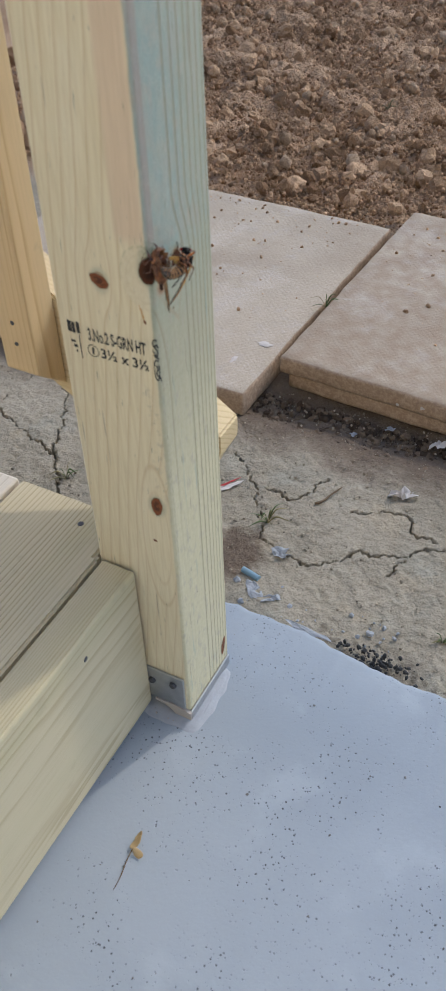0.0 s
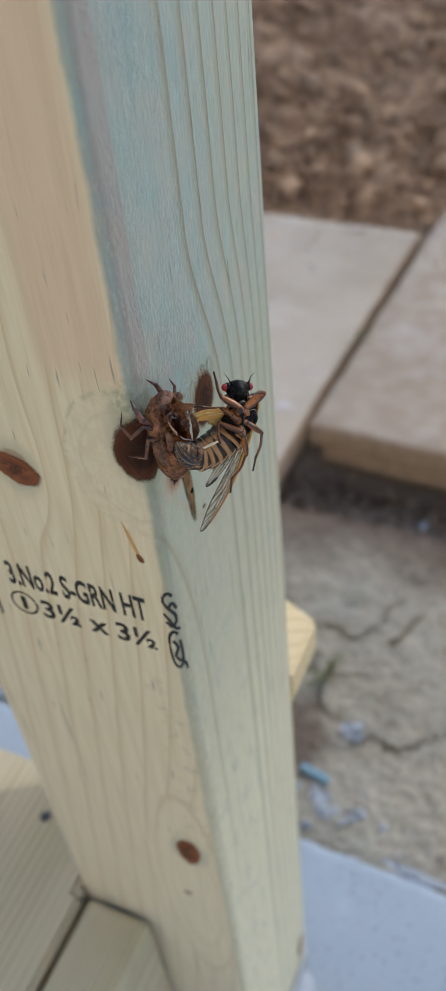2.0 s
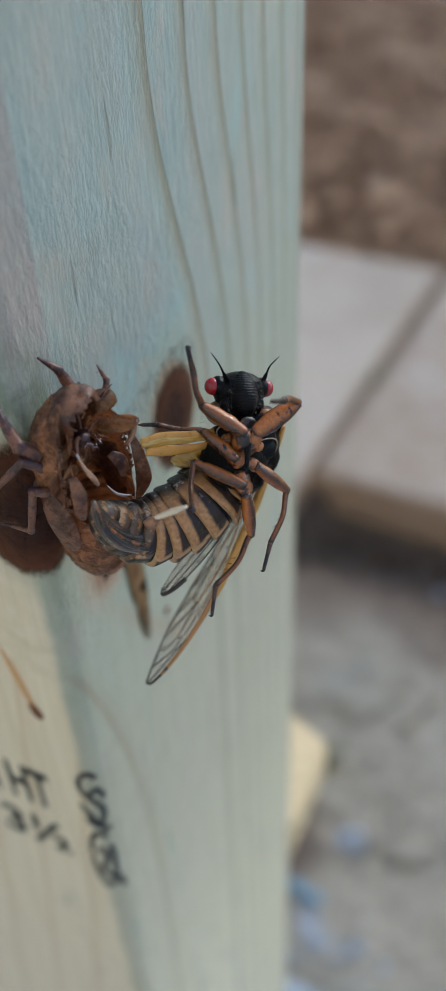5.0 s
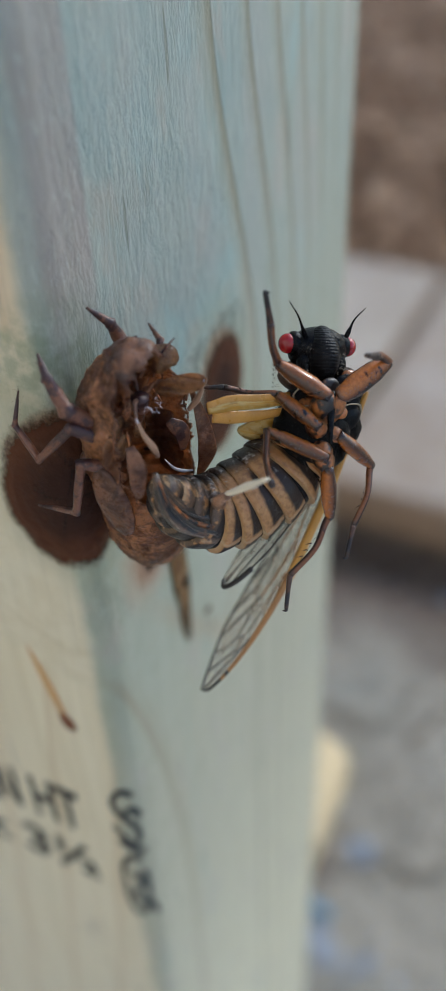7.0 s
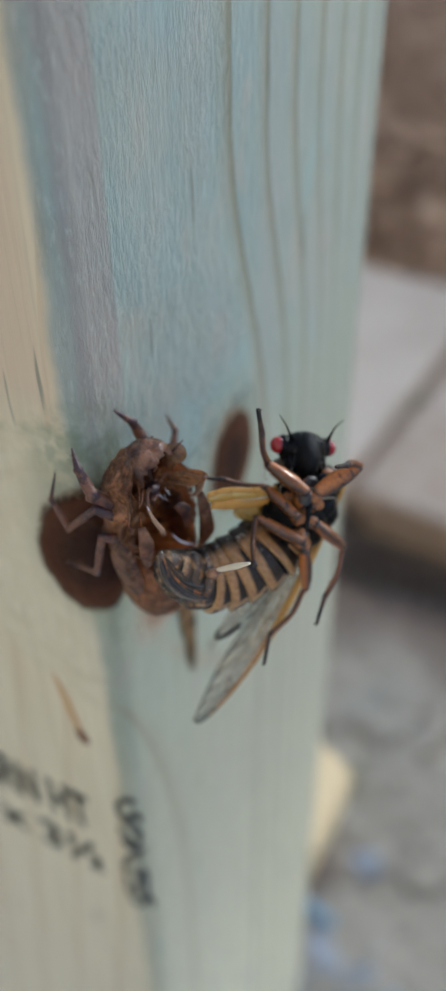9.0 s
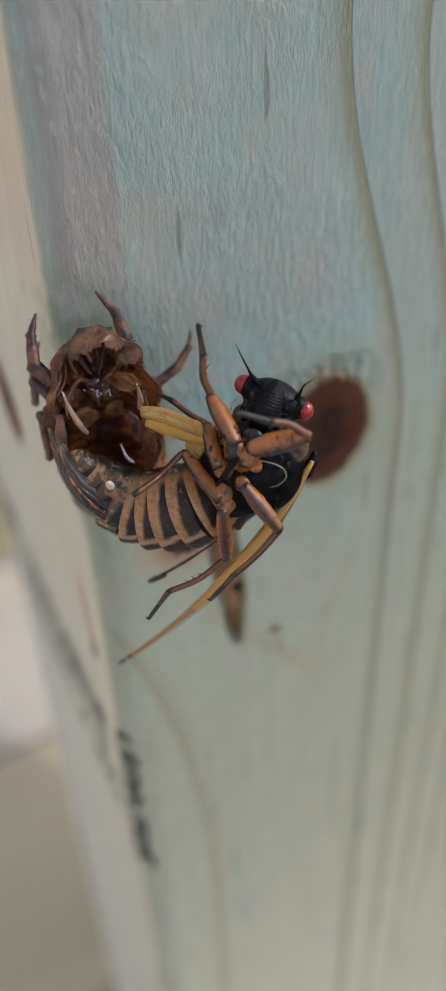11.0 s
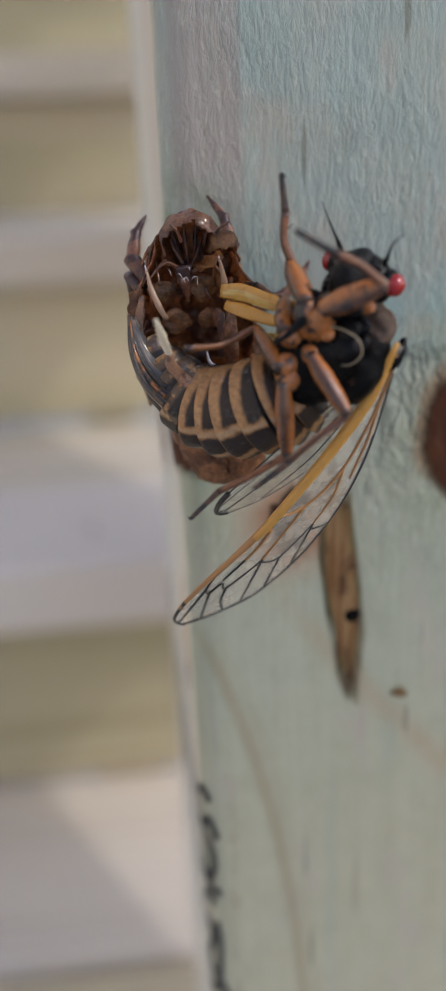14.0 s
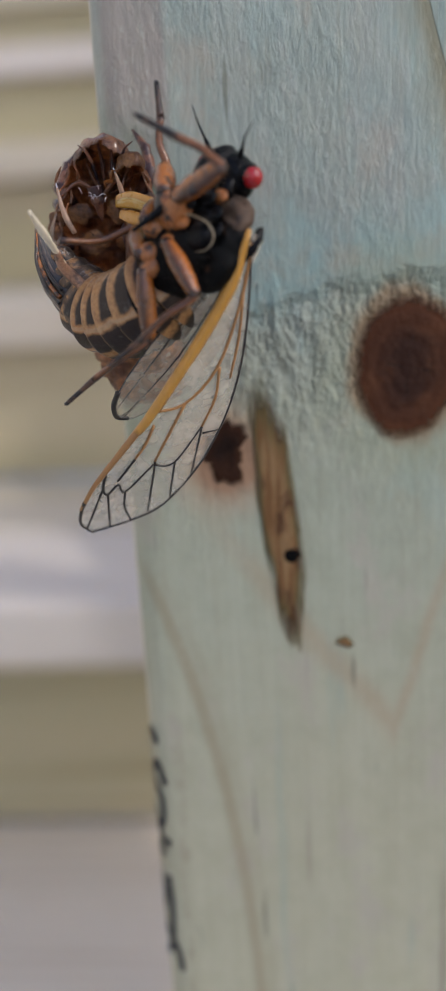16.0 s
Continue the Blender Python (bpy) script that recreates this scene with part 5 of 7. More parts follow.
def build_railing():
    """A sloping rail screwed to the back of the post, with square balusters on its stair side."""
    ob = thing("stair_railing", (-0.1, 0.108, 0.30), "treated pine stair rail with square upright balusters", "railing")
    slope = 0.60
    x1, x0 = -0.001, -1.45
    z_low, z_top = 0.250, 0.345
    bm = bmesh.new()
    outline = [(x1 - 0.020, z_top), (x1, z_top - 0.014), (x1, z_top - 0.036), (x1 - 0.034, z_low - 0.008)]
    outline += [(x0, z_low - slope * x0), (x0, z_top + 0.012 - slope * x0)]
    a = [bm.verts.new((x, 0.0900, z)) for x, z in outline]
    b = [bm.verts.new((x, 0.1275, z)) for x, z in outline]
    bm.faces.new(a), bm.faces.new(b[::-1])
    for j in range(len(outline)):
        k = (j + 1) % len(outline)
        bm.faces.new((a[j], b[j], b[k], a[k]))
    bmesh.ops.recalc_face_normals(bm, faces=bm.faces)
    bmesh.ops.bevel(bm, geom=bm.edges[:], offset=0.002, segments=2, affect="EDGES")
    part("bottom_rail", bm, BOARD_X, ob)
    for k in range(5):
        x = -0.1670 - k * 0.125
        low = 0.3720 + slope * k * 0.125
        bm = box_bm((x - 0.0375, 0.0515, low), (x, 0.0890, 1.15 + slope * k * 0.125), 0.0025, 2)
        for v in bm.verts:
            if v.co.z < low + 0.01:
                v.co.z -= (v.co.y - 0.0515) * 0.85
        bal = part("baluster", bm, BOARD_U, ob)
        for dz in (0.030, 0.052):
            part("nail_head", tube_bm([(x - 0.019, 0.0520, low + dz), (x - 0.019, 0.0512, low + dz), (x - 0.019, 0.0509, low + dz)], [0.0022, 0.0022, 0.0018], 9, 1), STEEL_DARK, bal)
    return ob


def build_bounce_wall():
    """A plain unseen wall added behind the camera, along the far side of the steps, to bounce sunlight onto the post.
    """
    bm = bmesh.new()
    for k in range(26):
        z0 = 0.02 + 0.12 * k
        lo = [(-3.6, -1.46, z0), (4.2, -1.46, z0), (4.2, -1.352, z0), (-3.6, -1.352, z0)]
        hi = [(-3.6, -1.46, z0 + 0.1205), (4.2, -1.46, z0 + 0.1205), (4.2, -1.368, z0 + 0.1205), (-3.6, -1.368, z0 + 0.1205)]
        a, b = [bm.verts.new(q) for q in lo], [bm.verts.new(q) for q in hi]
        bm.faces.new(a[::-1]), bm.faces.new(b)
        for j in range(4):
            bm.faces.new((a[j], a[(j + 1) % 4], b[(j + 1) % 4], b[j]))
    return tagged(part("bounce_wall", bm, BOUNCE_SIDING), "plain cream lap-sided wall, unseen, added beside the steps to bounce light", "wall", kind="structure")


# ---- the insect and its cast skin ----
SIDE = Vector((0.6979, 0.6665, -0.2626)).normalized()
FRONT = Vector((0.6942, -0.5092, 0.5081))
FRONT = (FRONT - SIDE * FRONT.dot(SIDE)).normalized()
TAIL = SIDE.cross(FRONT).normalized()
HEAD = Vector((0.0204, 0.0160, 0.5582))

EYE_A, EYE_B = Vector((0.0178, 0.0135, 0.5593)), Vector((0.0230, 0.0184, 0.5573))
ANTENNAE = (((0.0192, 0.0143, 0.5605), (0.0182, 0.0130, 0.5641), (0.0189, 0.0135, 0.5625)), ((0.0227, 0.0176, 0.5594), (0.0239, 0.0188, 0.5616), (0.0231, 0.0180, 0.5606)))
BEAK = ((0.0233, 0.0116, 0.5561), (0.0239, 0.0097, 0.5545), (0.0247, 0.0076, 0.5531))
CORE = Vector((0.0213, 0.0115, 0.5511))


def body_at(side, tail, front, origin=HEAD):
    """A place by millimetres across, towards the tail and out of the belly side, from the head."""
    return Vector(origin) + (SIDE * side + TAIL * tail + FRONT * front) * 0.001


def build_leg(name, base, knee, ankle, tip, thick, hook, tarsus=True):
    """Coxa, femur with its dark stripe, spined shin and black clawed foot."""
    base, knee, ankle, tip = (Vector(p) for p in (base, knee, ankle, tip))
    thick *= 1.15
    d = (knee - base).normalized()
    inside = CORE + (base - CORE) * 0.45
    leg = part(name, tube_bm([base - d * 0.0003, base + (knee - base) * 0.33, base + (knee - base) * 0.7, knee], [thick * 0.72, thick * 1.08, thick * 0.98, thick * 0.60], 16, 5, flat=0.80), FEMUR, cicada, smooth=True)
    part("hip", tube_bm([inside, base - (base - inside) * 0.35, base + d * 0.0002], [thick * 1.25, thick * 1.25, thick * 0.75], 14, 4, flat=0.9), HIP, leg, smooth=True)
    bend = (ankle - knee).cross(d).normalized() * (ankle - knee).length * 0.09
    part("shin", tube_bm([knee - d * 0.0001, knee + (ankle - knee) * 0.12, (knee + ankle) / 2 + bend, ankle], [thick * 0.46, thick * 0.38, thick * 0.33, thick * 0.36], 10, 5), SHIN, leg, smooth=True)
    if tarsus:
        h = Vector(hook) * 0.0004
        foot = tube_bm([ankle, ankle + (tip - ankle) * 0.4, ankle + (tip - ankle) * 0.85, tip, tip + h], [thick * 0.36, thick * 0.27, thick * 0.25, thick * 0.20, 0.00003], 8, 4)
        tube_bm([tip - (tip - ankle) * 0.08, tip + h * 0.6 + SIDE * 0.00025], [thick * 0.15, 0.00003], 6, 1, bm=foot)
        part("foot", foot, FOOT, leg, smooth=True)
    rng = random.Random(name)
    fuzz = [(base + (knee - base) * rng.uniform(0.1, 0.95) + Vector((rng.uniform(-1, 1), rng.uniform(-1, 1), rng.uniform(-1, 1))).normalized() * thick * 0.7, (knee - base) * 300) for _ in range(40)]
    fuzz += [(knee + (ankle - knee) * rng.uniform(0.05, 0.95), (ankle - knee) * 120) for _ in range(40)]
    part("leg_hairs", hairs_bm(fuzz, 0.0005, 0.000018, name), HAIR, leg)
    spines = bmesh.new()
    for k in range(5):
        t = 0.45 + 0.11 * k
        p = knee + (ankle - knee) * t
        side = (d.cross(ankle - knee).normalized() * rng.choice((-1, 1)) + (ankle - knee).normalized() * 0.8).normalized()
        tube_bm([p, p + side * thick * 0.75], [thick * 0.09, 0.00001], 5, 1, bm=spines)
    part("spines", spines, FOOT, leg)
    return leg


def build_cicada():
    tagged(cicada, "black and orange red-eyed cicada hanging from its cast skin", "cicada")
    rng = random.Random(21)

    def wide(p, u):
        return p + SIDE * 0.0004 * u.x * max(0, -u.z) - FRONT * 0.0004 * max(0, -u.z)

    head = part("head", blob_bm(body_at(0, 0.3, -0.6), SIDE * 0.0031, FRONT * 0.0023, TAIL * -0.0022, 16, 28, wide), GLOSS, cicada, smooth=True)

    def swell(p, u):
        ridge = 0.00002 * math.sin(u.z * 34) * max(0, u.y) * (1 - u.x * u.x)
        return p + FRONT * (0.0006 * max(0, 1 - (u.z + 0.2) ** 2) * max(0, u.y) + ridge)

    part("face", blob_bm(body_at(-0.15, 1.0, 0.45), SIDE * 0.0017, FRONT * 0.0017, TAIL * -0.0029, 40, 36, swell), FACE, head, smooth=True)
    part("lip", blob_bm(body_at(-0.1, 3.6, 0.8), SIDE * 0.0007, FRONT * 0.0007, TAIL * 0.0012, 10, 14), GLOSS, head, smooth=True)
    for s, c in ((-1, EYE_A), (1, EYE_B)):
        eye = c - FRONT * 0.0006 - SIDE * s * 0.00038
        part("eye", blob_bm(eye, SIDE * 0.00092, FRONT * 0.0010, TAIL * 0.0010, 14, 20), EYE, head, smooth=True)
        part("eye_socket", blob_bm(eye - SIDE * s * 0.0007, SIDE * 0.0010, FRONT * 0.0012, TAIL * 0.00125, 10, 16), GLOSS, head, smooth=True)
        part("cheek", blob_bm(body_at(s * 1.9, 1.9, 0.2), SIDE * 0.0008, FRONT * 0.0008, TAIL * 0.0014, 10, 16), GLOSS, head, smooth=True)
        roots = [(body_at(s * rng.uniform(1.0, 2.2), rng.uniform(0.2, 3.2), rng.uniform(0.9, 1.5)), FRONT + SIDE * s * 0.5 + TAIL * 0.6) for _ in range(60)]
        part("face_hairs", hairs_bm(roots, 0.0004, 0.000016, 5), HAIR_PALE, head)
    for a, b, m in ANTENNAE:
        a, b, m = Vector(a), Vector(b), Vector(m)
        part("antenna", tube_bm([a - (m - a) * 0.5, a, a + (m - a) * 0.3, m, b], [0.00024, 0.00024, 0.00014, 0.00009, 0.00003], 8, 4), GLOSS, head, smooth=True)
    part("beak", tube_bm([BEAK[0], BEAK[1], BEAK[2]], [0.00050, 0.00036, 0.00016], 10, 4), GLOSS, head, "thin black beak", smooth=True)
    part("shoulder", blob_bm(Vector((0.0236, 0.0163, 0.5541)) - FRONT * 0.0011, SIDE * 0.0017, FRONT * 0.0011, TAIL * 0.0019, 18, 24, lambda p, u: p + FRONT * 0.0004 * noise.noise(p * 1300)), COLLAR, cicada, "furred brown shoulder at the wing base", smooth=True)
    part("wing_hinge", blob_bm(Vector((0.0244, 0.0180, 0.5517)) - FRONT * 0.0007, SIDE * 0.0006, FRONT * 0.0005, TAIL * 0.0017, 12, 16, lambda p, u: p + SIDE * 0.0003 * noise.noise(p * 1500)), GLOSS, cicada, smooth=True)
    part("collar", blob_bm(body_at(0.1, 2.9, -1.9), SIDE * 0.0037, FRONT * 0.0024, TAIL * 0.0019, 14, 26), COLLAR, cicada, "grey-brown furred collar", smooth=True)

    def lumpy(p, u):
        return p + (p - CORE).normalized() * 0.00045 * noise.noise(p * 700)

    thorax = part("thorax", blob_bm(CORE, SIDE * 0.0041, FRONT * 0.0031, TAIL * 0.0047, 26, 36, lumpy), THORAX, cicada, smooth=True)
    part("flank", blob_bm((0.0226, 0.0150, 0.5507), SIDE * 0.0029, FRONT * 0.0019, TAIL * 0.0041, 30, 40, lambda p, u: p + FRONT * (0.0006 * noise.noise(p * 650) + 0.0003 * noise.noise(p * 1600))), THORAX, thorax, smooth=True)
    # breast plates along the middle and flank plates
    for s, t, f, a, b, m in ((-0.1, 4.1, 2.3, 0.9, 0.8, 0), (0.2, 5.6, 2.1, 1.0, 0.8, 0), (0.1, 7.2, 1.6, 1.0, 0.8, 0), (1.9, 3.7, 1.9, 1.0, 0.8, 1), (2.2, 5.4, 1.6, 1.2, 1.0, 1), (-2.0, 4.2, 1.8, 0.9, 0.8, 1), (-2.0, 6.0, 1.4, 1.0, 0.8, 0), (3.0, 6.8, 0.6, 0.9, 1.1, 1), (-2.6, 7.2, 0.4, 0.9, 1.0, 1), (2.2, 7.9, 0.5, 1.0, 0.7, 1), (3.1, 4.6, 1.3, 0.9, 0.7, 1), (3.5, 5.9, 0.4, 0.7, 0.9, 1), (2.7, 3.0, 1.2, 0.8, 0.6, 0), (1.1, 4.9, 2.5, 0.6, 0.5, 1), (3.3, 7.6, -0.4, 0.8, 0.8, 1), (1.2, 6.6, 2.2, 0.6, 0.6, 0)):
        part("breast_plate", blob_bm(body_at(s, t, f), SIDE * a * 0.0012, FRONT * 0.00038, TAIL * b * 0.0011, 12, 18, lambda p, u: p + FRONT * 0.00012 * noise.noise(p * 2200)), (HIP, GLOSS)[m], thorax, smooth=True)
    cover = part("drum_cover", blob_bm((0.0240, 0.0132, 0.5526), SIDE * 0.0019, FRONT * 0.0008, TAIL * 0.0016, 14, 20, lambda p, u: p + FRONT * 0.00015 * noise.noise(p * 1800)), GLOSS, thorax, smooth=True)
    rim = [(0.0240, 0.0118, 0.5541), (0.0245, 0.0128, 0.5542), (0.0252, 0.0144, 0.5534), (0.0253, 0.0149, 0.5521), (0.0250, 0.0141, 0.5511), (0.0246, 0.0128, 0.5510)]
    part("drum_rim", tube_bm(rim, [0.00004, 0.00007, 0.00009, 0.00009, 0.00007, 0.00004], 8, 5), PALE_RIM, cover, "pale curved rim", smooth=True)
    rim = [body_at(-2.0, 4.4, 2.3), body_at(-2.9, 4.2, 1.8), body_at(-3.5, 5.0, 1.2), body_at(-3.1, 5.9, 1.5), body_at(-2.2, 6.0, 2.1)]
    part("drum_rim", tube_bm(rim, [0.00005, 0.00009, 0.00009, 0.00009, 0.00004], 8, 5), PALE_RIM, thorax, "pale curved rim", smooth=True)
    roots = []
    for _ in range(700):
        u = Vector((rng.gauss(0, 1), rng.gauss(0, 1), rng.gauss(0, 1))).normalized()
        roots.append((CORE + SIDE * 0.0041 * u.x + FRONT * 0.0031 * u.y + TAIL * 0.0047 * u.z, SIDE * u.x + FRONT * u.y + TAIL * (u.z + 0.6)))
    part("body_hairs", hairs_bm(roots, 0.0007, 0.000016, 6), HAIR, thorax)
    roots = [(body_at(0.3 + 4.2 * math.cos(a), 2.9 + rng.uniform(-1.2, 1.4), -2.2 + 2.3 * math.sin(a)), SIDE * math.cos(a) + FRONT * math.sin(a)) for a in (rng.uniform(-0.6, 3.7) for _ in range(260))]
    part("collar_hairs", hairs_bm(roots, 0.0003, 0.000016, 7), HAIR, cicada)

    # abdomen, curled forward towards the cast skin
    axis = spline([(0.0200, 0.0114, 0.5485), (0.0190, 0.0087, 0.5469), (0.0165, 0.0050, 0.5453), (0.0142, 0.0018, 0.5455), (0.0123, -0.0009, 0.5483), (0.0119, -0.0028, 0.5517)], 12)
    sizes = np.interp(np.linspace(0, 1, len(axis)), [0, 0.18, 0.42, 0.62, 0.82, 1.0], [0.0038, 0.0045, 0.0044, 0.0038, 0.0027, 0.0012])
    cuts = np.linspace(0, len(axis) - 1, 11).astype(int)
    abdomen = part("abdomen", tube_bm(axis[::4], list(sizes[::4] * 0.90), 24, 3), GLOSS, cicada, smooth=True)
    for a, b in zip(cuts, cuts[1:]):
        pts = [axis[a], axis[a] + (axis[b] - axis[a]) * 0.35, axis[a] + (axis[b] - axis[a]) * 0.8, axis[b], axis[b] + (axis[b] - axis[a]) * 0.10]
        rad = [sizes[a] * 0.91, sizes[(2 * a + b) // 3] * 0.975, sizes[(a + 2 * b) // 3] * 1.04, sizes[b] * 1.04, sizes[b] * 0.89]
        part("belly_ring", tube_bm(pts, rad, 40, 4, side=(-0.75, 0.5, -0.45)), BELLY_SOOTY if a > cuts[5] else BELLY, abdomen, smooth=True)
    tail = part("tail_tip", tube_bm([(0.0148, -0.0004, 0.5468), (0.0135, -0.0023, 0.5486), (0.0127, -0.0036, 0.5512), (0.0123, -0.0042, 0.5542)], [0.0020, 0.0018, 0.0012, 0.0004], 18, 5, flat=0.75), VALVE, cicada, "dark glossy tail tip with pale streaks", smooth=True)
    for k, (o, w) in enumerate(((0.0007, 0.00020), (0.0001, 0.00022), (-0.0006, 0.00018))):
        q = [Vector((0.0164, -0.0016, 0.5474)), Vector((0.0150, -0.0031, 0.5489)), Vector((0.0136, -0.0042, 0.5514)), Vector((0.0127, -0.0043, 0.5538))]
        part("clasper", tube_bm([p + TAIL * o + SIDE * o * 0.6 for p in q], [w, w * 1.2, w, w * 0.3], 10, 4), (VALVE, HIP, VALVE)[k], tail, smooth=True)
    part("pale_stalk", tube_bm([(0.0161, -0.0005, 0.5496), (0.0183, -0.0011, 0.5517), (0.0205, -0.0017, 0.5537), (0.0224, -0.0022, 0.5554)], [0.00032, 0.00036, 0.00046, 0.00020], 12, 4, flat=0.8), PALE_STALK, tail, "pale waxy stalk", smooth=True)
    part("stalk_base", tube_bm([(0.0184, -0.0010, 0.5517), (0.0170, -0.0009, 0.5503), (0.0162, 0.0002, 0.5488), (0.0166, 0.0016, 0.5474)], [0.00034, 0.00052, 0.00062, 0.00050], 14, 5), STALK_BASE, tail, "pinkish brown base of the stalk", smooth=True)

    build_leg("front_leg", (0.0240, 0.0117, 0.5557), (0.0273, 0.0162, 0.5579), (0.0272, 0.0121, 0.5606), (0.0271, 0.0091, 0.5624), 0.00095, FRONT)
    build_leg("front_leg", (0.0232, 0.0105, 0.5563), (0.0182, 0.0102, 0.5589), (0.0176, 0.0099, 0.5633), (0.0172, 0.0097, 0.5664), 0.00095, SIDE)
    build_leg("middle_leg", (0.0230, 0.0086, 0.5540), (0.0184, 0.0096, 0.5559), (0.0136, 0.0078, 0.5566), (0.0120, 0.0071, 0.5566), 0.00078, -SIDE)
    build_leg("middle_leg", (0.0245, 0.0107, 0.5519), (0.0273, 0.0132, 0.5473), (0.0274, 0.0079, 0.5435), (0.0277, 0.0051, 0.5416), 0.00080, -SIDE)
    build_leg("hind_leg", (0.0241, 0.0080, 0.5510), (0.0184, 0.0069, 0.5534), (0.0218, 0.0002, 0.5527), (0.0219, -0.0005, 0.5525), 0.00078, FRONT, False)
    build_leg("hind_leg", (0.0243, 0.0083, 0.5495), (0.0247, 0.0084, 0.5433), (0.0228, 0.0024, 0.5397), (0.0235, -0.0003, 0.5376), 0.00080, -SIDE)
    build_wings()
    # short crumpled wing that never spread
    for q, mat, r in (
        ([(0.0193, 0.0107, 0.5548), (0.0173, 0.0083, 0.5555), (0.0153, 0.0062, 0.5562), (0.0135, 0.0044, 0.5562)], BUD, 0.00075),
        ([(0.0193, 0.0107, 0.5536), (0.0174, 0.0085, 0.5539), (0.0155, 0.0064, 0.5545), (0.0138, 0.0047, 0.5550)], AMBER, 0.0006),
        ([(0.0193, 0.0107, 0.5554), (0.0173, 0.0083, 0.5559), (0.0153, 0.0062, 0.5565), (0.0135, 0.0044, 0.5565)], AMBER, 0.0005),
    ):
        part("crumpled_wing", tube_bm(q, [r * 0.6, r * 0.8, r, r * 1.1, r * 0.75], 14, 5, flat=0.34, side=(0.55, -0.35, 0.15)), mat, cicada, "glossy amber crumpled wing fold", smooth=True)
    part("crumpled_wing", blob_bm((0.0173, 0.0102, 0.5511), Vector((0.0026, 0.0018, -0.0002)), Vector((0.0003, -0.0003, 0.0016)), Vector((0.0004, -0.0005, -0.0004)), 14, 22, lambda p, u: p + FRONT * 0.0005 * math.sin(u.x * 9 + u.y * 5)), BUD, cicada, "folded yellowish wing film", smooth=True)


WING_AT, WING_LONG, WING_WIDE = Vector((0.0250, 0.0179, 0.5527)), Vector((-0.2769, -0.5303, -0.8013)), Vector((0.4985, -0.7922, 0.3521))
WING_OUT = WING_LONG.cross(WING_WIDE)


def wing_place(a, b, lift=0.0):
    """Millimetres along and across the wing, which is a little hollow."""
    along = math.sin(min(max(a / 38, 0), 1) * math.pi)
    dip = -0.0006 * along * (b / 8) - 0.0020 * along
    return WING_AT + (WING_LONG * a + WING_WIDE * b) * 0.001 + WING_OUT * (dip + lift)


def film_bm(outline, inner, tilt=0.0):
    """A thin membrane filled between its outline and the line down its middle."""
    bm = bmesh.new()
    mid = [inner(k / (len(outline) - 1)) for k in range(len(outline))]
    for side in (0.00005, -0.00005):
        a = [bm.verts.new(wing_place(p[0], p[1], side + tilt * p[0])) for p in outline]
        c = [bm.verts.new(wing_place(p[0], p[1], side + 0.0001 + tilt * p[0])) for p in mid]
        for k in range(len(a) - 1):
            f = (a[k], a[k + 1], c[k + 1], c[k])
            bm.faces.new(f if side > 0 else f[::-1])
    return bm


def vein_bm(points, r0, r1, tilt=0.0):
    return tube_bm([wing_place(a, b, 0.00002 + tilt * a) for a, b in points], [r0, (r0 + r1) / 2, r1], 7, 4)


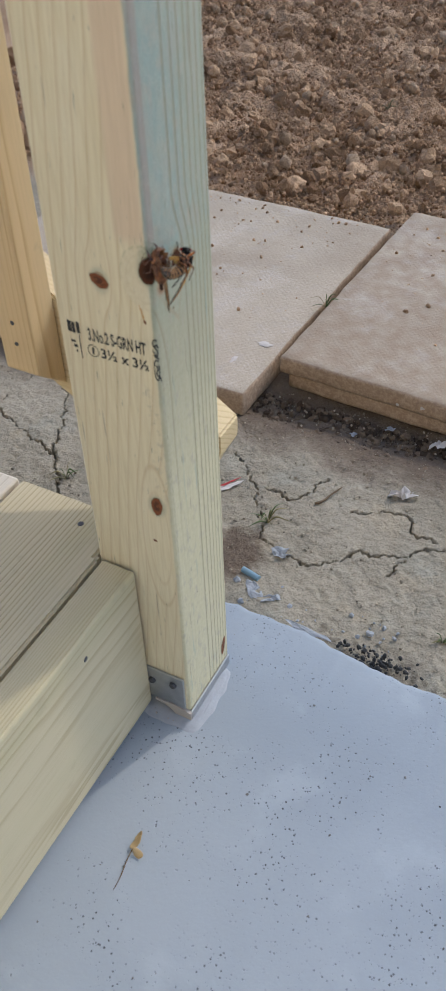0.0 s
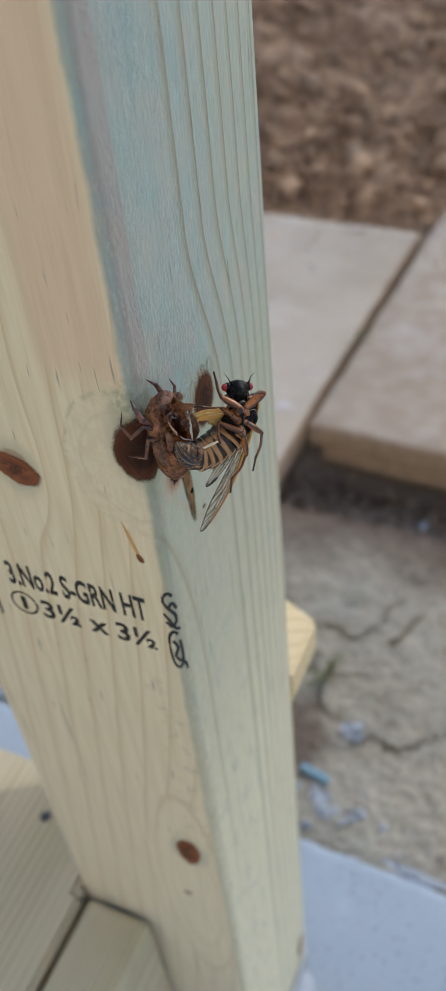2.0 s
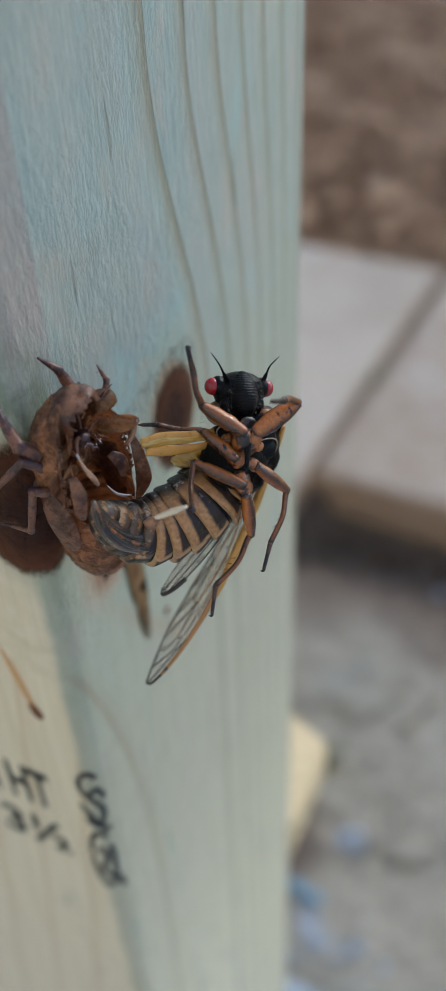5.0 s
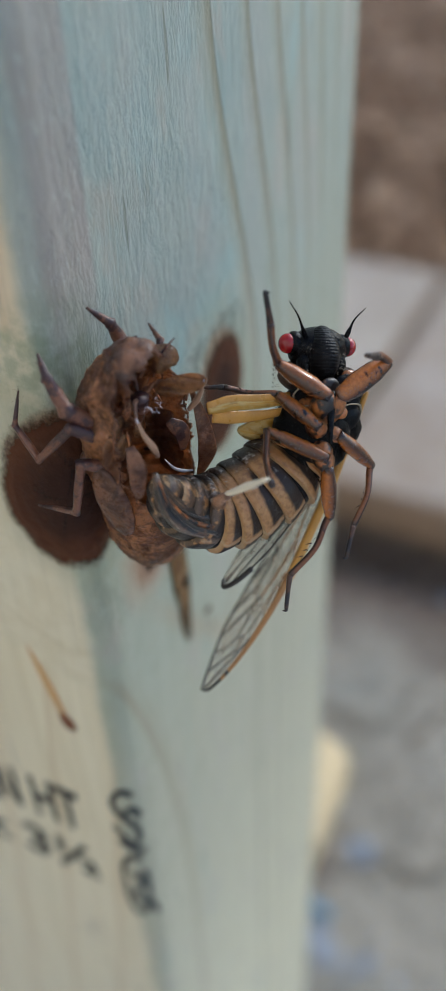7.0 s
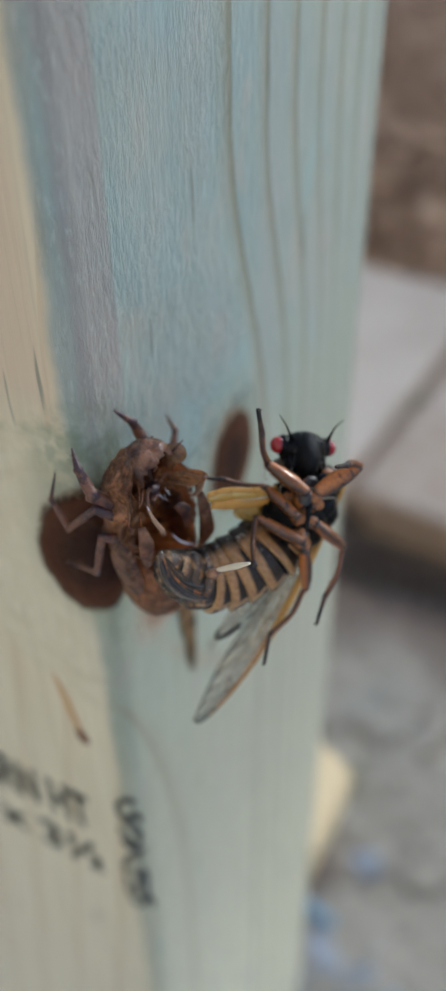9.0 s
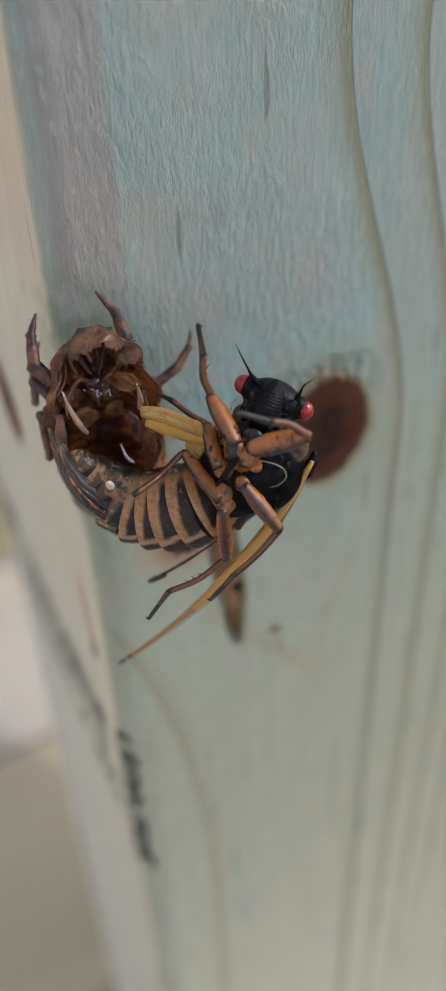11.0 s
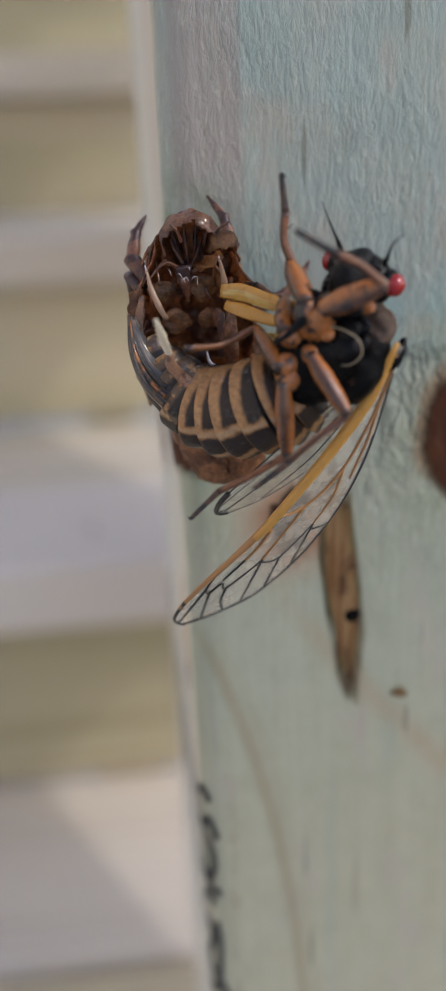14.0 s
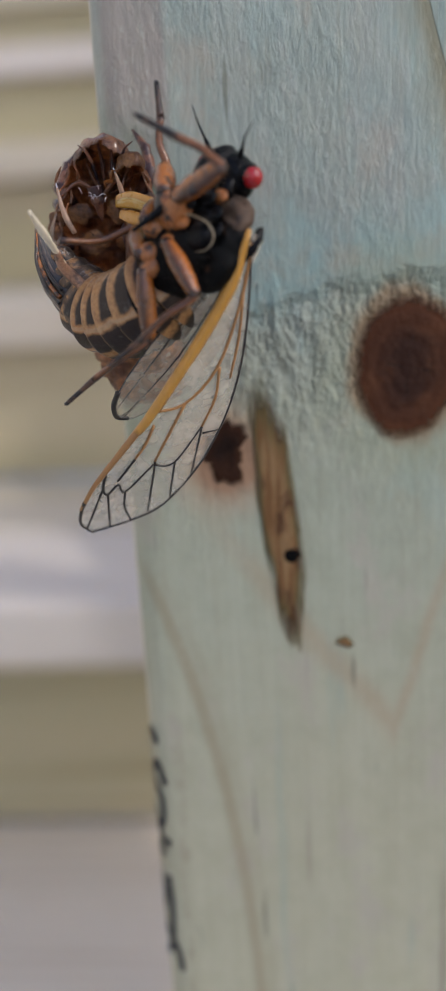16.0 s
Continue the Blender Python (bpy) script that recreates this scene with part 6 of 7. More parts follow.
def build_wings():
    # fore wing: leading edge out to the tip, round it and back along the trailing edge
    rim = [(0, -0.2), (5, -0.9), (11.4, -0.4), (19.8, 0.5), (25.4, 1.3), (30.8, 1.8), (34.9, 1.5), (37.2, 0.5), (38.2, -1.2), (36.6, -3.1), (35.0, -4.7), (32.0, -6.8), (26.5, -7.8), (21.5, -7.7), (16.6, -7.0), (11.6, -5.6), (6.2, -3.4), (0.6, -0.8)]
    smooth_rim = [(p.x, p.y) for p in spline([(a, b, 0) for a, b in rim], 4)]
    wing = part("fore_wing", film_bm(smooth_rim, lambda t: (37 * (1 - abs(2 * t - 1)) + 0.4, -2.0 - 0.4 * math.sin(t * math.pi))), FILM, cicada, "clear veined wing", smooth=True)
    wing.visible_shadow = False
    part("vein", tube_bm([wing_place(a, b, 0.00002) for a, b in rim[3:7]], [0.00043, 0.00034, 0.00026, 0.00020], 10, 4), AMBER_DARK, wing, "brown outer leading vein", smooth=True)
    part("vein", tube_bm([wing_place(a, b, 0.00002) for a, b in rim[:4] + [(22.5, 0.85)]], [0.00022, 0.00058, 0.00054, 0.00048, 0.00043], 10, 4), AMBER, wing, "thick amber leading vein", smooth=True)
    part("vein", vein_bm([(33.6, 1.65), (35.2, 1.35), (37.2, 0.5), (38.2, -1.2)], 0.00024, 0.00012), VEIN_DARK, wing, smooth=True)
    part("vein", vein_bm(rim[8:], 0.00014, 0.00013), VEIN_DARK, wing, smooth=True)
    amber = [[(1.0, -1.0), (6.4, -2.6), (13.3, -3.6), (18.0, -2.3), (19.8, 0.4)], [(13.2, -3.8), (16.5, -5.1), (20.2, -5.5)], [(2.0, -0.9), (9.0, -1.2), (19.5, -0.1)], [(18.0, -2.3), (22.0, -2.5), (25.8, -2.8)], [(5.5, -2.4), (9.5, -4.1), (14.0, -5.5)], [(21.3, -0.4), (23.8, -0.7), (26.0, -0.6)]]
    dark = [[(26.0, -0.6), (29.5, -0.3)], [(25.8, -2.8), (26.3, -3.4), (25.4, -5.0), (20.2, -5.5)], [(28.9, 1.4), (31.1, 0.7), (31.8, -0.2), (30.0, -0.6), (30.9, -1.8), (26.2, -2.9)], [(31.1, 0.7), (37.7, -0.5)], [(31.8, -0.2), (36.8, -2.8)], [(30.9, -1.8), (33.3, -2.9), (35.1, -4.6)], [(26.4, -3.1), (33.2, -5.7)], [(25.4, -5.0), (30.4, -7.0)], [(20.2, -5.5), (26.7, -7.7)], [(21.0, -6.0), (20.2, -7.4)]]
    for v in amber:
        part("vein", vein_bm(v, 0.00017, 0.00013), AMBER_DARK, wing, smooth=True)
    for k, v in enumerate(dark):
        part("vein", vein_bm(v, 0.00016 if k == 2 else 0.00013, 0.00011), VEIN_DARK, wing, smooth=True)
    # hind wing, shorter, standing off from the fore wing
    lean = 0.000225
    out = [(3.0, -0.5), (10.0, 1.7), (17.0, 2.6), (22.6, 2.3), (25.2, 0.9), (25.0, -0.9), (21.0, -3.2), (13.0, -4.6), (4.0, -2.4)]
    line = [(p.x, p.y) for p in spline([(a, b, 0) for a, b in out], 4)]
    hind = part("hind_wing", film_bm(line, lambda t: (3.5 + 21 * (1 - abs(2 * t - 1)), -0.4), lean), FILM, cicada, "short clear hind wing with a dark tip", smooth=True)
    hind.visible_shadow = False
    for v, r in ((out[:4], 0.00010), ([(21.5, 2.45), (23.6, 1.9), (25.2, 0.7), (25.0, -0.6)], 0.00030), ([(5, 0), (14, 1.0), (24.6, 1.3)], 0.00008), ([(5, -1), (15, -1.0), (24.8, 0.0)], 0.00008), ([(5, -1.5), (14, -2.8), (22.5, -2.6)], 0.00007), (out[5:], 0.00006)):
        part("vein", vein_bm(v, r, r * 0.8, lean), VEIN_DARK, hind, smooth=True)


SHELL_AT = Vector((0.0063, 0.0024, 0.5475))


def shell_place(s, a, out=0.0):
    """On the cast skin: s from head (0) to tail (1), a round it (0: split back, towards +x)."""
    keys = [0.0, 0.04, 0.12, 0.24, 0.38, 0.5, 0.62, 0.78, 0.9, 0.97, 1.0]
    wide = np.interp(s, keys, [0.0016, 0.0032, 0.0046, 0.0054, 0.0056, 0.0052, 0.0052, 0.0049, 0.0042, 0.0032, 0.0006])
    deep = np.interp(s, keys, [0.0014, 0.0031, 0.0043, 0.0049, 0.0052, 0.0048, 0.0049, 0.0046, 0.0038, 0.0028, 0.0006])
    if s > 0.5:
        k = (s - 0.5) * 16 % 1
        wide, deep = wide * (0.935 + 0.085 * k), deep * (0.935 + 0.085 * k)
    else:
        pinch = 0.05 * math.cos(s * 40) * math.cos(a * 2)
        wide, deep = wide * (1 + pinch), deep * (1 + pinch)
    z = SHELL_AT.z + 0.0143 - 0.0272 * s
    bow = 0.0010 * math.sin(s * math.pi) - 0.0006
    ca, sa = math.cos(a), math.sin(a)
    # the two halves of the split stand apart, one further than the other
    gape = math.sin(math.pi * min(s / 0.56, 1.0)) * max(0.0, ca + 0.3)
    bow += gape * (0.0052 * max(0.0, sa) + 0.0020 * max(0.0, -sa))
    return Vector((SHELL_AT.x + bow + (deep + out) * ca, SHELL_AT.y + (wide + out) * sa + 0.0008 * (s - 0.3) + 0.0042 * max(0.0, s - 0.45), z + 0.0008 * ca * (1 - s)))


SPLIT_S, SPLIT_A = [0.0, 0.03, 0.12, 0.38, 0.52, 0.60], [0.9, 1.15, 1.42, 1.46, 1.15, 0.0]


def bowl_bm(centre, half, out, cut, rough, seed):
    """A thin hollow bowl: an uneven ellipsoid without the part that faces out."""
    c, out = Vector(centre), Vector(out).normalized()
    bm = blob_bm(c, (half[0], 0, 0), (0, half[1], 0), (0, 0, half[2]), 26, 32, lambda p, u: p + u * rough * noise.noise(p * 900 + Vector((seed, 0, 0))))
    gone = [f for f in bm.faces if (f.calc_center_median() - c).normalized().dot(out) > cut + 0.14 * noise.noise(f.calc_center_median() * 1700)]
    bmesh.ops.delete(bm, geom=gone, context="FACES")
    return bm


def build_shell():
    ob = thing("cicada_shell", tuple(SHELL_AT), "split empty brown nymph skin clinging to the post's corner", "insect shell")
    bm = bmesh.new()
    rows, cols = 150, 110
    grid = {}
    uvl = bm.loops.layers.uv.verify()

    def opened(s, a):
        half = np.interp(s, SPLIT_S, SPLIT_A)
        torn = noise.noise(Vector((s * 26, 3.0 if a > 0 else 9.0, 0))) + 0.5 * noise.noise(Vector((s * 70, 5.0 if a > 0 else 1.0, 0)))
        return abs(a) < half + 0.16 * torn

    for i in range(rows + 1):
        for j in range(cols):
            s, a = i / rows, -math.pi + 2 * math.pi * j / cols
            q = Vector((s * 9, math.cos(a) * 2.6, math.sin(a) * 2.6))
            soft = 0.55 if s < 0.5 else 0.08
            crumple = 0.00034 * noise.noise(q) + 0.00016 * noise.noise(q * 4)
            crumple -= soft * 0.00060 * max(0, 1 - 5 * abs(noise.noise(q * 1.7 + Vector((7, 3, 1))))) ** 1.5
            crumple -= soft * 0.00035 * max(0, 1 - 4 * abs(noise.noise(q * 3.9 + Vector((2, 9, 4))))) ** 1.5
            grid[i, j] = bm.verts.new(shell_place(s, a, crumple))
    for i in range(rows):
        for j in range(cols):
            s, a = (i + 0.5) / rows, -math.pi + 2 * math.pi * (j + 0.5) / cols
            if not opened(s, a):
                k = (j + 1) % cols
                face = bm.faces.new((grid[i, j], grid[i + 1, j], grid[i + 1, k], grid[i, k]))
                for loop, v in zip(face.loops, (i, i + 1, i + 1, i)):
                    loop[uvl].uv = (j / cols, v / rows)
    bmesh.ops.delete(bm, geom=[v for v in bm.verts if not v.link_faces], context="VERTS")
    bmesh.ops.recalc_face_normals(bm, faces=bm.faces)
    skin = part("skin", bm, [SHELL, SHELL_BACKLIT], ob, smooth=True)
    mod = skin.modifiers.new("wall", "SOLIDIFY")
    mod.thickness, mod.offset, mod.material_offset = 0.00022, -1, 1
    # curled edges of the split
    for sgn in (-1, 1):
        lip = []
        for s in np.linspace(0.045, 0.60, 14):
            half = np.interp(s, SPLIT_S, SPLIT_A)
            lip.append(shell_place(s, sgn * half, 0.00005 + 0.00025 * math.sin(s * 40)))
        part("split_edge", tube_bm(lip, [0.00006, 0.00013, 0.00008, 0.00013, 0.00006], 8, 3), SHELL_PLAIN, ob, smooth=True)
    # hollow head, its ribs and the clear caps of the eyes
    head = part("head_capsule", bowl_bm((0.0072, 0.0022, 0.5603), (0.0030, 0.0031, 0.0030), (0.85, -0.05, -0.35), 0.42, 0.0005, 2.0), [SHELL_PLAIN, SHELL_BACKLIT], ob, "crumpled hollow head of the cast skin", smooth=True)
    mod = head.modifiers.new("wall", "SOLIDIFY")
    mod.thickness, mod.offset, mod.material_offset = 0.00018, -1, 1
    for dy in (-0.0013, -0.0004, 0.0005, 0.0014):
        part("rib", tube_bm([(0.0066, 0.0022 + dy * 1.5, 0.5626), (0.0055, 0.0022 + dy * 1.2, 0.5606), (0.0064, 0.0022 + dy * 0.7, 0.5584)], [0.00012, 0.00024, 0.00012], 8, 5), SHELL_LEG, head, smooth=True)
    for c, h, o, k in (((0.0085, 0.0052, 0.5600), (0.0015, 0.0015, 0.0014), (0.3, 0.1, -0.9), 3.0)),:
        cap = part("eye_cap", bowl_bm(c, h, o, 0.45, 0.0003, k), EYE_CAP, head, "clear olive cap of an empty eye", smooth=True)
        mod = cap.modifiers.new("wall", "SOLIDIFY")
        mod.thickness = 0.00012
    # olive film and an amber flap at the far edge of the split
    part("torn_film", blob_bm((0.0113, 0.0036, 0.5588), (0.0023, 0.0009, 0.0005), (-0.0002, 0.0006, 0.0008), (0.00008, -0.00016, 0.00014), 14, 22, lambda p, u: p + Vector((0.35, -0.69, 0.64)) * 0.00025 * math.sin(u.x * 4 + u.y * 6)), EYE_CAP, ob, "olive-yellow torn film", smooth=True)
    part("torn_film", tube_bm([(0.0112, 0.0056, 0.5572), (0.0124, 0.0053, 0.5540), (0.0128, 0.0052, 0.5505), (0.0118, 0.0050, 0.5472)], [0.0002, 0.0007, 0.0010, 0.0003], 14, 6, flat=0.14, side=(0.6, -0.7, 0.2)), SHELL_PLAIN, ob, "amber flap of the split skin", smooth=True)
    # crumpled strips of lining left round the head and along the split
    rng = random.Random(15)
    for k in range(12):
        c = Vector((rng.uniform(0.0066, 0.0092), rng.choice((rng.uniform(-0.0024, -0.0008), rng.uniform(0.0034, 0.0054))), rng.uniform(0.5530, 0.5600)))
        d = Vector((rng.uniform(-0.2, 0.7), rng.uniform(-0.3, 0.3), rng.uniform(-1, -0.5))).normalized() * rng.uniform(0.0009, 0.0016)
        bend = Vector((rng.uniform(-1, 1), rng.uniform(-1, 1), rng.uniform(-0.4, 0.4))) * 0.0004
        part("lining_strip", tube_bm([c - d, c - d * 0.3 + bend, c + d * 0.4 + bend, c + d], [0.00006, rng.uniform(0.00012, 0.00026), rng.uniform(0.00010, 0.00022), 0.00005], 10, 4, flat=0.5), (SHELL_PLAIN, SHELL_BACKLIT)[k % 2], ob, smooth=True)
    # a tuft of fine threads at the mouth of the hollow face
    for k in range(9):
        c = Vector((0.0090 + rng.uniform(-0.0004, 0.0006), 0.0014 + rng.uniform(-0.0014, 0.0014), 0.5572 + rng.uniform(-0.0006, 0.0006)))
        d = Vector((rng.uniform(0.2, 1.0), rng.uniform(-1, 1), rng.uniform(-0.6, 0.9))).normalized() * rng.uniform(0.0005, 0.0011)
        part("white_thread", tube_bm([c, c + d * 0.5 + Vector((0, 0, 0.0002)), c + d], [0.00003, 0.000045, 0.00002], 6, 3), THREAD, ob, smooth=True)
    # feelers and wing pads
    for y in (-0.0012, 0.0018):
        part("feeler", limb_bm([SHELL_AT + Vector((0.0022, y, 0.0130)), SHELL_AT + Vector((0.0030, y * 1.4, 0.0142)), SHELL_AT + Vector((0.0034, y * 1.9, 0.0147))], [0.0002, 0.00014, 0.00006], 6), SHELL_LEG, ob)
    for y, s in ((-0.0055, -1), (0.0057, 1)):
        part("wing_pad", blob_bm(SHELL_AT + Vector((0.0004, y, 0.0008)), (0.0020, 0, 0), (0, 0.0007, 0), (0, 0, 0.0042), 20, 24, lambda p, u, s=s: p + Vector((-0.0006 * u.z, s * 0.0003 * u.z, 0)) + Vector((0.3, s, 0)) * 0.00016 * noise.noise(p * 900)), SHELL_PLAIN, ob, smooth=True)
    # folds and cells inside
    rng = random.Random(4)
    for k in range(16):
        a, s, r = rng.uniform(1.9, 4.4), 0.14 + 0.027 * k, rng.uniform(0.0006, 0.0011)
        q = shell_place(s, a, -0.0003 - r * 0.3)
        part("inner_fold", blob_bm(q, (r, r * 0.2, 0), (0, r * 1.1, 0), (0, 0, r * 0.8), 10, 14), (SHELL_PLAIN, SHELL_BACKLIT)[k % 2], ob, smooth=True)
    part("white_thread", tube_bm([(0.0091, 0.0031, 0.5499), (0.0100, 0.0032, 0.5490), (0.0110, 0.0034, 0.5488), (0.0119, 0.0036, 0.5490)], [0.00005, 0.00016, 0.00019, 0.00006], 8, 4), THREAD, ob, "white breathing-tube lining", smooth=True)
    for q in ([(0.0100, -0.0024, 0.5581), (0.0103, -0.0021, 0.5566), (0.0108, -0.0015, 0.5549), (0.0107, -0.0008, 0.5535)], [(0.0132, 0.0044, 0.5590), (0.0127, 0.0047, 0.5577), (0.0121, 0.0049, 0.5565), (0.0112, 0.0050, 0.5552)]):
        f = part("funnel", tube_bm(q, [0.00012, 0.00024, 0.00034, 0.00024], 10, 4), FUNNEL, ob, "pale translucent leg lining", smooth=True)
        part("white_thread", tube_bm([q[0], Vector(q[0]) + (Vector(q[0]) - Vector(q[1])) * 0.35], [0.00012, 0.00005], 8, 1), THREAD, f, smooth=True)
    # folds of the hollow face
    for q, r in (([(0.0098, -0.0022, 0.5572), (0.0086, -0.0004, 0.5586), (0.0079, 0.0018, 0.5574), (0.0088, 0.0036, 0.5586), (0.0108, 0.0046, 0.5578)], 0.00038), ([(0.0078, 0.0018, 0.5576), (0.0068, 0.0008, 0.5592), (0.0066, 0.0002, 0.5607)], 0.00030), ([(0.0078, 0.0018, 0.5576), (0.0068, 0.0028, 0.5592), (0.0066, 0.0034, 0.5607)], 0.00030), ([(0.0062, -0.0030, 0.5545), (0.0050, -0.0005, 0.5552), (0.0050, 0.0035, 0.5550), (0.0062, 0.0062, 0.5542)], 0.00034), ([(0.0062, -0.0032, 0.5515), (0.0045, -0.0005, 0.5518), (0.0045, 0.0035, 0.5518), (0.0062, 0.0064, 0.5513)], 0.00034)):
        part("inner_ridge", tube_bm(q, [r * 0.3, r * 0.6, r * 0.7, r * 0.6, r * 0.3], 8, 4), SHELL_PLAIN, ob, smooth=True)
    # rounded amber cells of the hollow face and chest
    for q, rx, ry, rz in (((0.0066, -0.0009, 0.5556), 0.0007, 0.0011, 0.0009), ((0.0066, 0.0033, 0.5557), 0.0007, 0.0011, 0.0010), ((0.0062, 0.0004, 0.5524), 0.0007, 0.0012, 0.0010), ((0.0062, 0.0038, 0.5526), 0.0007, 0.0010, 0.0009), ((0.0072, -0.0036, 0.5545), 0.0009, 0.0007, 0.0012)):
        part("amber_cell", blob_bm(q, (rx * 0.32, 0, 0), (0, ry * 1.25, 0), (0, 0, rz * 1.25), 14, 18, lambda p, u: p + u * 0.00040 * noise.noise(p * 1100)), SHELL_CELL, ob, smooth=True)
    part("beak_sheath", limb_bm([(0.0082, 0.0012, 0.5582), (0.0080, 0.0014, 0.5566), (0.0076, 0.0016, 0.5546)], [0.0009, 0.0007, 0.0001], 10), SHELL_LEG, ob, "dark hollow beak lining", smooth=True)
    # dark torn film inside the split
    for q, r, mat in (([(0.0094, 0.0040, 0.5540), (0.0104, 0.0046, 0.5526), (0.0104, 0.0046, 0.5504)], 0.0009, SHELL_LEG), ([(0.0092, -0.0030, 0.5556), (0.0100, -0.0034, 0.5538), (0.0099, -0.0034, 0.5512), (0.0094, -0.0028, 0.5494)], 0.0009, SHELL_PLAIN)):
        part("torn_film", tube_bm(q, [r * 0.5, r, r * 0.8, r * 0.3], 12, 5, flat=0.12, side=(0.5, -0.8, 0.2)), mat, ob, smooth=True)
    legs = [
        [(0.0047, -0.0022, 0.5566), (0.0033, -0.0036, 0.5585), (0.0013, -0.0030, 0.5610), (-0.0002, -0.0018, 0.5626)],
        [(0.0053, -0.0028, 0.5556), (0.0038, -0.0040, 0.5569), (-0.0011, -0.0034, 0.5515), (-0.0039, -0.0026, 0.5543), (-0.0038, -0.0012, 0.5574)],
        [(0.0059, -0.0027, 0.5522), (0.0043, -0.0040, 0.5530), (0.0024, -0.0036, 0.5461), (-0.0039, -0.0016, 0.5434)],
        [(0.0043, 0.0054, 0.5569), (0.0037, 0.0066, 0.5596), (0.0027, 0.0061, 0.5622), (0.0013, 0.0046, 0.5643)],
        [(0.0043, 0.0075, 0.5521), (0.0039, 0.0123, 0.5544), (0.0033, 0.0141, 0.5562), (0.0014, 0.0152, 0.5572)],
        [(0.0043, 0.0077, 0.5472), (0.0024, 0.0112, 0.5459), (0.0010, 0.0132, 0.5435)],
    ]
    for k, q in enumerate(legs):
        thick = [0.00085, 0.00085, 0.00058, 0.00014] if k in (0, 3) else [0.00068, 0.00056, 0.00044, 0.00032, 0.00012]
        leg = part("claw_leg" if k in (0, 3) else "leg", limb_bm(q, thick[: len(q)] if k in (0, 3) else thick[: len(q) - 1] + [0.0001]), SHELL_LEG, ob, smooth=True)
        roots = []
        for a, b in zip(q, q[1:]):
            a, b = Vector(a), Vector(b)
            roots += [(a.lerp(b, rng.random()), Vector((rng.uniform(-1, 1), rng.uniform(-1, 1), rng.uniform(-1, 1)))) for _ in range(26)]
        part("bristles", hairs_bm(roots, 0.0009, 0.000022, k), SHELL_LEG, leg)
    roots = [(shell_place(rng.uniform(0.02, 0.5), rng.uniform(1.4, 4.9)), Vector((rng.uniform(-1, 1), rng.uniform(-1, 1), rng.uniform(0, 1)))) for _ in range(240)]
    part("bristles", hairs_bm(roots, 0.0007, 0.00002, 9), SHELL_LEG, ob)
    return ob


# ---- litter ----
def build_dry_leaf():
    ob = thing("dry_leaf", (0.024, -0.156, 0.0), "small curled dry tan leaf with a stem on the concrete", "leaf")
    for c, ax, ay in (((0.0225, -0.150, 0.0035), (0.002, 0.007, 0.003), (0.004, -0.001, 0.002)), ((0.0300, -0.158, 0.0030), (0.006, -0.002, -0.001), (0.002, 0.003, 0.002)), ((0.0215, -0.143, 0.003), (0.001, 0.005, 0.002), (0.003, -0.001, 0.001))):
        part("blade", blob_bm(c, ax, ay, Vector(ax).cross(Vector(ay)).normalized() * 0.0010, 10, 14, lambda p, u: p + Vector((0, 0, 0.003 * u.x * u.x + 0.0015 * u.y * u.x))), LEAF_DRY, ob, smooth=True)
    part("stem", tube_bm([(0.0225, -0.153, 0.003), (0.0235, -0.168, 0.003), (0.0262, -0.183, 0.002), (0.0270, -0.198, 0.0008)], [0.0007, 0.0006, 0.0005, 0.0003], 7, 4), LEAF_DARK, ob, smooth=True)
    return ob


def build_scrap(at, size, turn, material, label, seed):
    """A crumpled flake or scrap with some thickness."""
    rng = random.Random(seed)
    ob = thing("scrap", at, label, "litter")
    rot = Matrix.Rotation(radians(turn), 3, "Z")
    o = Vector((rng.uniform(0, 50), rng.uniform(0, 50), 0))

    def crumple(p, u):
        q = Vector((u.x * size[0], u.y * size[1], 0))
        a = round(math.atan2(u.y, u.x) * 1.6) / 1.6
        k = 1 + 0.80 * noise.noise(Vector((math.cos(a) * 2.6, math.sin(a) * 2.6, seed * 1.7)))
        h = size[2] * (0.5 + 1.3 * noise.noise(q * 150 + o)) + u.z * 0.0007
        return Vector(at) + rot @ (q * k) + Vector((0, 0, max(h, 0.0004)))

    part("flake", blob_bm(at, (1, 0, 0), (0, 1, 0), (0, 0, 1), 12, 18, crumple), material, ob)
    return ob


def build_weed(at, blades, height, seed, label="small tuft of dry green weeds in the soil"):
    rng = random.Random(seed)
    ob = thing("weed", at, label, "weed")
    for k in range(blades):
        a, r, h = rng.uniform(0, 6.3), rng.uniform(0.3, 1.0) * height, rng.uniform(0.3, 1.0) * height
        q = [Vector(at), Vector(at) + Vector((math.cos(a) * r * 0.4, math.sin(a) * r * 0.4, h * 0.7)), Vector(at) + Vector((math.cos(a) * r, math.sin(a) * r, h * 0.55))]
        part("leaf", tube_bm(q, [0.0010, 0.0016, 0.0002], 6, 4, flat=0.25), (WEED_GREEN, WEED_DRY)[k % 3 == 0], ob, smooth=True)
    return ob


def build_twig(a, b, r, seed):
    rng = random.Random(seed)
    a, b = Vector(a), Vector(b)
    ob = thing("twig", tuple((a + b) / 2), "thin dry brown twig on the soil", "twig")
    q = [a + (b - a) * t + Vector((rng.uniform(-1, 1), rng.uniform(-1, 1), 0.3)) * (b - a).length * 0.05 for t in (0, 0.3, 0.6, 1)]
    part("stick", tube_bm(q, [r, r * 0.8, r * 0.5], 7, 4), LEAF_DARK, ob, smooth=True)


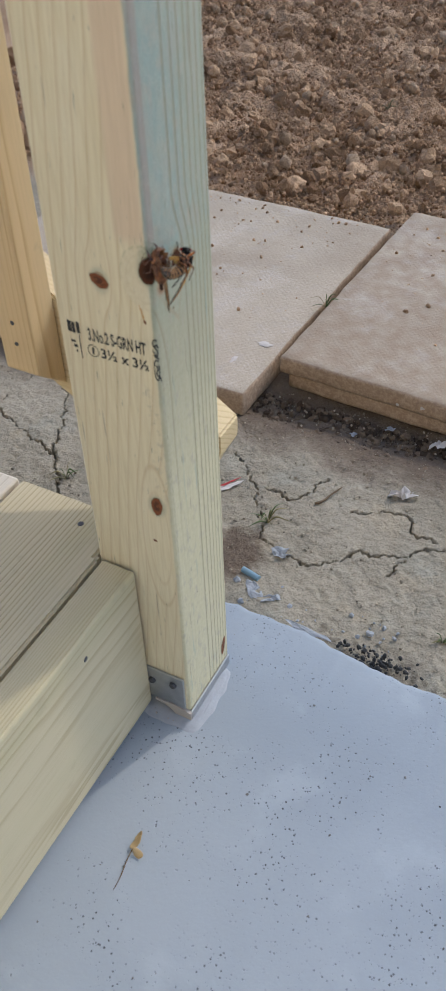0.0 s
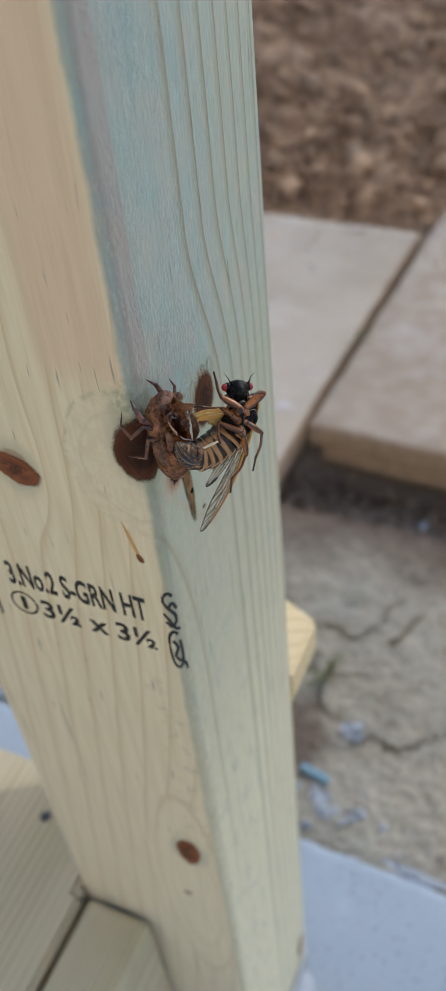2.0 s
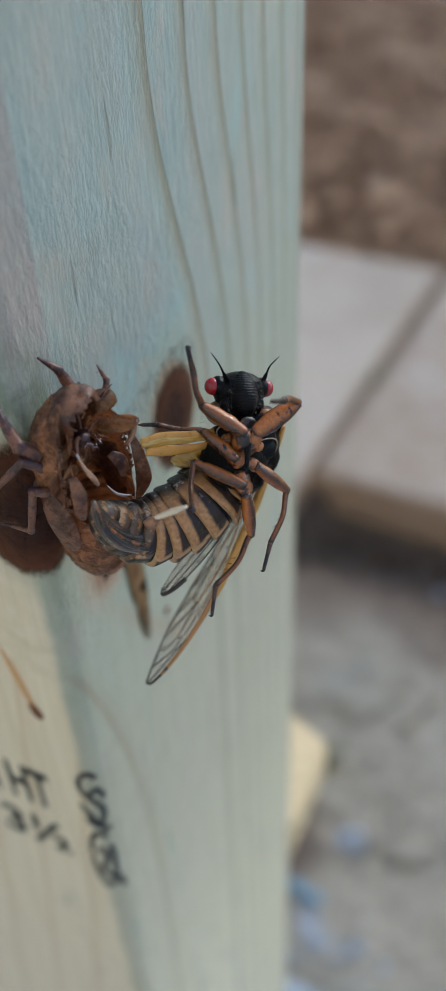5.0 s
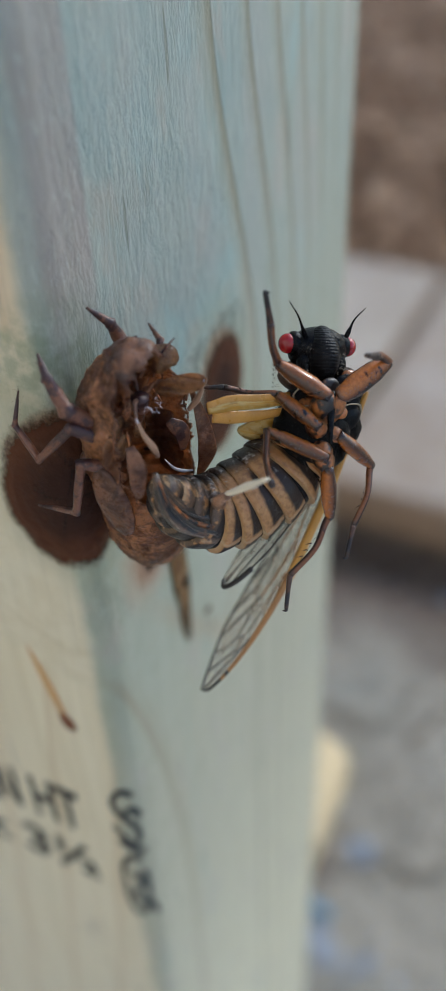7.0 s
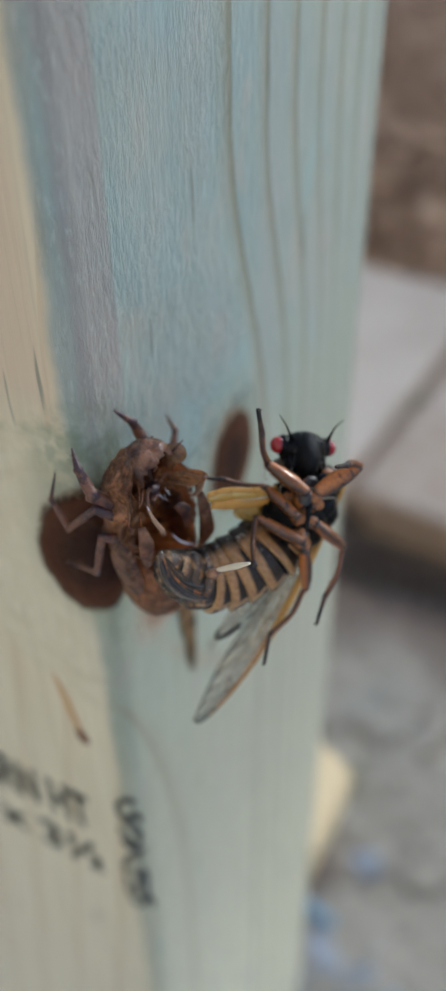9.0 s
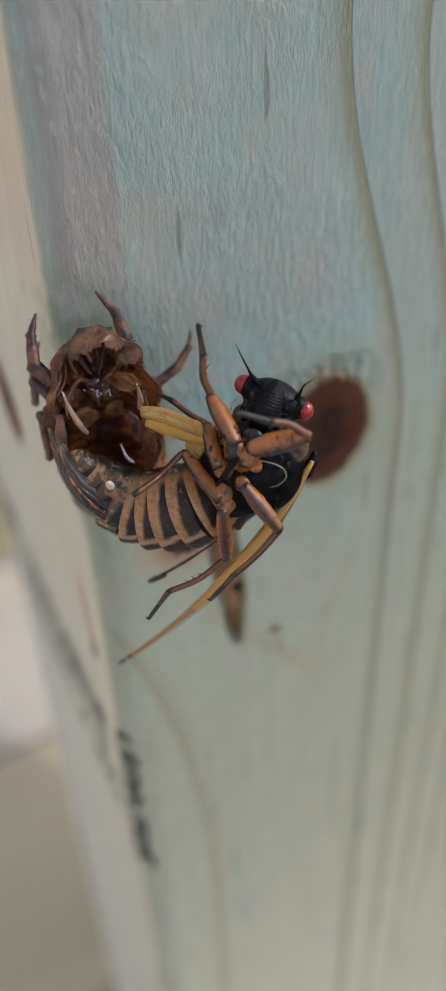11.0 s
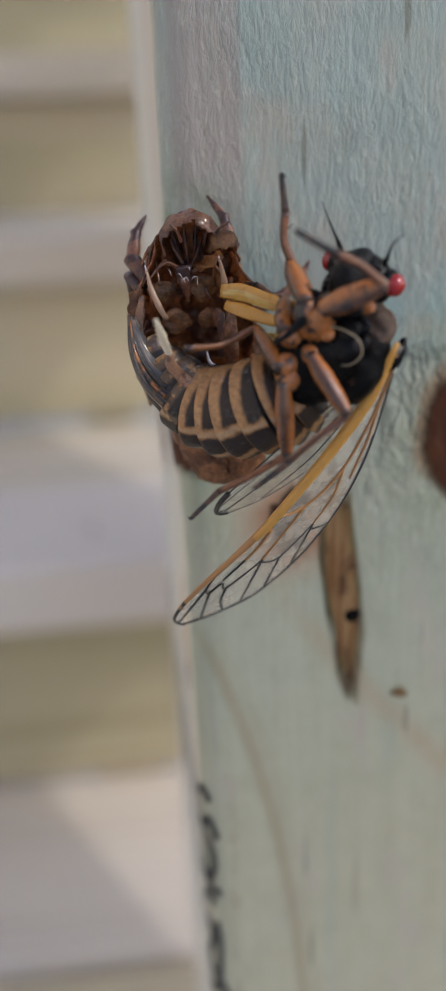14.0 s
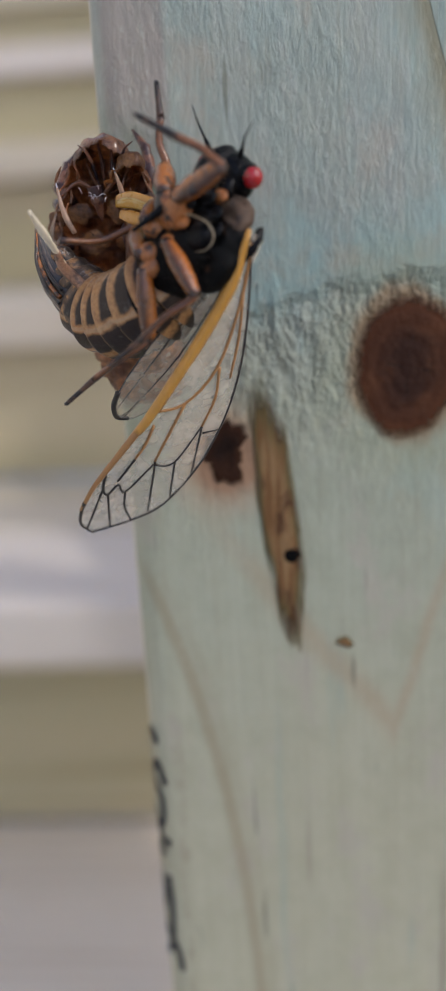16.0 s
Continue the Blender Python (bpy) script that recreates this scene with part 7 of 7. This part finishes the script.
# ---- the place, put together ----
KNOTS_AT = (((-0.0446, 0.0, 0.5269), 0.020), ((-0.0151, 0.0, 0.3147), 0.022), ((0.0, 0.0, 0.5445), 0.027), ((0.0, 0.0349, 0.5366), 0.026), ((0.0, 0.0775, 0.040), 0.018))
POST = post_wood()
KNOT_PALE = knot_wood("knot_wood_pale", 1.5)
KNOT, RESIN, RESIN_PALE, INK = knot_wood("knot_wood", 0.55), resin_stain(), pale_resin(), ink()
KNOT_DEEP = knot_wood("knot_wood_rotten", 0.22)
BLACK = plain("pin_hole_dark", (0.004, 0.004, 0.004), 0.9, spec=0.05)
SOIL, CONCRETE, PAVER, STEEL = soil(), concrete(), paver_stone(), galvanised()
STEEL_DARK = plain("dull_screw_steel", (0.10, 0.10, 0.11), 0.45, 0.7)
WHITE_CRUST = plain("chalky_crust", (0.55, 0.50, 0.47), 0.9, bump=0.0004)
MORTAR_PALE = plain("mortar_pale", (0.38, 0.345, 0.325), 0.9, scale=260, bump=0.0006)
PALE_CRUST = plain("cement_slurry", (0.345, 0.365, 0.41), 0.85, scale=200, bump=0.0008)
PINE, GREENISH = (0.64, 0.50, 0.29), (0.80, 0.84, 0.74)
BOARD_A = lumber("step_board_green", "y", (-0.02, 0.10), (0.57, 0.50, 0.34), (0.44, 0.365, 0.225), 0.0031, GREENISH)
BOARD_D = lumber("riser_board_olive", "y", (-0.04, 0.30), (0.50, 0.435, 0.30), (0.39, 0.325, 0.205), 0.0052, GREENISH)
# treads bleached paler than the risers: sky sheen put into their colour
BOARD_E = lumber("tread_board_pale", "y", (0.02, 0.35), (0.69, 0.645, 0.60), (0.57, 0.51, 0.46), 0.0048, None, rough=0.44, wander=0.008)
BOARD_B = lumber("step_board_yellow", "y", (0.03, -0.05), (0.66, 0.60, 0.52), (0.52, 0.45, 0.37), 0.0055, None, rough=0.44)
BOARD_C = lumber("step_board_fine", "y", (0.0, 0.6), (0.65, 0.59, 0.50), (0.50, 0.43, 0.34), 0.0040, GREENISH, rough=0.44, wander=0.006)
BOARD_F = lumber("tread_board_olive", "y", (0.0, 0.6), (0.60, 0.52, 0.36), (0.38, 0.31, 0.185), 0.0036, GREENISH, wander=0.014)
BOARD_X = lumber("rail_board", "x", (0.15, 0.22), PINE, (0.53, 0.395, 0.21), 0.0045)
BOARD_U = lumber("baluster_wood", "z", (0.06, 0.0), (0.62, 0.46, 0.26), (0.46, 0.30, 0.14), 0.0050)
# pale so that the added wall throws light back on the post
BOUNCE_SIDING = plain("bounce_cream", (0.80, 0.75, 0.68), 0.6, vary=0.06, scale=40)
CLOD_BROWN = clod_earth("clod_brown", (0.24, 0.135, 0.072), (0.80, 0.54, 0.34))
CLOD_DARK = clod_earth("clod_dark", (0.07, 0.050, 0.038), (0.30, 0.225, 0.165))
PEBBLE = clod_earth("pebble_tan", (0.36, 0.24, 0.15), (0.74, 0.55, 0.39))
GRIT = clod_earth("grit_tan", (0.20, 0.17, 0.135), (0.58, 0.50, 0.40))
SPECK = clod_earth("speck_grey", (0.10, 0.10, 0.11), (0.30, 0.29, 0.29))
BELLY_SOOTY = belly("belly_plate_sooty", 0.8)
FACE, EYE, BELLY, SHELL, FILM = face_black(), eye_red(), belly(), shell_skin("shell_skin", 0.62, 0.40, (1.0, 0.98, 1.08)), wing_film()
SHELL_PLAIN = shell_skin("shell_skin_plain", 0.62, 0.40, (1.0, 0.98, 1.08), 0.0)
SHELL_CELL = shell_skin("shell_skin_amber", 1.0, 0.50, (1.0, 1.08, 0.95), 0.0)
# paler copy for the skin's inside: its backlit glow is put into the colour
SHELL_BACKLIT = shell_skin("shell_skin_backlit", 1.40, 0.60, (0.98, 1.05, 1.05), 0.0)
EYE_CAP = shell_skin("eye_cap_film", 0.80, 0.60, (0.97, 1.15, 1.0), 0.0)
FUNNEL = plain("funnel_lining", (0.33, 0.20, 0.13), 0.3, vary=0.4, scale=700)
GLOSS = chitin("gloss_black", (0.004, 0.004, 0.005), (0.016, 0.010, 0.008), 0.62, rough=0.22, ends=0, spec=0.13)
HIP = chitin("hip_brown", (0.36, 0.125, 0.030), (0.012, 0.008, 0.008), 0.49, coat=0.2, ends=0.0)
COLLAR = chitin("collar_grey_brown", (0.11, 0.066, 0.040), (0.045, 0.028, 0.022), 0.55, rough=0.6, hair=2.0, ends=0)
HAIR, HAIR_PALE = plain("dark_hair", (0.05, 0.035, 0.025), 0.5), plain("pale_hair", (0.30, 0.24, 0.17), 0.5)
THORAX = chitin("thorax_black", (0.004, 0.004, 0.004), (0.034, 0.018, 0.010), 0.60, rough=0.30, hair=1.5, ends=0, spec=0.08)
FEMUR = chitin("femur_orange", (0.43, 0.140, 0.028), (0.014, 0.007, 0.006), 0.565, stripe=0.20, ends=0.11, coat=0.30, rough=0.24)
SHIN = chitin("shin_brown", (0.20, 0.070, 0.022), (0.015, 0.009, 0.009), 0.58, ends=0.10, stripe=0.14, coat=0.2)
FOOT = chitin("foot_dark", (0.085, 0.042, 0.026), (0.012, 0.009, 0.009), 0.45, ends=0)
VALVE = valve_skin()
STALK_BASE = chitin("stalk_pink", (0.40, 0.215, 0.125), (0.13, 0.065, 0.040), 0.52, rough=0.32, ends=0, coat=0.3)
SHELL_LEG = chitin("shell_leg_brown", (0.185, 0.078, 0.045), (0.040, 0.017, 0.018), 0.46, ends=0.05, rough=0.3)
PALE_RIM = plain("pale_rim", (0.25, 0.195, 0.125), 0.35, scale=900)
PALE_STALK = plain("pale_stalk", (0.70, 0.61, 0.45), 0.4, scale=800)
THREAD = plain("white_thread", (0.52, 0.49, 0.53), 0.4, scale=900)
AMBER = plain("amber_vein", (0.47, 0.235, 0.042), 0.30, vary=0.4, scale=700, bump=0.0002)
BUD = bud_film()
AMBER_DARK = plain("amber_dark", (0.32, 0.155, 0.05), 0.35, scale=500)
VEIN_DARK = plain("vein_dark", (0.022, 0.018, 0.016), 0.4)
LEAF_DRY = plain("dry_leaf_tan", (0.46, 0.33, 0.17), 0.7, scale=120, bump=0.0008)
LEAF_DARK = plain("dry_stem_brown", (0.14, 0.095, 0.055), 0.8, scale=200)
WEED_GREEN = plain("weed_green", (0.085, 0.12, 0.035), 0.6, scale=200)
WEED_DRY = plain("weed_dry", (0.24, 0.20, 0.09), 0.7, scale=200)
PAPER = plain("white_scrap", (0.56, 0.52, 0.50), 0.7, scale=120, bump=0.0006)
RED = plain("red_print", (0.50, 0.05, 0.05), 0.6)
FLAKE = plain("cement_flake", (0.33, 0.345, 0.375), 0.85, scale=150, bump=0.0008)
TAR = plain("black_crumbs", (0.03, 0.03, 0.032), 0.8, scale=200, bump=0.002)
BLUE = plain("blue_tube", (0.19, 0.30, 0.38), 0.5, scale=150)

build_ground()
build_pad()
mortar()
build_post()
build_post_base()
build_stairs()
build_railing()
build_bounce_wall()
build_cicada()
build_shell()
FIRST = build_paver(-0.86, -0.198, 0.540, 1.150, -0.026, 0.016, -1.5, 1.0, "worn tan concrete paver with a dimpled top, lying on the soil")
build_paver(-0.164, 0.49, 0.618, 1.185, -0.026, 0.002, -2.5, 2.0, "lower tan concrete paver under another one")
STACKED = build_paver(-0.177, 0.48, 0.612, 1.180, 0.0035, 0.034, -2.5, 3.0, "worn tan concrete paver stacked on another one")

scatter("soil_clods", 6500, lambda g: (g.uniform(-1.6, 0.2), 1.22 + 2.3 * g.random() ** 1.2, 0.0), lambda g: 0.003 + 0.021 * g.random() ** 6.0, CLOD_BROWN, "brown clods of dug soil", "soil clods", 11, 2, False)
scatter("soil_crumbs", 30000, lambda g: (g.uniform(-1.45, 0.1), 1.16 + 1.7 * g.random() ** 1.2, 0.004), lambda g: 0.0012 + 0.0050 * g.random() ** 2.5, CLOD_BROWN, "loose crumbs of dug soil", "soil crumbs", 18, 1, False)
scatter("pebbles", 170, lambda g: (g.uniform(-1.5, 0.2), g.uniform(1.2, 3.2), 0.010), lambda g: 0.007 + 0.018 * g.random() ** 2.5, PEBBLE, "tan pebbles among the clods", "pebbles", 12, 2)
scatter("soil_grit", 9000, lambda g: (g.uniform(-1.1, 0.7), g.uniform(0.17, 0.62), -0.026), lambda g: 0.0006 + 0.0020 * g.random() ** 5, GRIT, "fine grit on the dry soil", "grit", 13, 1, False)
scatter("paver_edge_crumbs", 4200, lambda g: (g.uniform(-0.26, 0.4), 0.485 + 0.125 * g.random(), -0.034), lambda g: 0.0010 + 0.0065 * g.random() ** 4.0, CLOD_DARK, "soil crumbs along the paver edge", "soil crumbs", 14, 1, False)


def on_pavers(g):
    x = g.choice((g.uniform(-0.80, -0.24), g.uniform(-0.15, 0.45)))
    return x, 1.13 - 0.40 * g.random() ** 2.0, 0.0155 if x < -0.2 else 0.0335


scatter("paver_crumbs", 500, on_pavers, lambda g: 0.0010 + 0.0040 * g.random() ** 4, CLOD_BROWN, "soil crumbs strewn on the pavers", "soil crumbs", 19, 1, False)
scatter("pad_edge_flakes", 50, lambda g: (g.uniform(-0.06, 0.16), 0.19 + 0.05 * g.random() ** 1.5, -0.026), lambda g: 0.0015 + 0.005 * g.random() ** 3, FLAKE, "grey cement flakes at the pad edge", "cement flakes", 15, 1, False)
scatter("mortar_crumbs", 70, lambda g: (-0.044 + 0.036 * g.random() ** 1.3, -0.005 - 0.007 * g.random() ** 2, 0.0012), lambda g: 0.0006 + 0.0018 * g.random() ** 3, MORTAR_PALE, "crumbled mortar below the steel post base", "crumbs", 31, 1, False)
scatter("black_crumbs", 130, lambda g: (0.150 + g.gauss(0, 0.022), 0.176 + g.gauss(0, 0.007), -0.018), lambda g: 0.001 + 0.003 * g.random() ** 2, TAR, "black crumbs along the pad edge", "crumbs", 16, 1, False)
scatter("pad_grit", 150, lambda g: (g.uniform(-0.04, 0.35), g.uniform(-0.38, 0.15), 0.0), lambda g: 0.0004 + 0.0013 * g.random() ** 4, SPECK, "dark specks of grit on the concrete", "grit", 17, 1, False)

paver_spots(FIRST, [((-0.235, 0.67, 0.0170), 0.016, 0.009, False), ((-0.262, 0.61, 0.0170), 0.007, 0.012, False)], WHITE_CRUST, "chalky white splash", 2.0)
paver_spots(STACKED, [((0.0128, 0.6150, 0.0125), 0.004, 0.003, True), ((0.0515, 0.6130, 0.0190), 0.004, 0.004, True)], WHITE_CRUST, "chalky white splash", 5.0)
build_dry_leaf()
build_scrap((0.0876, 0.595, -0.026), (0.014, 0.008, 0.007), 60, PAPER, "crumpled white papery scrap beside the stacked pavers", 13)
build_scrap((0.0104, 0.600, -0.026), (0.008, 0.005, 0.004), 20, FLAKE, "small grey flake beside the stacked pavers", 14)
build_scrap((-0.034, 0.5645, -0.026), (0.007, 0.005, 0.004), 75, FLAKE, "small grey flake on the bare soil", 15)
build_scrap((0.079, 0.466, -0.026), (0.016, 0.009, 0.012), 30, PAPER, "crumpled white papery leaf on the soil", 3)
build_scrap((-0.026, 0.288, -0.024), (0.012, 0.008, 0.006), 10, FLAKE, "grey cement flake on the soil", 4)
build_scrap((-0.030, 0.216, -0.024), (0.018, 0.009, 0.004), -40, FLAKE, "grey cement flake beside the pad", 5)
build_scrap((-0.004, 0.212, -0.024), (0.012, 0.007, 0.005), 40, FLAKE, "grey cement flake beside the pad", 6)
build_scrap((0.06, 0.176, -0.012), (0.030, 0.006, 0.002), -4, FLAKE, "thin grey cement spill at the pad edge", 7)
build_scrap((-0.150, 0.378, -0.025), (0.020, 0.005, 0.003), 55, PAPER, "white and red paper scrap on the soil", 8)
build_scrap((-0.152, 0.383, -0.023), (0.016, 0.002, 0.002), 55, RED, "red printed strip of a paper scrap", 9)
build_scrap((-0.355, 0.209, -0.025), (0.020, 0.008, 0.006), 20, FLAKE, "pale flake behind the steps", 10)
tube = thing("blue_tube", (-0.0454, 0.237, -0.021), "short pale blue plastic tube on the soil", "tube")
part("body", tube_bm([(-0.0585, 0.240, -0.0215), (-0.0454, 0.237, -0.0215), (-0.0325, 0.234, -0.0215)], [0.0042, 0.0042, 0.0042], 16, 2), BLUE, tube)
build_weed((-0.070, 0.337, -0.028), 14, 0.035, 1)
build_weed((0.208, 0.244, -0.028), 7, 0.020, 2)
build_weed((-0.190, 0.815, 0.018), 9, 0.034, 3, "pale green sprig in the joint between the pavers")
build_weed((-0.50, 0.26, -0.028), 9, 0.030, 4)
build_weed((-0.374, 0.29, -0.028), 8, 0.030, 5)
build_weed((-0.30, 1.95, 0.0), 8, 0.045, 6, "green weed seedling among the clods")
build_weed((-0.42, 1.75, 0.0), 6, 0.035, 7, "green weed seedling among the clods")
build_weed((-0.10, 2.25, 0.0), 7, 0.04, 8, "green weed seedling among the clods")
build_twig((-0.023, 0.395, -0.024), (-0.004, 0.441, -0.022), 0.002, 1)
build_twig((-0.02, 1.62, 0.02), (-0.12, 1.75, 0.03), 0.003, 2)


def motions():
    """The cicada hangs still while the camera goes round it; only the point of focus comes in from the ground to the insect."""
    far, near, low = Vector((-0.02, 0.42, -0.02)), Vector((0.0195, 0.0105, 0.5530)), Vector((0.0140, 0.0095, 0.5490))
    short = near + Vector((0.0050, -0.0090, 0.0087))
    rows = [(0.0, far), (0.6, far), (1.0, far.lerp(near, 0.75)), (1.3, near), (8.6, near), (9.0, short), (9.6, near), (12.5, near), (14.0, low), (16.0, low)]
    walk(focus_mark, [(t, Matrix.Translation(p)) for t, p in rows])


motions()
